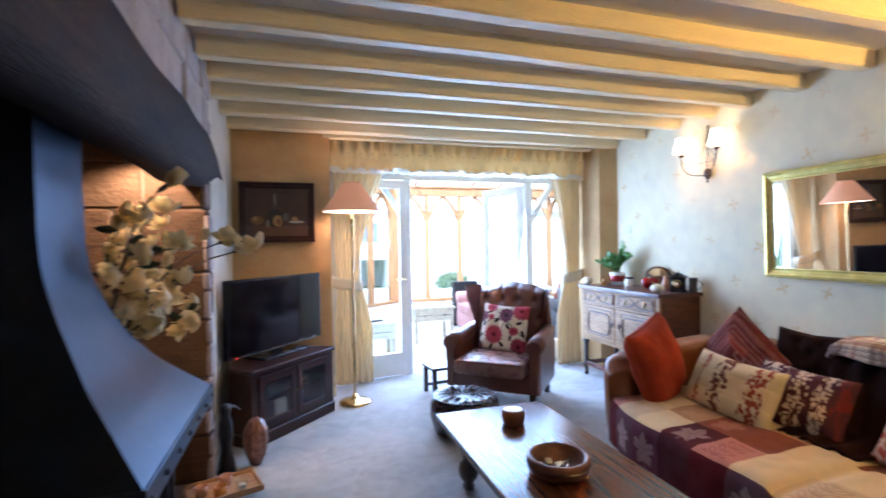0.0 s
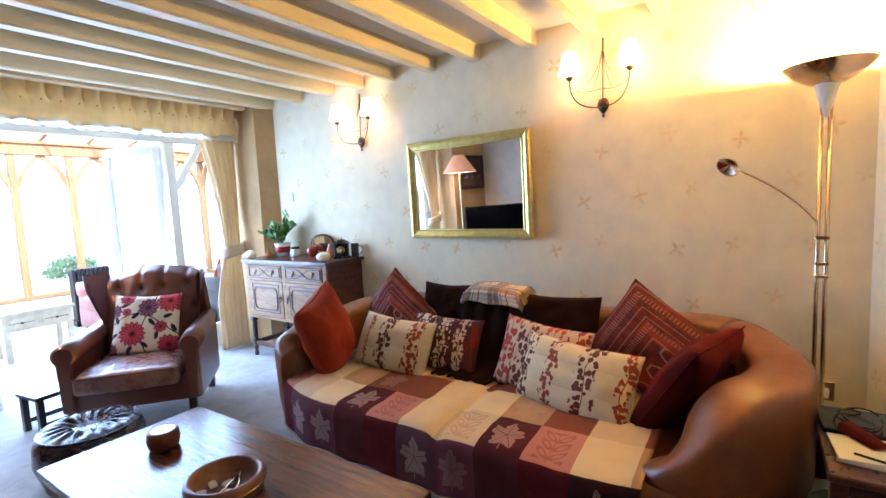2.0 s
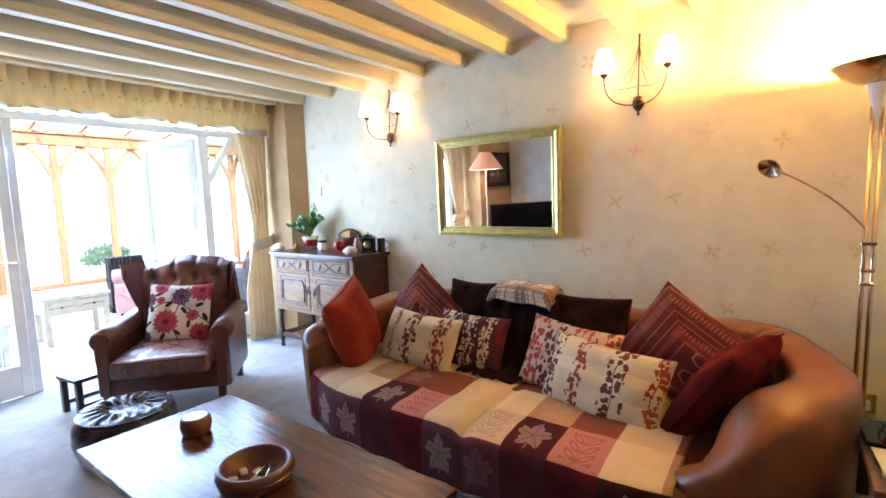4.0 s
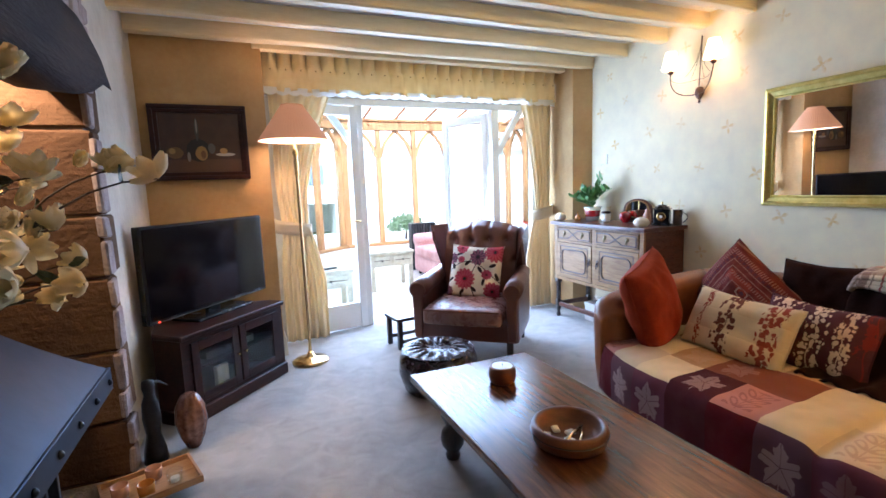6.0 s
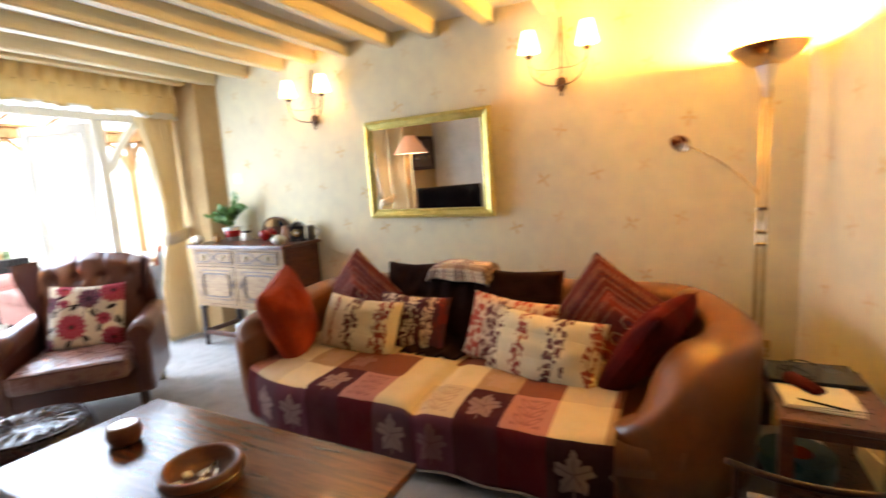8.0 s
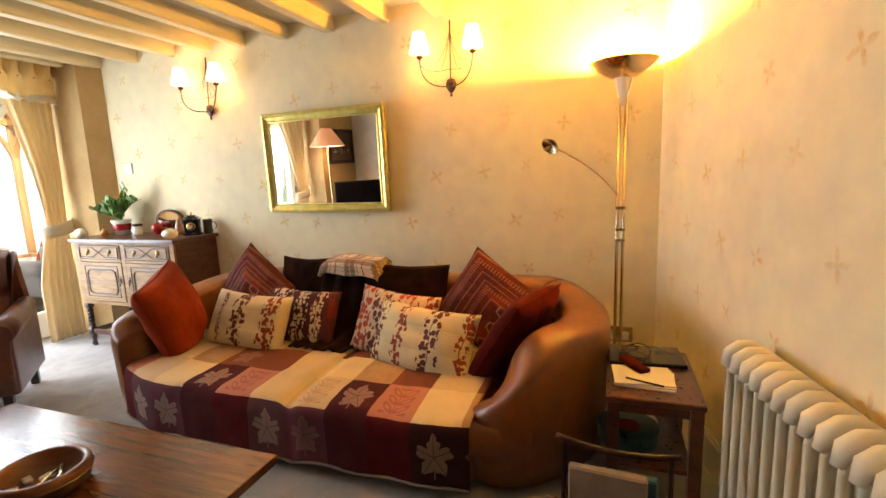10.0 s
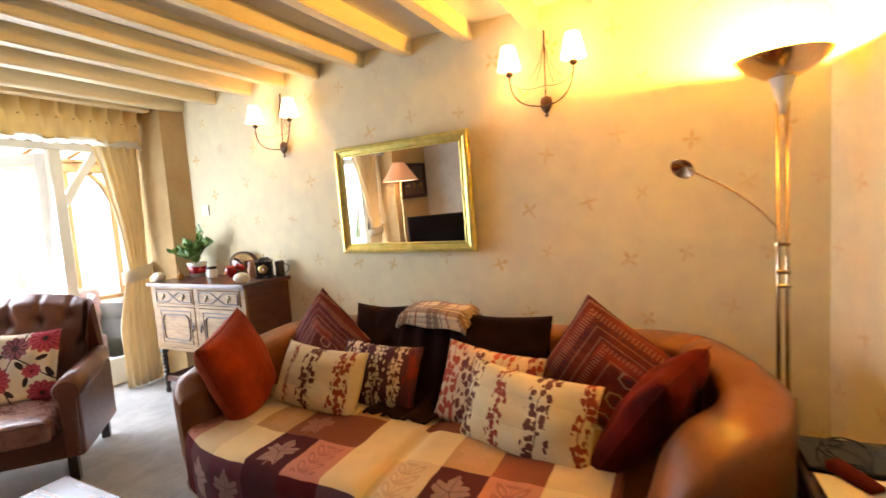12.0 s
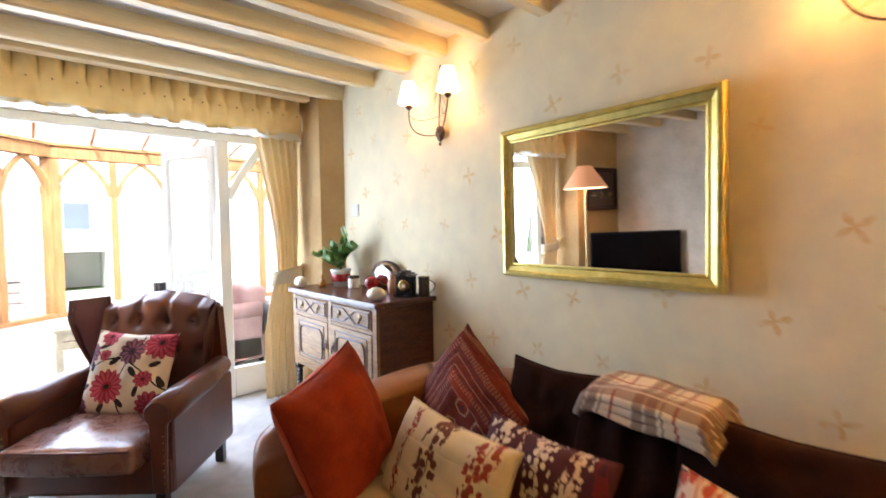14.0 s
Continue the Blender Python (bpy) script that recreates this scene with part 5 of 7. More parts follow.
part("backrest", sheet(backrest, 70, 60, 0.0), M_ARM, chair, "deep-buttoned leather back", True)
for bx in (-0.21, -0.07, 0.07, 0.21):
    part("button", lathe([(0.009, 0), (0.008, 0.004), (0.0, 0.007)], 8, at=(0, 0, 0)), M_ARM, chair, smooth=True).matrix_basis = Matrix.Translation((bx, 0.215, 0.82)) @ Matrix.Rotation(radians(90), 4, "X")
bm = outline([(-0.34, 0.14), (0.34, 0.14), (0.345, 0.60), (0.31, 0.90), (0.20, 0.955), (0.0, 0.985), (-0.20, 0.955), (-0.31, 0.90), (-0.345, 0.60)], 0.0, 0.05, 0.02, axis="y")
bmesh.ops.transform(bm, matrix=Matrix.Translation((0, 0.22, 0)) @ Matrix.Rotation(radians(-7), 4, "X"), verts=bm.verts)
part("outer_back", bm, M_ARM, chair, smooth=False)
for s in (-1, 1):
    def wing(u, v, s=s):
        z = 0.52 + v * 0.43
        reach = 0.18 * (0.35 + 0.65 * math.sin(min(1.0, v * 1.25) * math.pi * 0.5)) * (1 - 0.25 * max(0, v - 0.8) * 5)
        y = 0.30 + 0.03 * v - u * (reach + 0.06)
        x = s * (0.262 + u * (0.020 + 0.070 * v ** 1.5) + 0.030 * v)
        return Vector((x, y, z))
    bm = sheet(wing, 10, 14, 0.0)
    bmesh.ops.solidify(bm, geom=list(bm.faces), thickness=0.06)
    bmesh.ops.recalc_face_normals(bm, faces=bm.faces)
    bmesh.ops.bevel(bm, geom=[e for e in bm.edges if e.calc_face_angle(0) > 1.0], offset=0.024, segments=3, affect="EDGES")
    part("wing", bm, M_ARM, chair, smooth=True)
    bm = bmesh.new()
    add_box(bm, s * 0.34 - 0.035, s * 0.34 + 0.035, -0.33, 0.30, 0.14, 0.52, 0.02, 2)
    part("arm_panel", bm, M_ARM, chair, smooth=False)
    pts = [(s * 0.335, -0.36, 0.515), (s * 0.335, -0.2, 0.525), (s * 0.335, 0.05, 0.535), (s * 0.33, 0.27, 0.56)]
    bm = tube(pts, [0.064, 0.066, 0.062, 0.052], 18)
    part("arm_scroll", bm, M_ARM, chair, smooth=True)
    part("arm_front", outline([(s * 0.335 + 0.060 * math.cos(a), 0.515 + 0.060 * math.sin(a)) for a in [radians(-50 + 280 * k / 12) for k in range(13)]] + [(s * 0.335 - 0.030, 0.16), (s * 0.335 + 0.030, 0.16)], -0.372, -0.352, 0.006, axis="y"), M_ARM, chair)
    for k in range(9):
        nail = part("brass_nail", lathe([(0.005, 0), (0.0035, 0.003), (0, 0.004)], 6), M_BRASS, chair, "small brass nail")
        nail.matrix_basis = Matrix.Translation((s * 0.335 + 0.022, -0.372, 0.42 - 0.03 * k)) @ Matrix.Rotation(radians(90), 4, "X")
    for y in (-0.30, 0.27):
        bm = outline([(s * 0.31 - 0.022, y - 0.022), (s * 0.31 + 0.022, y - 0.022), (s * 0.31 + 0.022, y + 0.022), (s * 0.31 - 0.022, y + 0.022)], 0, 0.15, 0.003)
        part("leg", bm, M_DARKWOOD, chair, "dark square wooden leg")

cush = cushion("square white cushion printed with rose dahlias, leaning in the wing chair", M_DAHLIA, (1.80, 3.85, 0.615), 0.42, 0.42, 0.14, -41, 22, 3, seed=3)

pouf = thing("leather_pouffe", (1.215, 3.27, 0.0), 20, "round dark gathered leather pouffe on the carpet beside the wing chair", "pouffe")
part("pouffe_side", lathe([(0.0, 0), (0.205, 0), (0.225, 0.02), (0.255, 0.12), (0.25, 0.21), (0.225, 0.262)], 40), M_POUF, pouf, smooth=True)
bm = bmesh.new()
rings = []
N_ = 96
for k in range(15):
    t = k / 14
    ring = []
    for i in range(N_):
        a = 2 * math.pi * i / N_ + 0.25 * (1 - t)
        r = 0.018 + 0.212 * t
        wave = (abs(math.sin(a * 9)) - 0.5) * 0.030 * math.sin(math.pi * min(t + 0.08, 1)) + 0.01 * noise.noise(Vector((a * 3, t * 4, 0)))
        ring.append(bm.verts.new((r * math.cos(a), r * math.sin(a), 0.262 - 0.055 * (1 - t) ** 1.6 + 0.028 * math.sin(math.pi * t) + wave)))
    rings.append(ring)
for r, s in zip(rings, rings[1:]):
    for i in range(N_):
        bm.faces.new((r[i], r[(i + 1) % N_], s[(i + 1) % N_], s[i]))
bm.faces.new(rings[0])
part("pouffe_top", bm, M_POUF, pouf, "gathered shiny leather top", True)
part("seam", tube([(0.228 * math.cos(k * math.pi / 20), 0.228 * math.sin(k * math.pi / 20), 0.260) for k in range(41)], 0.006, 6), M_POUF, pouf, smooth=True)

stool = thing("small_wooden_stool", (1.36, 4.18, 0.0), 8, "small dark wooden stool on the carpet beside the wing chair", "stool")
part("stool_top", box(-0.19, 0.19, -0.13, 0.13, 0.235, 0.262, 0.004), M_DARKWOOD, stool)
for x in (-0.16, 0.16):
    for y in (-0.10, 0.10):
        part("leg", box(x - 0.018, x + 0.018, y - 0.018, y + 0.018, 0, 0.235, 0.003), M_DARKWOOD, stool)
for y in (-0.10, 0.10):
    part("stretcher", box(-0.142, 0.142, y - 0.010, y + 0.010, 0.05, 0.08, 0.002), M_DARKWOOD, stool)

# ---- coffee table ----
ct = thing("coffee_table", (1.20, 2.00, 0.0), 0, "long brown wooden coffee table with bulbous turned legs, on the carpet", "table")
part("tabletop", box(-0.35, 0.35, -0.76, 0.77, 0.300, 0.335, 0.005, 2), M_TABLE, ct)
part("top_moulding", box(-0.335, 0.335, -0.745, 0.755, 0.288, 0.300, 0.003), M_TABLE, ct)
bm = box(-0.27, 0.27, -0.52, -0.50, 0.23, 0.288)
add_box(bm, -0.27, 0.27, 0.50, 0.52, 0.23, 0.288), add_box(bm, -0.27, -0.25, -0.50, 0.50, 0.23, 0.288), add_box(bm, 0.25, 0.27, -0.50, 0.50, 0.23, 0.288)
part("apron", bm, M_DARKWOOD, ct)
for x in (-0.24, 0.24):
    for y in (-0.50, 0.50):
        bm = lathe([(0.032, 0), (0.036, 0.02), (0.028, 0.035), (0.052, 0.07), (0.058, 0.105), (0.050, 0.14), (0.028, 0.165), (0.036, 0.18), (0.036, 0.19)], 20)
        add_box(bm, -0.042, 0.042, -0.042, 0.042, 0.19, 0.288, 0.004)
        part("leg", bm, M_DARKWOOD, ct, "dark bulbous turned leg", True).location = (x, y, 0)

bowl = thing("wooden_bowl", (1.16, 1.885, 0.335), 0, "turned brown wooden nut bowl standing on the coffee table", "bowl")
part("bowl_body", lathe([(0.0, 0), (0.095, 0), (0.130, 0.018), (0.140, 0.05), (0.138, 0.072), (0.132, 0.082), (0.122, 0.084), (0.114, 0.076), (0.108, 0.045), (0.085, 0.022), (0.0, 0.018)], 48), M_BOWL, bowl, smooth=True)
part("bowl_ring", lathe([(0.139, 0.049), (0.1425, 0.053), (0.139, 0.057)], 48, caps=False), M_DARKWOOD, bowl)
nut = thing("nutcracker", (1.18, 1.865, 0.3585), 35, "silver metal nutcracker lying in the wooden bowl", "nutcracker")
part("cracker_arm", tube([(-0.06, -0.02, 0.012), (0, -0.018, 0.016), (0.06, 0.0, 0.024)], 0.0055, 8), M_CHROME, nut, smooth=True)
part("cracker_arm", tube([(-0.06, 0.022, 0.012), (0, 0.018, 0.016), (0.06, 0.0, 0.024)], 0.0055, 8), M_CHROME, nut, smooth=True)
rnd = random.Random(5)
for k in range(5):
    a = k * 1.25
    c = thing("wrapped_sweet", (1.13 + 0.050 * math.cos(a), 1.905 + 0.045 * math.sin(a), 0.3575), math.degrees(a), "small pale wrapped sweet lying in the wooden bowl", "sweet", "sweets in the bowl")
    part("sweet_body", box(-0.019, 0.019, -0.013, 0.013, 0, 0.014, 0.004), M_PAPER, c)

cand = thing("wooden_candle_pot", (1.225, 2.475, 0.335), 0, "round brown wooden candle pot with pale wax, on the coffee table", "candle")
part("pot_body", lathe([(0.050, 0), (0.062, 0.012), (0.068, 0.045), (0.062, 0.078), (0.054, 0.084), (0.050, 0.080), (0.0, 0.078)], 32), M_BOWL, cand, smooth=True)
part("wax", lathe([(0.049, 0.0785), (0.049, 0.083), (0.0, 0.081)], 28), M_CERAM, cand, "pale candle wax")
part("wick", tube([(0, 0, 0.08), (0.002, 0, 0.094)], 0.0015, 5), M_BLACK, cand)

# ---- sofa ----
sofa = thing("sofa", (2.40, 1.50, 0.0), 0, "long tan leather sofa with rounded arms, covered by a patchwork throw", "sofa")
SC = Vector((2.40, 1.50, 0))
path = [((2.02, 2.64), 0.50), ((2.08, 2.76), 0.58), ((2.30, 2.80), 0.63), ((2.60, 2.80), 0.66), ((2.88, 2.72), 0.70), ((3.00, 2.50), 0.72), ((3.02, 2.1), 0.73), ((3.02, 1.5), 0.735), ((3.02, 0.9), 0.735), ((3.01, 0.52), 0.735),
        ((2.93, 0.30), 0.73), ((2.74, 0.17), 0.71), ((2.50, 0.10), 0.685), ((2.28, 0.15), 0.675), ((2.12, 0.26), 0.665), ((2.03, 0.36), 0.60), ((1.985, 0.46), 0.48), ((1.985, 0.555), 0.41), ((2.03, 0.62), 0.375)]
P_, Hh = [Vector((p[0], p[1], 0)) - SC for p, _ in path], [h for _, h in path]


def smooth_path(pts, vals, sub=4):
    out, ov = [], []
    for i in range(len(pts) - 1):
        a, b, c, d = pts[max(i - 1, 0)], pts[i], pts[i + 1], pts[min(i + 2, len(pts) - 1)]
        va, vb, vc, vd = vals[max(i - 1, 0)], vals[i], vals[i + 1], vals[min(i + 2, len(pts) - 1)]
        for k in range(sub):
            t = k / sub
            f = lambda p, q, r, s: 0.5 * ((2 * q) + (r - p) * t + (2 * p - 5 * q + 4 * r - s) * t * t + (3 * q - p - 3 * r + s) * t ** 3)
            out.append(f(a, b, c, d)), ov.append(f(va, vb, vc, vd))
    return out + [pts[-1]], ov + [vals[-1]]


P_, Hh = smooth_path(P_, Hh)


def shell(lo, hi, thick, name, i0, i1):
    """A rolled upholstered wall along the path."""
    bm = bmesh.new()
    rings = []
    for i in range(i0, i1 + 1):
        d = (P_[min(i + 1, len(P_) - 1)] - P_[max(i - 1, 0)]).normalized()
        nrm = Vector((-d.y, d.x, 0))
        h = Hh[i]
        sec = [(0.0, 0.05), (-0.02, 0.20), (-0.03, h - 0.10)]
        for k in range(9):
            a = math.pi * (1 - k / 8)
            sec.append((thick / 2 + (thick / 2 + 0.025) * math.cos(a), h - 0.055 + 0.055 * math.sin(a) ** 0.75))
        sec += [(thick + 0.01, h - 0.15), (thick, 0.20), (thick, 0.05)]
        rings.append([bm.verts.new(P_[i] - nrm * s + Vector((0, 0, z)) + noise.noise_vector(Vector((P_[i].x * 3, P_[i].y * 3, z * 3))) * 0.008) for s, z in sec])
    for r, s in zip(rings, rings[1:]):
        for k in range(len(r) - 1):
            bm.faces.new((r[k], r[k + 1], s[k + 1], s[k]))
        bm.faces.new((r[-1], r[0], s[0], s[-1]))
    bm.faces.new(rings[0][::-1]), bm.faces.new(rings[-1])
    return part(name, bm, M_TAN, sofa, smooth=True)


last = len(P_) - 1
shell(0, 0, 0.17, "arm", 0, 16)
shell(0, 0, 0.17, "backrest", 16, 40)
shell(0, 0, 0.17, "arm", 40, last)
part("seat_base", outline([(2.04 - 2.4, 2.72 - 1.5), (1.965 - 2.4, 2.5 - 1.5), (1.93 - 2.4, 1.5 - 1.5), (1.97 - 2.4, 0.66 - 1.5), (2.06 - 2.4, 0.52 - 1.5), (2.20 - 2.4, 0.34 - 1.5), (2.9 - 2.4, 0.30 - 1.5), (2.9 - 2.4, 2.7 - 1.5)], 0.035, 0.22, 0.01), M_TAN, sofa)
for x, y in ((2.1, 2.6), (2.15, 0.52), (2.9, 0.4), (2.9, 2.6)):
    part("foot", lathe([(0.03, 0), (0.035, 0.035), (0.0, 0.036)], 12, at=(x - 2.4, y - 1.5, 0)), M_DARKWOOD, sofa)


def front_x(y):
    a = max(0.0, (y - 2.15) / 0.60)
    b = max(0.0, (0.80 - y) / 0.45)
    return 1.875 + 0.19 * a ** 2.2 + 0.10 * b ** 2.0


for k, (ya, yb) in enumerate(((1.46, 2.72), (0.36, 1.44))):
    def pad(u, v, ya=ya, yb=yb):
        y = ya + (yb - ya) * u
        x = front_x(y) + 0.03 + (2.86 - front_x(y) - 0.03) * v
        return Vector((x - 2.4, y - 1.5, 0.33 - 0.02 * (2 * u - 1) ** 6))
    part("seat_pad", sheet(pad, 20, 8, 0.12), M_TAN, sofa, smooth=True)

throw = thing("patchwork_throw", (2.40, 1.50, 0.0), 0, "patchwork throw of plum, rose and cream squares over the sofa seat", "throw")


def throw_fn(u, v):
    y = 2.735 - u * (2.735 - 0.60)
    fx = front_x(y)
    drop, depth = 0.275, 0.86
    s = v * (drop + depth)
    wr = 0.010 * noise.noise(Vector((y * 4, s * 5, 2.2))) + 0.005 * noise.noise(Vector((y * 14, s * 12, 5)))
    mid = -0.022 * math.exp(-((y - 1.45) / 0.035) ** 2)
    end = 0.03 * max(0, (y - 2.60) / 0.135) ** 2
    r = 0.055
    if s < drop - r:
        x, z = fx - 0.004 + 0.6 * mid * -1 + 0.015 * math.sin(y * 21) * (1 - s / drop) * 0.5, 0.352 - drop + s
    elif s < drop + r * 0.57:
        a = (s - drop + r) / (r * 1.57) * math.pi / 2
        x, z = fx + r * (1 - math.cos(a)), 0.352 - r + r * math.sin(a)
    else:
        x, z = fx + r + (s - drop - r * 0.57), 0.352 + 0.018 * math.sin(min(1, (s - drop) / depth) * math.pi)
    return Vector((x - 2.4 + wr * (s < drop), y - 1.5, z + mid - end + (wr if s > drop else 0)))


part("throw_cloth", sheet(throw_fn, 150, 60, 0.005, uv=lambda u, v: (u * 10.289 - 0.096, v * 4.54 - 0.06)), M_PATCH, throw, smooth=True)

hem = [Vector(throw_fn(k / 60, 0.0)) + Vector((-0.001, 0, -0.004)) for k in range(61)]
part("throw_hem", tube(hem, 0.006, 6), M_GREYCLOTH, throw, "rolled grey-mauve hem", True)

GC = "cushions on the sofa"
cushion("plump rust-orange velvet cushion propped against the sofa arm", M_RUST, (2.27, 2.54, 0.590), 0.44, 0.50, 0.24, 20, 12, -16, seed=1, group=GC)
cushion("large faded red kilim cushion standing cornerwise against the sofa back", M_KILIM, (2.77, 2.33, 0.60), 0.54, 0.43, 0.20, -90, 16, 33, seed=2, group=GC)
cushion("oblong dark plum vine-pattern cushion with a red edge, behind another", M_VINED, (2.60, 1.87, 0.51), 0.50, 0.33, 0.13, -90, 24, 2, seed=5, group=GC)
cushion("oblong cream cushion with upright trails of plum and rust leaves", M_VINEA, (2.47, 2.16, 0.50), 0.56, 0.34, 0.17, -90, 26, 3, seed=4, group=GC)
cushion("wide plain chocolate velvet cushion against the sofa back", M_DARKFAB, (2.80, 1.26, 0.62), 0.56, 0.38, 0.14, -90, 16, 0, seed=6, group=GC)
cushion("plain chocolate velvet cushion against the sofa back", M_DARKFAB, (2.83, 1.98, 0.64), 0.40, 0.38, 0.13, -90, 14, 0, seed=7, group=GC)
cushion("large faded red kilim cushion standing cornerwise beside the rounded arm", M_KILIM, (2.77, 0.66, 0.55), 0.67, 0.46, 0.21, -92, 16, 33, seed=8, group=GC)
cushion("square plum and orange leaf-pattern cushion half hidden by a cream one", M_VINEO, (2.58, 1.23, 0.51), 0.50, 0.38, 0.14, -92, 24, 6, seed=9, group=GC)
cushion("oblong cream cushion with plum leaf trails, in front of the others", M_VINE, (2.43, 1.00, 0.49), 0.60, 0.35, 0.18, -100, 26, 3, seed=10, group=GC)
cushion("deep red velvet cushion leaning on the rounded sofa arm", M_RED, (2.48, 0.53, 0.535), 0.46, 0.54, 0.18, 163, 34, 2, seed=11, group=GC)

drape = thing("dark_throw", (2.8, 1.66, 0.0), 0, "dark chocolate fleece throw hanging down over the sofa back and seat", "throw")


def drape_fn(u, v):
    y = 1.84 - u * 0.36 + 0.02 * math.sin(v * 7)
    pts = ((3.10, 0.60), (3.02, 0.74), (2.90, 0.77), (2.80, 0.70), (2.72, 0.55), (2.66, 0.42), (2.50, 0.385), (2.42, 0.38))
    t = v * (len(pts) - 1)
    i = min(int(t), len(pts) - 2)
    f = t - i
    x, z = pts[i][0] * (1 - f) + pts[i + 1][0] * f, pts[i][1] * (1 - f) + pts[i + 1][1] * f
    return Vector((x - 2.8, y - 1.66, z + 0.012 * noise.noise(Vector((y * 12, v * 8, 1))) + 0.012 * math.sin(u * 19)))


part("fleece", sheet(drape_fn, 30, 50, 0.014), M_DARKFAB, drape, smooth=True)

plaid = thing("folded_tartan_blanket", (2.81, 1.60, 0.765), 0, "folded brown and cream tartan blanket lying on the sofa back", "blanket")
for k in range(3):
    def fold(u, v, k=k):
        y, x = (u - 0.5) * (0.42 - 0.02 * k), -0.10 + 0.25 * v
        ed = max(0.0, abs(2 * u - 1) - 0.82) / 0.18
        ed2 = max(0.0, abs(2 * v - 1) - 0.80) / 0.2
        z = 0.004 + 0.024 * (k + 1) - 0.020 * (ed ** 2 + ed2 ** 2) + 0.014 * noise.noise(Vector((u * 3, v * 3, k))) - 0.06 * max(0, 0.30 - v) ** 1.2 - 0.03 * (u > 0.5) * (u - 0.5)
        return Vector((x, -y, z))
    part("blanket_fold", sheet(fold, 26, 18, 0.024, uv=lambda u, v: (u * 2.1 + 0.1, v * 1.4)), M_TARTAN, plaid, smooth=True)

# ---- mirror and wall lights ----
mir = thing("wall_mirror", (E_X - 0.022, 2.065, 1.46), 0, "wide wall mirror in a moulded gilt frame on the patterned wall", "mirror")
mir.rotation_euler = (0, radians(-1.25), radians(-2.7))
MW, MH = 0.53, 0.37
bm = bmesh.new()
loops = []
for inset, out in ((0.0, 0.0), (0.0, 0.022), (0.008, 0.034), (0.022, 0.036), (0.028, 0.026), (0.052, 0.016), (0.060, 0.022), (0.066, 0.020), (0.068, 0.010)):
    loops.append([bm.verts.new((-out, sy * (MW - inset), sz * (MH - inset))) for sy, sz in ((-1, -1), (1, -1), (1, 1), (-1, 1))])
for a, b in zip(loops, loops[1:]):
    for k in range(4):
        bm.faces.new((a[k], a[(k + 1) % 4], b[(k + 1) % 4], b[k]))
part("mirror_frame", bm, M_GILT, mir, "moulded gilt frame")
part("mirror_glass", box(-0.011, -0.004, -MW + 0.062, MW - 0.062, -MH + 0.062, MH - 0.062), M_MIRROR, mir, "clear mirror glass")


def sconce():
    ob = thing("wall_light", (E_X - 0.002, 3.075, 1.90), 0, "twin-arm dark bronze wall light with two small lit cream shades", "wall light", "wall lights on the patterned wall")
    bm = lathe([(0.0, -0.05), (0.012, -0.045), (0.030, -0.02), (0.036, 0.005), (0.028, 0.035), (0.0, 0.045)], 16)
    for v in bm.verts:
        v.co.x = v.co.x * 0.6 - 0.022
    part("back_plate", bm, M_IRON, ob, smooth=True)
    part("plate_drop", lathe([(0.0, -0.075), (0.010, -0.066), (0.006, -0.05)], 10, at=(-0.022, 0, 0)), M_IRON, ob, smooth=True)
    part("centre_rod", tube([(-0.030, 0, 0.02), (-0.020, 0, 0.22), (-0.012, 0, 0.40)], [0.004, 0.0035, 0.006], 6), M_IRON, ob)
    for s in (-1, 1):
        part("curved_arm", tube(arc((-0.035, 0, -0.01), (-0.14, s * 0.17, -0.03), (-0.115, s * 0.175, 0.155), 14), 0.0040, 8), M_IRON, ob, smooth=True)
        part("wire_sweep", tube(arc((-0.030, 0, 0.10), (-0.10, s * 0.12, 0.06), (-0.115, s * 0.170, 0.12), 10), 0.0018, 5), M_IRON, ob)
        for b, dz in ((0.10, 0.13), (0.055, 0.10)):
            part("wire_leaf", tube(arc((-0.014, 0, 0.37), (-0.03, s * 0.01, 0.20), (-0.05, s * b, dz), 8), 0.0015, 5), M_IRON, ob)
        c = (-0.115, s * 0.175, 0.155)
        part("candle_cup", lathe([(0.004, 0), (0.016, 0.008), (0.024, 0.024), (0.020, 0.026), (0.0, 0.02)], 14, at=c), M_IRON, ob, smooth=True)
        part("candle_tube", lathe([(0.012, 0.022), (0.012, 0.055), (0.0, 0.055)], 10, at=c), M_CERAM, ob, smooth=True)
        part("light_shade", lathe([(0.064, 0.040), (0.065, 0.042), (0.037, 0.165), (0.036, 0.163)], 32, at=c, caps=False), M_SHADE_WALL, ob, "small cream pleated shade, lit", True)
    return ob


sc_a = sconce()
sc_b = copy_thing(sc_a, Matrix.Translation((E_X - 0.002, 1.070, 1.905)))
for y0, z0 in ((3.075, 1.90), (1.070, 1.905)):
    for s in (-1, 1):
        bulb("wall_light_bulb", (E_X - 0.117, y0 + s * 0.175, z0 + 0.155 + 0.10), 1.35)

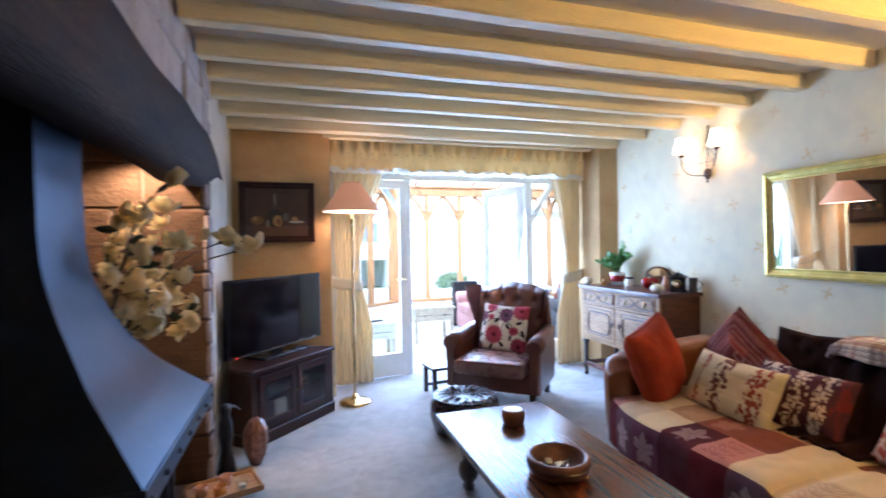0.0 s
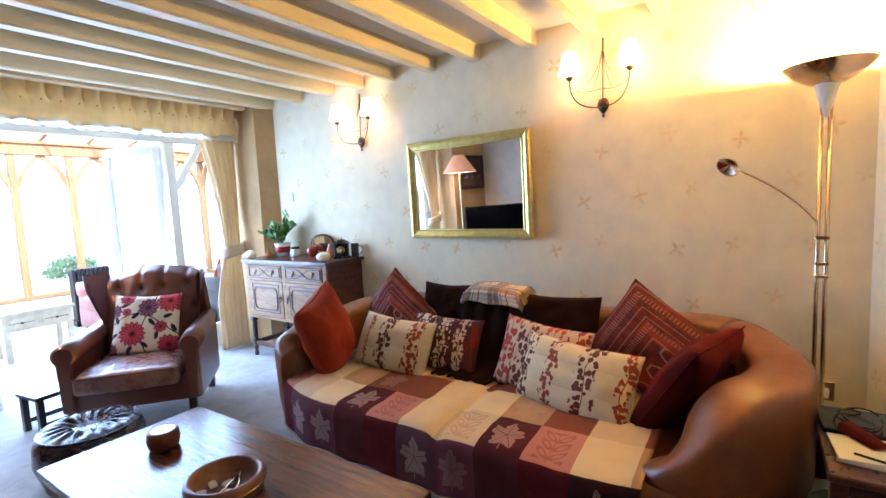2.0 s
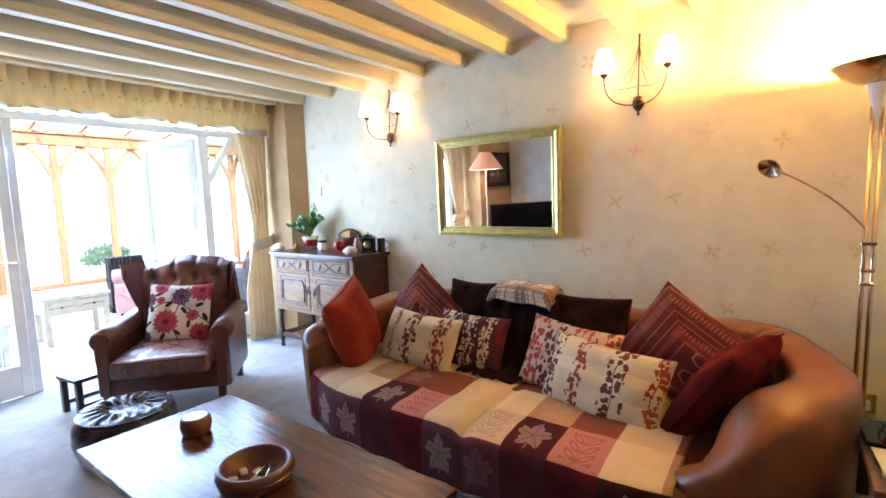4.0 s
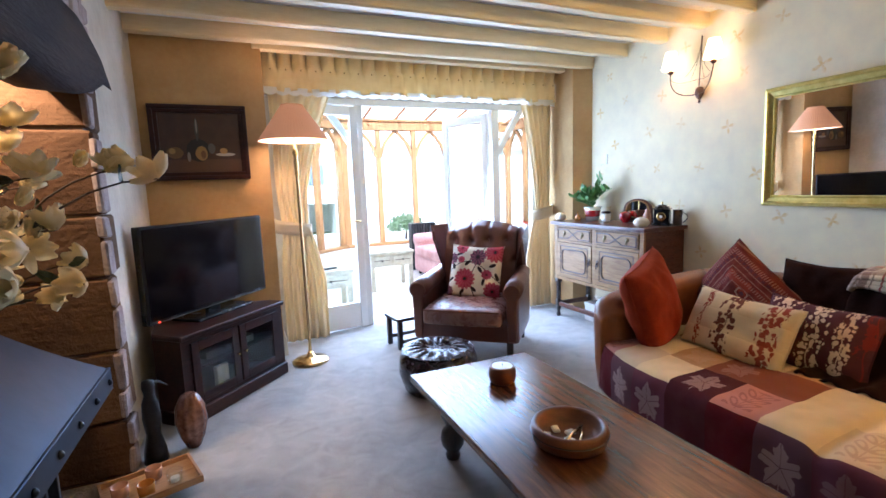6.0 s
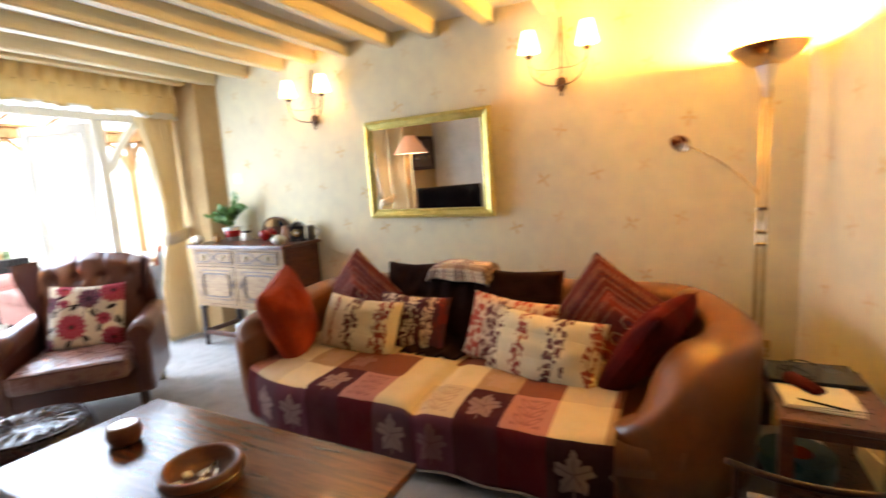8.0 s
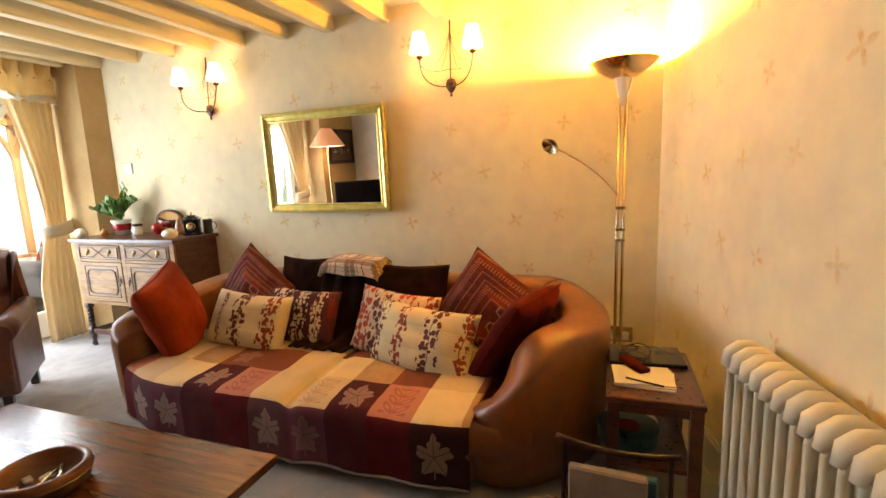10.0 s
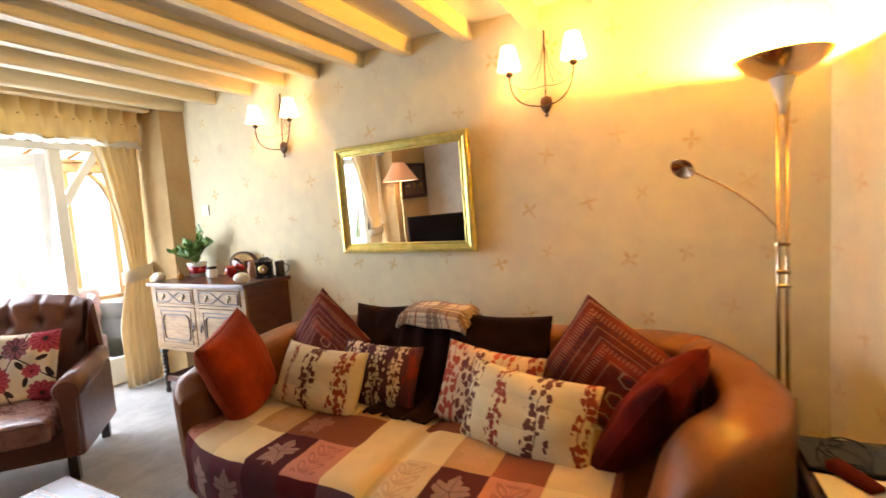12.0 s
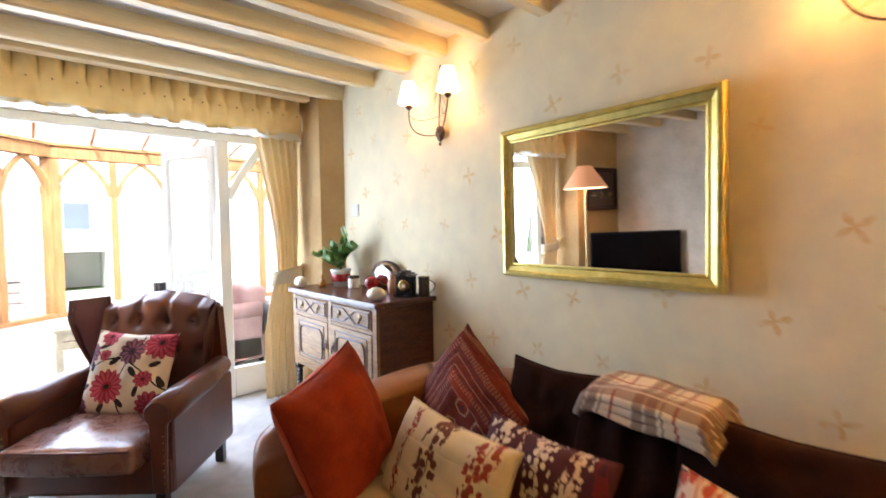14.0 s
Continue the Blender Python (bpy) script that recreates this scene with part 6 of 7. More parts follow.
# ---- sideboard ----
sb = thing("oak_sideboard", (3.065, 3.72, 0.0), 0, "old oak sideboard with two drawers, two doors and barley-twist legs", "sideboard")
XF, XB, YA, YB, ZB, ZT = -0.195, 0.222, -0.545, 0.545, 0.375, 0.895
part("top_board", box(-0.222, 0.229, -0.572, 0.572, ZT, 0.925, 0.006, 2), M_SIDED, sb, "polished red-brown top")
bm = box(XF + 0.02, XB, YA, YA + 0.02, ZB, ZT)
add_box(bm, XF + 0.02, XB, YB - 0.02, YB, ZB, ZT), add_box(bm, XB - 0.012, XB, YA + 0.02, YB - 0.02, ZB, ZT), add_box(bm, XF + 0.02, XB - 0.012, YA + 0.02, YB - 0.02, ZB, ZB + 0.02)
part("carcass", bm, M_SIDED, sb, "red-brown oak side panels")
bm = bmesh.new()
for a, b in ((YA, YA + 0.045), (-0.022, 0.022), (YB - 0.045, YB)):
    add_box(bm, XF, XF + 0.02, a, b, ZB, ZT, 0.002)
for a, b in ((YA + 0.045, -0.022), (0.022, YB - 0.045)):
    for z0, z1 in ((ZT - 0.022, ZT), (0.735, 0.757), (ZB, ZB + 0.03)):
        add_box(bm, XF, XF + 0.0199, a, b, z0, z1, 0.002)
part("front_frame", bm, M_SIDEB, sb, "paler limed oak front")
for s, (a, b) in enumerate(((YA + 0.048, -0.025), (0.025, YB - 0.048))):
    d = part("drawer", box(XF - 0.006, XF + 0.016, a, b, 0.760, 0.870, 0.003), M_SIDEB, sb)
    cy, hw = (a + b) / 2, (b - a) / 2
    bm = bmesh.new()
    X_ = XF - 0.009
    for pl in ([(a + 0.02, 0.775), (cy - 0.07, 0.775), (cy + 0.0, 0.815), (cy - 0.07, 0.855), (a + 0.02, 0.855), (a + 0.02, 0.775)],
               [(b - 0.02, 0.775), (cy + 0.07, 0.775), (cy + 0.0, 0.815), (cy + 0.07, 0.855), (b - 0.02, 0.855), (b - 0.02, 0.775)]):
        for p, q in zip(pl, pl[1:]):
            tube([(X_, p[0], p[1]), (X_, q[0], q[1])], 0.0042, 5, bm)
    part("drawer_moulding", bm, M_INLAY, d, "dark lozenge moulding")
    for k in (-1, 1):
        yy = cy + k * hw * 0.52
        bm = lathe([(0.0, 0.0), (0.018, 0.0), (0.020, 0.003), (0.0, 0.006)], 12)
        bmesh.ops.transform(bm, matrix=Matrix.Translation((XF - 0.006, yy, 0.822)) @ Matrix.Rotation(radians(-90), 4, "Y"), verts=bm.verts)
        tube([(XF - 0.014, yy, 0.822), (XF - 0.018, yy, 0.808), (XF - 0.017, yy, 0.790)], [0.003, 0.005, 0.007], 7, bm)
        part("drop_handle", bm, M_DULLBRASS, d, "dull brass drop handle", True)
    dr = part("cabinet_door", box(XF - 0.004, XF + 0.016, a, b, ZB + 0.033, 0.732, 0.003), M_SIDEB, sb)
    pa, pb, pz0, pz1, rr = a + 0.075, b - 0.075, ZB + 0.095, 0.672, 0.045
    loop = []
    for cx_, cz_, a0 in ((pb - rr, pz1 - rr, 0), (pa + rr, pz1 - rr, 90), (pa + rr, pz0 + rr, 180), (pb - rr, pz0 + rr, 270)):
        loop += [(XF - 0.006, cx_ + rr * math.cos(radians(a0 + t)), cz_ + rr * math.sin(radians(a0 + t))) for t in (0, 22, 45, 68, 90)]
    part("panel_moulding", tube(loop + loop[:2], 0.006, 6), M_INLAY, dr, "dark rounded panel moulding")
    bm = bmesh.new()
    q = [(a + 0.05, ZB + 0.07), (b - 0.05, ZB + 0.07), (b - 0.05, 0.70), (a + 0.05, 0.70), (a + 0.05, ZB + 0.07)]
    for p, r_2 in zip(q, q[1:]):
        tube([(XF - 0.004, *p), (XF - 0.004, *r_2)], 0.004, 5, bm)
    part("panel_edge", bm, M_INLAY, dr)
    yy = b - 0.025 if s == 0 else a + 0.025
    bm = box(XF - 0.008, XF - 0.004, yy - 0.008, yy + 0.008, 0.56, 0.62, 0.002)
    tube([(XF - 0.010, yy, 0.60), (XF - 0.020, yy, 0.575), (XF - 0.016, yy, 0.55)], [0.003, 0.005, 0.006], 7, bm)
    part("drop_handle", bm, M_INLAY, dr, "dark drop handle", True)
for x in (XF + 0.025, XB - 0.03):
    for y in (YA + 0.028, YB - 0.028):
        bm = bmesh.new()
        for ph in (0, math.pi):
            pts = [(x + 0.012 * math.cos(ph + t * 0.55), y + 0.012 * math.sin(ph + t * 0.55), 0.155 + t * 0.0055) for t in range(34)]
            tube(pts, 0.013, 7, bm)
        add_box(bm, x - 0.025, x + 0.025, y - 0.025, y + 0.025, 0.335, ZB, 0.003), add_box(bm, x - 0.024, x + 0.024, y - 0.024, y + 0.024, 0.095, 0.160, 0.003)
        lathe([(0.016, 0.0), (0.022, 0.02), (0.014, 0.05), (0.022, 0.08), (0.020, 0.096)], 12, bm, (x, y, 0))
        part("twist_leg", bm, M_DARKWOOD, sb, "dark barley-twist leg", True)
bm = box(XF + 0.01, XF + 0.04, YA + 0.05, YB - 0.05, 0.105, 0.145, 0.003)
for y in (YA + 0.028, YB - 0.028):
    add_box(bm, XF + 0.05, XB - 0.05, y - 0.014, y + 0.014, 0.105, 0.145, 0.003)
part("stretcher", bm, M_SIDED, sb)
for y, h in ((3.55, 0.20), (3.88, 0.14)):
    b = thing("storage_box", (3.12, y, 0.0), 0, "white cardboard box stored on the carpet under the sideboard", "box", "boxes under the sideboard")
    part("box_body", box(-0.10, 0.13, -0.13, 0.13, 0, h, 0.004), M_PAPER, b)
    part("box_lid", box(-0.105, 0.135, -0.135, 0.135, h + 0.001, h + 0.03, 0.004), M_PAPER, b)

TZ = 0.925
plant = thing("potted_plant", (3.15, 4.06, TZ), 0, "leafy green houseplant in a white and red pot, on the sideboard", "plant")
plant.scale = (1.15, 1.25, 1.05)
part("pot", lathe([(0.0, 0), (0.048, 0), (0.062, 0.10), (0.068, 0.12), (0.064, 0.12), (0.058, 0.10), (0.0, 0.10)], 24), M_CERAM, plant, smooth=True)
part("pot_band", lathe([(0.0535, 0.035), (0.0565, 0.040), (0.062, 0.085), (0.060, 0.090)], 24, caps=False), M_REDGL, plant, "red painted band", True)
part("soil", lathe([(0.060, 0.101), (0.0, 0.106)], 16), M_TWIG, plant)
leafm = bmesh.new()
for sgn in (-1, 1):
    prev = None
    for i in range(6):
        t = i / 5
        w = 0.020 * math.sin(math.pi * min(1, t * 0.9 + 0.08))
        a, b = leafm.verts.new((0, 0.02 * t * t, 0.055 * t)), leafm.verts.new((sgn * w, 0.006 + 0.02 * t * t, 0.055 * t))
        if prev:
            leafm.faces.new((prev[0], a, b, prev[1]))
        prev = (a, b)
leafg = part("leaf", leafm, M_LEAFG, plant, "", True)
rnd = random.Random(8)
used = False
stems = [((0.02, 0.13, 0.25), 8), ((-0.03, -0.13, 0.35), 7), ((-0.10, 0.09, 0.20), 12), ((0.04, -0.02, 0.24), 12), ((-0.11, -0.08, 0.17), 12), ((0.0, 0.14, 0.17), 10), ((0.02, -0.18, 0.28), 5), ((-0.04, 0.0, 0.23), 12)]
for end, cnt in stems:
    pts = arc((0, 0, 0.10), (end[0] * 0.2, end[1] * 0.2, end[2] * 0.8), end, 8)
    part("stem", tube(pts, 0.002, 5), M_LEAFG, plant)
    for k in range(cnt):
        p = pts[min(8, 3 + (k * 6) // cnt)]
        m = Matrix.Translation(p) @ Euler((rnd.uniform(0.2, 1.6), 0, rnd.uniform(0, 6.28)), "XYZ").to_matrix().to_4x4() @ Matrix.Diagonal((1.35, 1.35, 1.35, 1))
        if not used:
            leafg.matrix_basis, used = m, True
        else:
            b = new("leaf", leafg.data)
            b.parent, b.matrix_basis = plant, m


def ornament(name, loc, prof, material, label, cat, rz=0, n=24, squash=None):
    ob = thing(name, loc, rz, label, cat)
    bm = lathe(prof, n)
    if squash:
        for v in bm.verts:
            v.co.x *= squash[0]
            v.co.y *= squash[1]
    part(name + "_body", bm, material, ob, smooth=True)
    return ob


egg = [(0.0, 0), (0.028, 0.004), (0.046, 0.022), (0.050, 0.038), (0.040, 0.060), (0.020, 0.074), (0.0, 0.078)]
ornament("stone_egg", (2.93, 3.26, TZ), egg, M_EGG, "rounded cream stone ornament near the corner of the sideboard", "ornament", 20, 24, (0.95, 1.25))
ornament("stone_bird", (2.92, 4.235, TZ), egg, M_EGG, "pale rounded stone bird ornament at the curtain end of the sideboard", "ornament", 0, 24, (0.9, 1.2))
ornament("scent_bottle", (3.03, 4.12, TZ), [(0.0, 0), (0.024, 0), (0.028, 0.02), (0.022, 0.045), (0.007, 0.055), (0.007, 0.075), (0.011, 0.08), (0.0, 0.088)], M_AMBER, "small amber glass bottle on the sideboard", "bottle", 0, 16)
jar = ornament("candle_jar", (3.15, 3.88, TZ), [(0.0, 0), (0.038, 0), (0.040, 0.01), (0.040, 0.068), (0.035, 0.072), (0.0, 0.070)], M_CERAM, "white candle jar with a dark lid, on the sideboard", "jar")
part("jar_lid", lathe([(0.040, 0.070), (0.042, 0.073), (0.040, 0.088), (0.0, 0.090)], 24), M_MAHOG, jar, "dark wooden lid", True)
ornament("red_globe", (3.16, 3.66, TZ), [(0.0, 0), (0.022, 0.0), (0.020, 0.008), (0.040, 0.022), (0.050, 0.050), (0.044, 0.080), (0.026, 0.096), (0.020, 0.092), (0.0, 0.080)], M_REDGL, "round glossy red glass vase on the sideboard", "vase")
ornament("copper_bottle", (3.16, 3.42, TZ), [(0.0, 0), (0.030, 0), (0.034, 0.03), (0.030, 0.08), (0.018, 0.10), (0.022, 0.115), (0.010, 0.125), (0.0, 0.13)], M_COPPER, "small copper-coloured glass jar on the sideboard", "jar")
mug = ornament("pewter_tankard", (3.235, 3.195, TZ), [(0.0, 0), (0.036, 0), (0.033, 0.06), (0.036, 0.115), (0.040, 0.12), (0.034, 0.12), (0.030, 0.01), (0.0, 0.008)], M_PEWTER, "dull grey pewter tankard at the end of the sideboard", "tankard")
part("tankard_handle", tube(arc((0.02, -0.028, 0.10), (0.06, -0.085, 0.07), (0.02, -0.030, 0.02), 8), 0.004, 6), M_PEWTER, mug)

swing = thing("toilet_mirror", (3.235, 3.60, TZ), -74, "small oval mirror in an arched wooden stand, on the sideboard", "mirror")
outer = [(0.115 * math.cos(radians(a)), 0.095 + 0.085 * math.sin(radians(a))) for a in range(-10, 191, 12)]
bm = bmesh.new()
inner = [(0.090 * math.cos(radians(a)), 0.100 + 0.066 * math.sin(radians(a))) for a in range(0, 360, 12)]
part("stand_frame", outline([(-0.125, 0.0), (0.125, 0.0)] + outer, 0.0, 0.018, 0.003, axis="y"), M_SIDED, swing)
part("oval_glass", outline(inner, -0.005, 0.001, axis="y"), M_MIRROR, swing, "oval mirror glass")
part("oval_rim", tube([(x, -0.006, z) for x, z in inner + inner[:2]], 0.005, 6), M_SIDEB, swing, smooth=True)

swing.scale = (1.12, 1.0, 1.12)

clock = thing("carriage_clock", (3.15, 3.265, TZ), -62, "small black and brass bracket clock on the sideboard", "clock")
part("clock_case", box(-0.055, 0.055, -0.035, 0.035, 0.015, 0.125, 0.004), M_TVBODY, clock)
part("clock_foot", box(-0.065, 0.065, -0.045, 0.045, 0.0, 0.015, 0.004), M_TVBODY, clock)
bm = bmesh.new()
for k, (w, z) in enumerate(((0.062, 0.125), (0.048, 0.137), (0.030, 0.149))):
    add_box(bm, -w, w, -w * 0.65, w * 0.65, z, z + 0.012, 0.003)
part("clock_crest", bm, M_PEWTER, clock)
part("clock_finial", lathe([(0.006, 0.161), (0.004, 0.170), (0.008, 0.178), (0.0, 0.190)], 10), M_BRASS, clock, smooth=True)
bm = lathe([(0.034, 0.0), (0.036, 0.003), (0.030, 0.005), (0.0, 0.004)], 24)
part("clock_dial", bm, M_BRASS, clock, "round brass dial", True).matrix_basis = Matrix.Translation((0, -0.035, 0.07)) @ Matrix.Rotation(radians(90), 4, "X")
part("clock_hands", box(-0.0012, 0.0012, -0.0415, -0.0405, 0.07, 0.092), M_TVBODY, clock)
part("dial_boss", lathe([(0.012, 0.005), (0.0, 0.0075)], 16), M_CERAM, clock).matrix_basis = Matrix.Translation((0, -0.035, 0.07)) @ Matrix.Rotation(radians(90), 4, "X")

# ---- lamp, side table and radiator at the far end ----
up = thing("uplighter_floor_lamp", (3.02, 0.03, 0.0), 0, "tall twin-pole brushed metal uplighter lamp, lit, with a reading arm", "lamp")
part("lamp_base", lathe([(0.0, 0), (0.13, 0), (0.13, 0.018), (0.02, 0.028), (0.0, 0.028)], 32), M_CHROME, up, smooth=False)
for s in (-1, 1):
    part("pole", tube([(0, s * 0.016, 0.02), (0, s * 0.016, 1.72)], 0.009, 10), M_CHROME, up, smooth=True)
for z in (0.94, 1.00, 1.12):
    part("pole_clamp", box(-0.013, 0.013, -0.028, 0.028, z - 0.008, z + 0.008, 0.003), M_CHROME, up)
part("neck", lathe([(0.012, 1.66), (0.020, 1.70), (0.045, 1.80), (0.05, 1.805), (0.0, 1.80)], 20), M_CERAM, up, "frosted glass cone under the dish", True)
part("uplighter_dish", lathe([(0.03, 1.800), (0.07, 1.808), (0.13, 1.845), (0.170, 1.885), (0.172, 1.888), (0.166, 1.886), (0.126, 1.852), (0.06, 1.822), (0.0, 1.818)], 40), M_CHROME, up, "shallow polished metal dish", True)
part("dish_bulb", lathe([(0.0, 1.830), (0.020, 1.834), (0.020, 1.842), (0.0, 1.846)], 12), M_BULB, up)
part("reading_arm", tube(arc((-0.01, 0.02, 1.19), (-0.03, 0.12, 1.34), (-0.10, 0.34, 1.455), 14), 0.005, 8), M_CHROME, up, smooth=True)
hd = part("reading_head", lathe([(0.0, 0.045), (0.018, 0.043), (0.030, 0.030), (0.050, 0.004), (0.052, 0.0), (0.047, 0.003), (0.0, 0.022)], 24), M_CHROME, up, "small round reading lamp head", True)
hd.matrix_basis = Matrix.Translation((-0.10, 0.37, 1.465)) @ Euler((radians(25), radians(50), 0)).to_matrix().to_4x4()
bulb("uplighter_bulb", (3.02, 0.03, 1.865), 106, (1.0, 0.55, 0.085), 0.03)

side = thing("side_table", (2.25, -0.10, 0.0), 0, "square red-brown wooden side table with a lower shelf beside the sofa", "table")
part("tabletop", box(-0.25, 0.27, -0.15, 0.19, 0.475, 0.50, 0.004), M_SIDED, side)
part("shelf", box(-0.22, 0.24, -0.12, 0.16, 0.20, 0.22, 0.003), M_SIDED, side)
bm = box(-0.22, 0.24, -0.125, -0.105, 0.43, 0.475)
add_box(bm, -0.22, 0.24, 0.145, 0.165, 0.43, 0.475), add_box(bm, -0.225, -0.205, -0.105, 0.145, 0.43, 0.475), add_box(bm, 0.225, 0.245, -0.105, 0.145, 0.43, 0.475)
part("apron", bm, M_SIDED, side)
for x in (-0.222, 0.242):
    for y in (-0.122, 0.162):
        part("leg", box(x - 0.022, x + 0.022, y - 0.022, y + 0.022, 0, 0.475, 0.003), M_SIDED, side)
tab = thing("laptop", (2.42, -0.085, 0.50), 4, "closed black laptop lying on the side table", "laptop")
part("laptop_body", box(-0.11, 0.10, -0.14, 0.17, 0, 0.018, 0.004), M_TVBODY, tab)
cb = thing("power_cable", (2.40, -0.05, 0.518), 0, "thin black cable looped on top of the laptop", "cable")
part("cable", tube([(0.09 * math.cos(t * 0.5), 0.06 * math.sin(t * 0.5) + 0.01 * t / 6, 0.004 + 0.02 * abs(math.sin(t * 0.45))) for t in range(22)], 0.003, 6), M_TVBODY, cb, smooth=True)
for k in range(3):
    mg = thing("magazine", (2.175, -0.015 + 0.004 * k, 0.5002 + 0.006 * k), -4 + 4 * k, "white magazine in a small pile on the side table", "magazine", "pile of magazines")
    part("magazine_body", box(-0.085, 0.095, -0.15, 0.07, 0, 0.0055, 0.001), M_PAPER, mg)
gl = thing("red_glasses_case", (2.25, -0.02, 0.519), 35, "soft red spectacle case lying on the magazines", "case")
bm = puff(-0.07, 0.07, -0.026, 0.026, 0, 0.024, 0.010, 6, 0.010)
part("case_body", bm, M_RED, gl, smooth=True)
pen = thing("pen", (2.10, -0.05, 0.5245), 70, "thin dark pen lying on the magazines", "pen")
part("pen_body", tube([(-0.07, 0, 0), (0.07, 0, 0)], 0.004, 8), M_TVBODY, pen)
tin = thing("round_tin", (2.20, 0.0, 0.22), 0, "round teal tin with a red badge, on the side table shelf", "tin")
part("tin_body", lathe([(0.0, 0), (0.115, 0), (0.12, 0.01), (0.12, 0.07), (0.0, 0.075)], 32), M_TEAL, tin, smooth=False)
part("tin_badge", lathe([(0.0, 0.079), (0.045, 0.078), (0.046, 0.0745)], 20), M_RUST, tin, "red printed badge").location = (-0.02, 0.0, 0)
pap = thing("folded_papers", (2.38, 0.0, 0.2205), 12, "folded pale papers on the side table shelf", "papers")
part("sheets", box(-0.06, 0.10, -0.12, 0.12, 0, 0.02, 0.003), M_PAPER, pap)

rack = thing("magazine_rack", (1.72, 0.06, 0.0), 86, "dark polished wooden magazine rack holding grey papers, on the carpet", "rack")
for s, zr in ((-1, 0.415), (1, 0.30)):
    pts = arc((-0.20, s * 0.09, zr), (0.0, s * 0.09, zr - 0.055), (0.20, s * 0.09, zr), 10)
    part("top_rail", tube(pts, [0.010] + [0.012] * 9 + [0.010], 8), M_MAHOG, rack, "curved glossy top rail", True)
    for x in (-0.17, 0.17):
        part("end_post", tube([(x, s * 0.09, zr - 0.015), (x, s * 0.05, 0.12), (x, s * 0.10, 0.0)], 0.010, 8), M_MAHOG, rack)
    part("side_panel", box(-0.16, 0.16, s * 0.07 - 0.005, s * 0.07 + 0.005, 0.10, 0.24, 0.003), M_MAHOG, rack)
part("rack_floor", box(-0.16, 0.16, -0.065, 0.065, 0.10, 0.112), M_MAHOG, rack)
for k, (m, lab, y) in enumerate(((M_GREYCLOTH, "grey-brown folded papers standing in the magazine rack", 0.02), (M_TEAL, "dark blue magazine standing in the magazine rack", -0.03))):
    p = thing("papers", (0, 0, 0), 0, lab, "papers", "papers in the rack")
    p.matrix_basis = pose(1.72, 0.06, 0, 0, 0, 86) @ Matrix.Translation((0.03 - 0.10 * k, y, 0.113))
    part("folded_paper", box(-0.13 + 0.07 * k, 0.11, -0.018, 0.018, 0, 0.275 - 0.03 * k, 0.006), m, p)

foot = thing("footstool", (1.38, 0.30, 0.0), 0, "low upholstered footstool covered in cream and rose leaf cloth", "footstool")
part("stool_base", box(-0.17, 0.17, -0.24, 0.24, 0.06, 0.22, 0.02, 2), M_GREYCLOTH, foot)


def stool_top(u, v):
    x, y = (u - 0.5) * 0.36, (v - 0.5) * 0.50
    e = max(abs(2 * u - 1), abs(2 * v - 1))
    return Vector((x, y, 0.30 + 0.05 * (1 - e ** 4) - 0.10 * max(0, e - 0.86) * 5))


part("stool_cushion", sheet(stool_top, 24, 30, 0.0, uv=lambda u, v: (v * 2 + 2, u * 1.2 + 2.1)), M_PATCH, foot, "patchwork leaf cloth cover", True)
for x in (-0.14, 0.14):
    for y in (-0.21, 0.21):
        part("foot", lathe([(0.02, 0), (0.024, 0.06), (0, 0.061)], 10, at=(x, y, 0)), M_DARKWOOD, foot)

sock = thing("wall_socket", (3.299, 0.02, 0.30), 0, "double brass wall socket with plugs, low on the patterned wall", "socket")
part("socket_plate", box(-0.010, 0, -0.085, 0.085, -0.05, 0.05, 0.003), M_BRASS, sock)
for y in (-0.04, 0.04):
    part("plug", box(-0.040, -0.010, y - 0.022, y + 0.022, -0.03, 0.02, 0.006), M_CERAM, sock, "white plug")


def radiator():
    ang = math.degrees(math.atan(S_SLOPE))
    ob = thing("column_radiator", (2.00, south_y(2.00) + 0.095, 0.0), ang, "cream enamelled multi-column radiator standing against the patterned wall", "radiator")
    w = 0.062
    H = 0.725
    bm = bmesh.new()
    for y in (-0.045, 0.0, 0.045):
        pts = [(0, y * 0.9, 0.10), (0, y, 0.16), (0, y, H - 0.08), (0, y * 0.85, H - 0.03)]
        tube(pts, [0.017, 0.015, 0.015, 0.018], 8, bm)
    head = tube([(0, -0.066, H - 0.060), (0, -0.050, H - 0.018), (0, -0.02, H), (0, 0.02, H), (0, 0.050, H - 0.018), (0, 0.066, H - 0.060)], [0.014, 0.026, 0.029, 0.029, 0.026, 0.014], 10, bm)
    tube([(0, -0.066, 0.15), (0, -0.045, 0.10), (0, 0.045, 0.10), (0, 0.066, 0.15)], [0.014, 0.027, 0.027, 0.014], 8, bm)
    first = part("radiator_section", bm, M_RAD, ob, smooth=True)
    for k in range(1, 22):
        b = new("radiator_section", first.data)
        b.parent, b.location = ob, (-k * w, 0, 0)
    for z in (0.12, H - 0.07):
        part("joining_pipe", tube([(0.02, 0, z), (-21 * w - 0.02, 0, z)], 0.014, 8), M_RAD, ob)
    for x in (-w, -20 * w):
        part("radiator_foot", box(x - 0.02, x + 0.02, -0.05, 0.05, 0, 0.10, 0.006), M_RAD, ob)
    return ob


radiator()

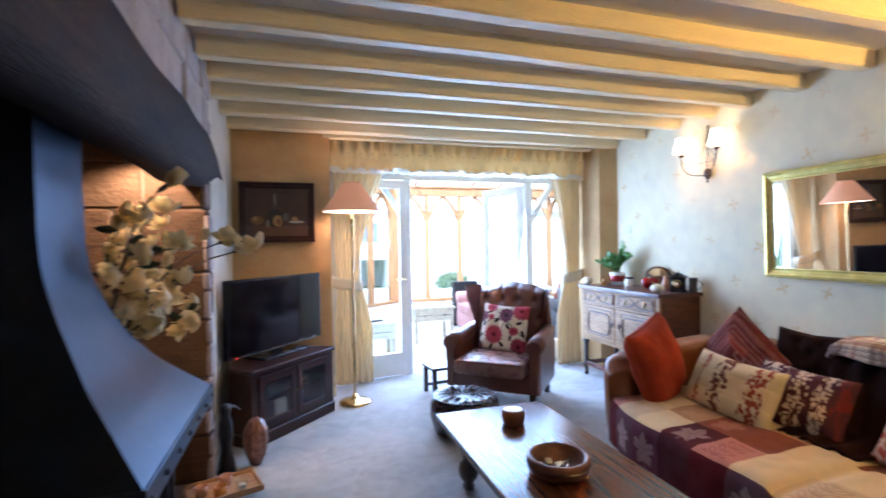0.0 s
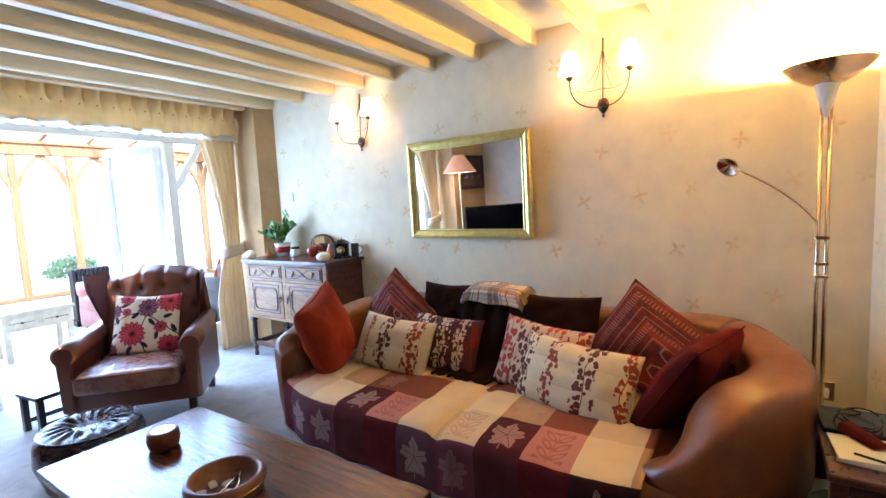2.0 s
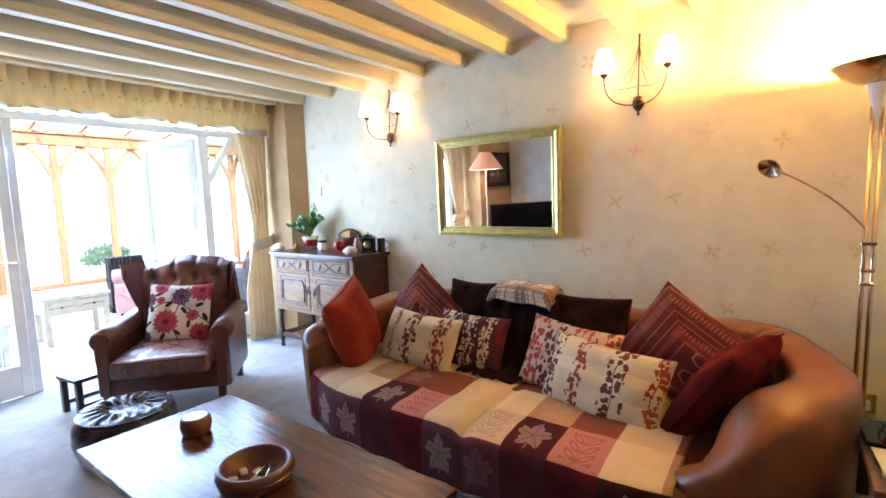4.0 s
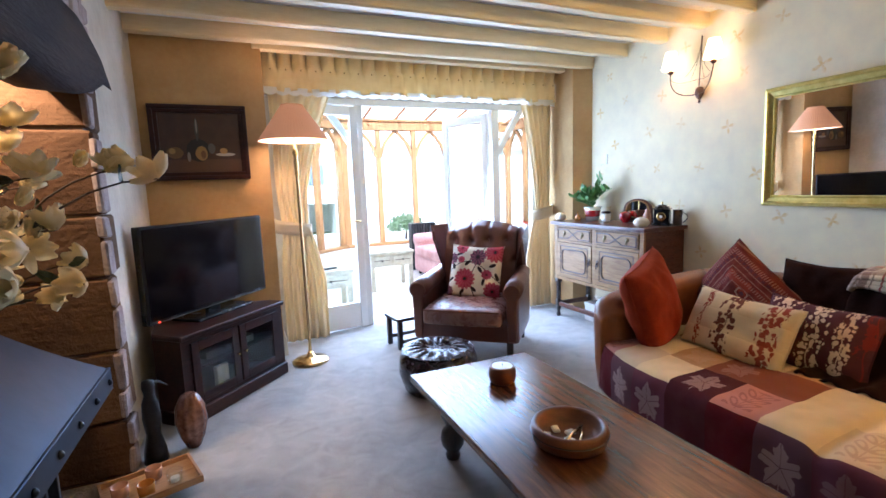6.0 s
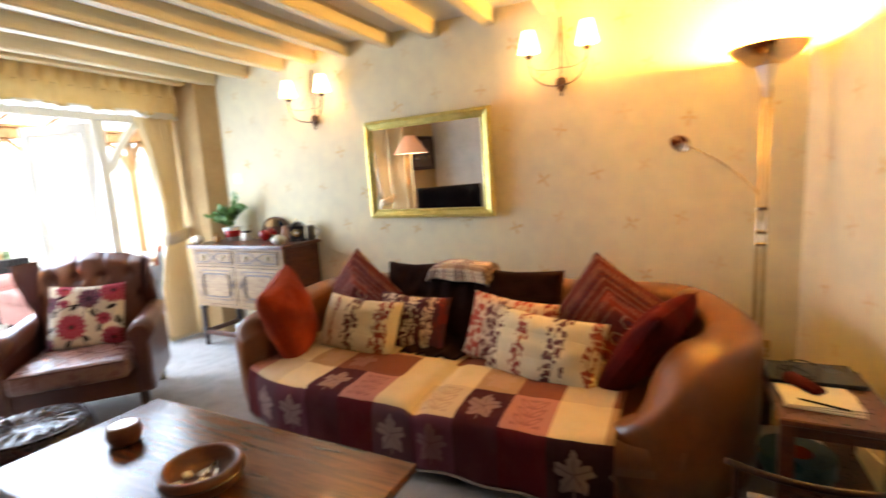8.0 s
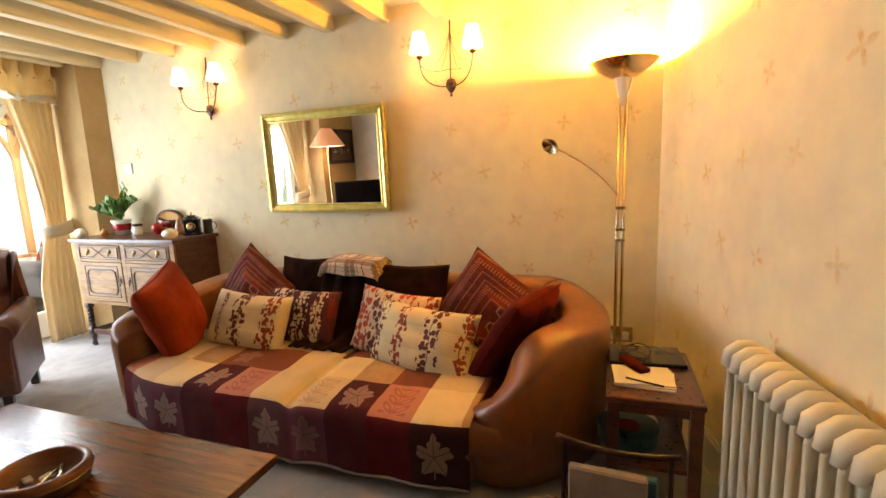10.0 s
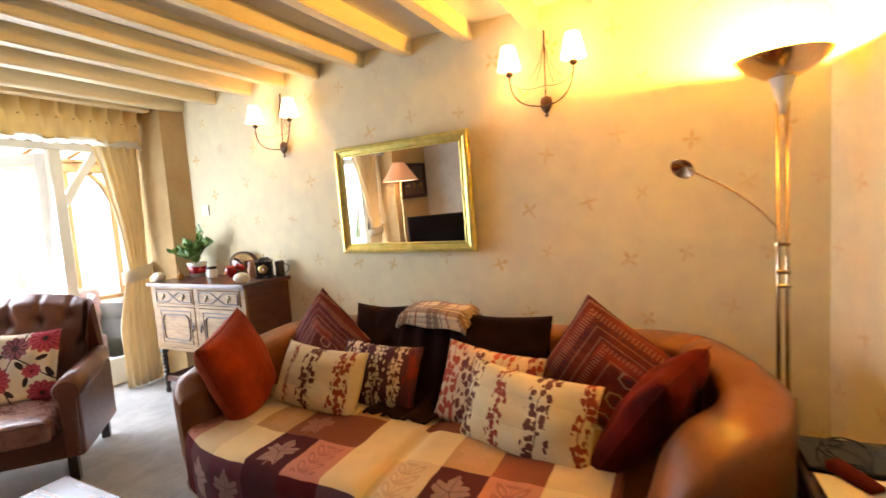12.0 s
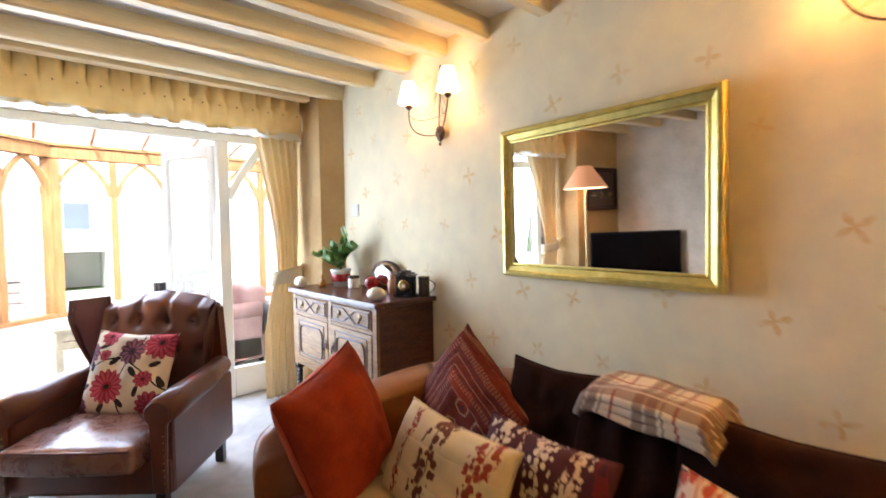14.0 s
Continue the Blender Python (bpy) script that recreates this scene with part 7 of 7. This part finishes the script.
# ---- conservatory things ----
def cream_table(loc, w, d, h, rz, label):
    ob = thing("cream_side_table", loc, rz, label, "table", "cream tables in the conservatory")
    part("tabletop", box(-w / 2 - 0.02, w / 2 + 0.02, -d / 2 - 0.02, d / 2 + 0.02, h - 0.03, h, 0.004), M_CREAMT, ob)
    part("drawer_case", box(-w / 2, w / 2, -d / 2, d / 2, h - 0.19, h - 0.03, 0.003), M_CREAMT, ob)
    for s in ((-1, 1) if w > 0.5 else (0,)):
        ww = w / 4 - 0.02 if w > 0.5 else w / 2 - 0.04
        dr = part("drawer", box(s * w / 4 - ww, s * w / 4 + ww, -d / 2 - 0.012, -d / 2, h - 0.165, h - 0.055, 0.003), M_CREAMT, ob)
        part("drawer_groove", box(s * w / 4 - ww + 0.02, s * w / 4 + ww - 0.02, -d / 2 - 0.014, -d / 2 - 0.012, h - 0.113, h - 0.107), M_INLAY, dr)
        part("drawer_knob", box(s * w / 4 - 0.01, s * w / 4 + 0.01, -d / 2 - 0.03, -d / 2 - 0.012, h - 0.12, h - 0.10, 0.003), M_BLACK, dr)
    for x in (-w / 2 + 0.025, w / 2 - 0.025):
        for y in (-d / 2 + 0.025, d / 2 - 0.025):
            part("leg", box(x - 0.024, x + 0.024, y - 0.024, y + 0.024, 0, h - 0.19, 0.003), M_CREAMT, ob)
    return ob


FZ = -0.012
cream_table((1.87, 6.52, FZ), 0.56, 0.40, 0.50, 0, "low cream distressed wooden table with two drawers, on the conservatory floor")
ct2 = cream_table((0.93, 5.68, FZ), 0.46, 0.42, 0.47, 0, "cream distressed wooden side table with a shelf, on the conservatory floor")
rem = thing("remote_control", (0.95, 5.60, 0.458), 20, "small dark remote control lying on a cream conservatory table", "remote control")
part("remote_body", box(-0.08, 0.08, -0.022, 0.022, 0, 0.016, 0.004), M_TVBODY, rem)


def soft_sofa(loc, rz, w, m, label):
    ob = thing("conservatory_sofa", loc, rz, label, "sofa", "sofas in the conservatory")
    part("seat_base", box(-w / 2, w / 2, -0.40, 0.36, 0.05, 0.30, 0.03, 2), m, ob, smooth=False)
    n = 2
    for k in range(n):
        a = -w / 2 + 0.14 + k * (w - 0.28) / n
        part("seat_cushion", puff(a, a + (w - 0.28) / n - 0.01, -0.42, 0.15, 0.30, 0.43, 0.03, 6, 0.03, k), m, ob, smooth=True)
    part("backrest", box(-w / 2 + 0.1, w / 2 - 0.1, 0.15, 0.38, 0.28, 0.78, 0.06, 3), m, ob, smooth=True)
    for s in (-1, 1):
        part("arm", tube([(s * (w / 2 - 0.07), -0.40, 0.52), (s * (w / 2 - 0.07), 0.30, 0.54)], 0.09, 14), m, ob, smooth=True)
        part("arm_panel", box(s * (w / 2 - 0.07) - 0.07, s * (w / 2 - 0.07) + 0.07, -0.39, 0.30, 0.05, 0.50, 0.02), m, ob)
    for x in (-w / 2 + 0.08, w / 2 - 0.08):
        for y in (-0.34, 0.30):
            part("foot", box(x - 0.02, x + 0.02, y - 0.02, y + 0.02, 0, 0.05), M_DARKWOOD, ob)
    return ob


soft_sofa((2.92, 6.55, FZ), -90, 1.5, M_PINK, "pink cloth two-seat sofa facing into the conservatory")
soft_sofa((3.95, 5.75, FZ), 180, 1.4, M_GREYLE, "grey cloth sofa against the conservatory house wall")
for k, (x, y, m, lab) in enumerate(((2.86, 6.15, M_RED, "deep red scatter cushion on the pink sofa"), (3.55, 5.70, M_RUST, "rust scatter cushion on the grey sofa"))):
    cushion(lab, m, (x, y, 0.60), 0.40, 0.40, 0.13, -80, 18, 4, seed=20 + k, group="cushions in the conservatory")
heat = thing("oil_heater", (2.78, 7.62, FZ), 0, "black finned oil-filled heater on the conservatory floor", "heater")
for k in range(9):
    part("heater_fin", box(-0.20 + k * 0.048, -0.165 + k * 0.048, -0.075, 0.075, 0.08, 0.74, 0.012, 2), M_BLACK, heat)
part("heater_base", box(-0.22, 0.24, -0.10, 0.10, 0.0, 0.08, 0.01), M_BLACK, heat)

# ---- garden things ----
house = thing("garden_outbuilding", (2.4, 16.0, -0.14), 0, "pale rendered single-storey outbuilding across the garden, with one window", "house")
bm = box(-8.0, -0.30, 0.0, 5.0, 0, 2.75)
add_box(bm, 0.60, 9.0, 0.0, 5.0, 0, 2.75), add_box(bm, -0.30, 0.60, 0.0, 5.0, 1.02, 1.54)
add_box(bm, -0.30, 0.60, 0.0, 5.0, 2.32, 2.75), add_box(bm, 0.34, 0.60, 0.0, 5.0, 1.54, 2.32), add_box(bm, -0.30, 0.60, 1.5, 5.0, 0, 1.02)
part("wall", bm, M_RENDER, house)
part("roof", outline([(-0.25, 2.68), (5.2, 3.3), (5.2, 3.4), (-0.25, 2.78)], -8.2, 9.2, axis="x"), M_RENDER, house, "pale shallow roof")
w = part("window", box(-0.30, 0.34, 0.06, 0.12, 1.54, 2.32), M_WHITE, house, "white window frame")
part("pane", box(-0.25, 0.29, 0.045, 0.058, 1.60, 2.26), M_BLUEPANE, w, "blue-grey glass pane")
for k in range(6):
    part("shutter_slat", box(-0.30, 0.34, -0.03, -0.005, 1.03 + k * 0.052, 1.03 + k * 0.052 + 0.040, 0.004), M_WHITE, house, "white slat")

fence = thing("garden_wall", (0.0, 12.8, -0.14), 0, "low pale stone wall along the end of the garden", "wall")
rnd = random.Random(3)
bm = bmesh.new()
for row in range(3):
    x = -7.0
    while x < 1.2:
        w = rnd.uniform(0.3, 0.6)
        add_box(bm, x, x + w - 0.02, rnd.uniform(-0.02, 0.0), 0.3, row * 0.2, row * 0.2 + 0.185, 0.012)
        x += w
part("wall_stones", bm, M_COVER, fence, "", kind="stuff")
part("coping", box(-7, 1.3, -0.05, 0.35, 0.6, 0.67, 0.01), M_COVER, fence)


def shrub(loc, r, h, seed, label):
    ob = thing("garden_shrub", loc, 0, label, "shrub", "shrubs in the garden")
    rr = random.Random(seed)
    part("stems", tube([(0, 0, 0), (0.03, 0.02, h * 0.4), (0.0, 0.05, h * 0.7)], [0.04, 0.03, 0.015], 6), M_TWIG, ob)
    bm = bmesh.new()
    for k in range(900):
        a, b = rr.uniform(0, 2 * math.pi), math.acos(rr.uniform(-0.6, 1))
        q = rr.uniform(0.55, 1.0) * (0.85 + 0.3 * noise.noise(Vector((a * 1.5, b * 2, seed))))
        c = Vector((r * q * math.sin(b) * math.cos(a), r * q * math.sin(b) * math.sin(a), h * 0.55 + h * 0.45 * q * math.cos(b)))
        s = rr.uniform(0.03, 0.07)
        m = Euler((rr.uniform(0, 3), rr.uniform(0, 3), rr.uniform(0, 3))).to_matrix()
        vs = [bm.verts.new(c + m @ Vector(p) * s) for p in ((-1, 0, 0), (0, -0.5, 0.1), (1, 0, 0), (0, 0.5, 0.1))]
        bm.faces.new(vs)
    part("foliage", bm, M_HEDGE, ob, "", kind="stuff")
    return ob


for k, (x, y, r, h) in enumerate(((-2.2, 12.0, 0.8, 1.2), (0.2, 12.2, 0.6, 0.8), (4.2, 12.6, 0.6, 0.8), (-1.0, 12.9, 1.0, 1.5))):
    shrub((x, y, -0.14), r, h, k + 1, ("tall" if h > 1.3 else "low") + " leafy green shrub growing in the garden lawn")
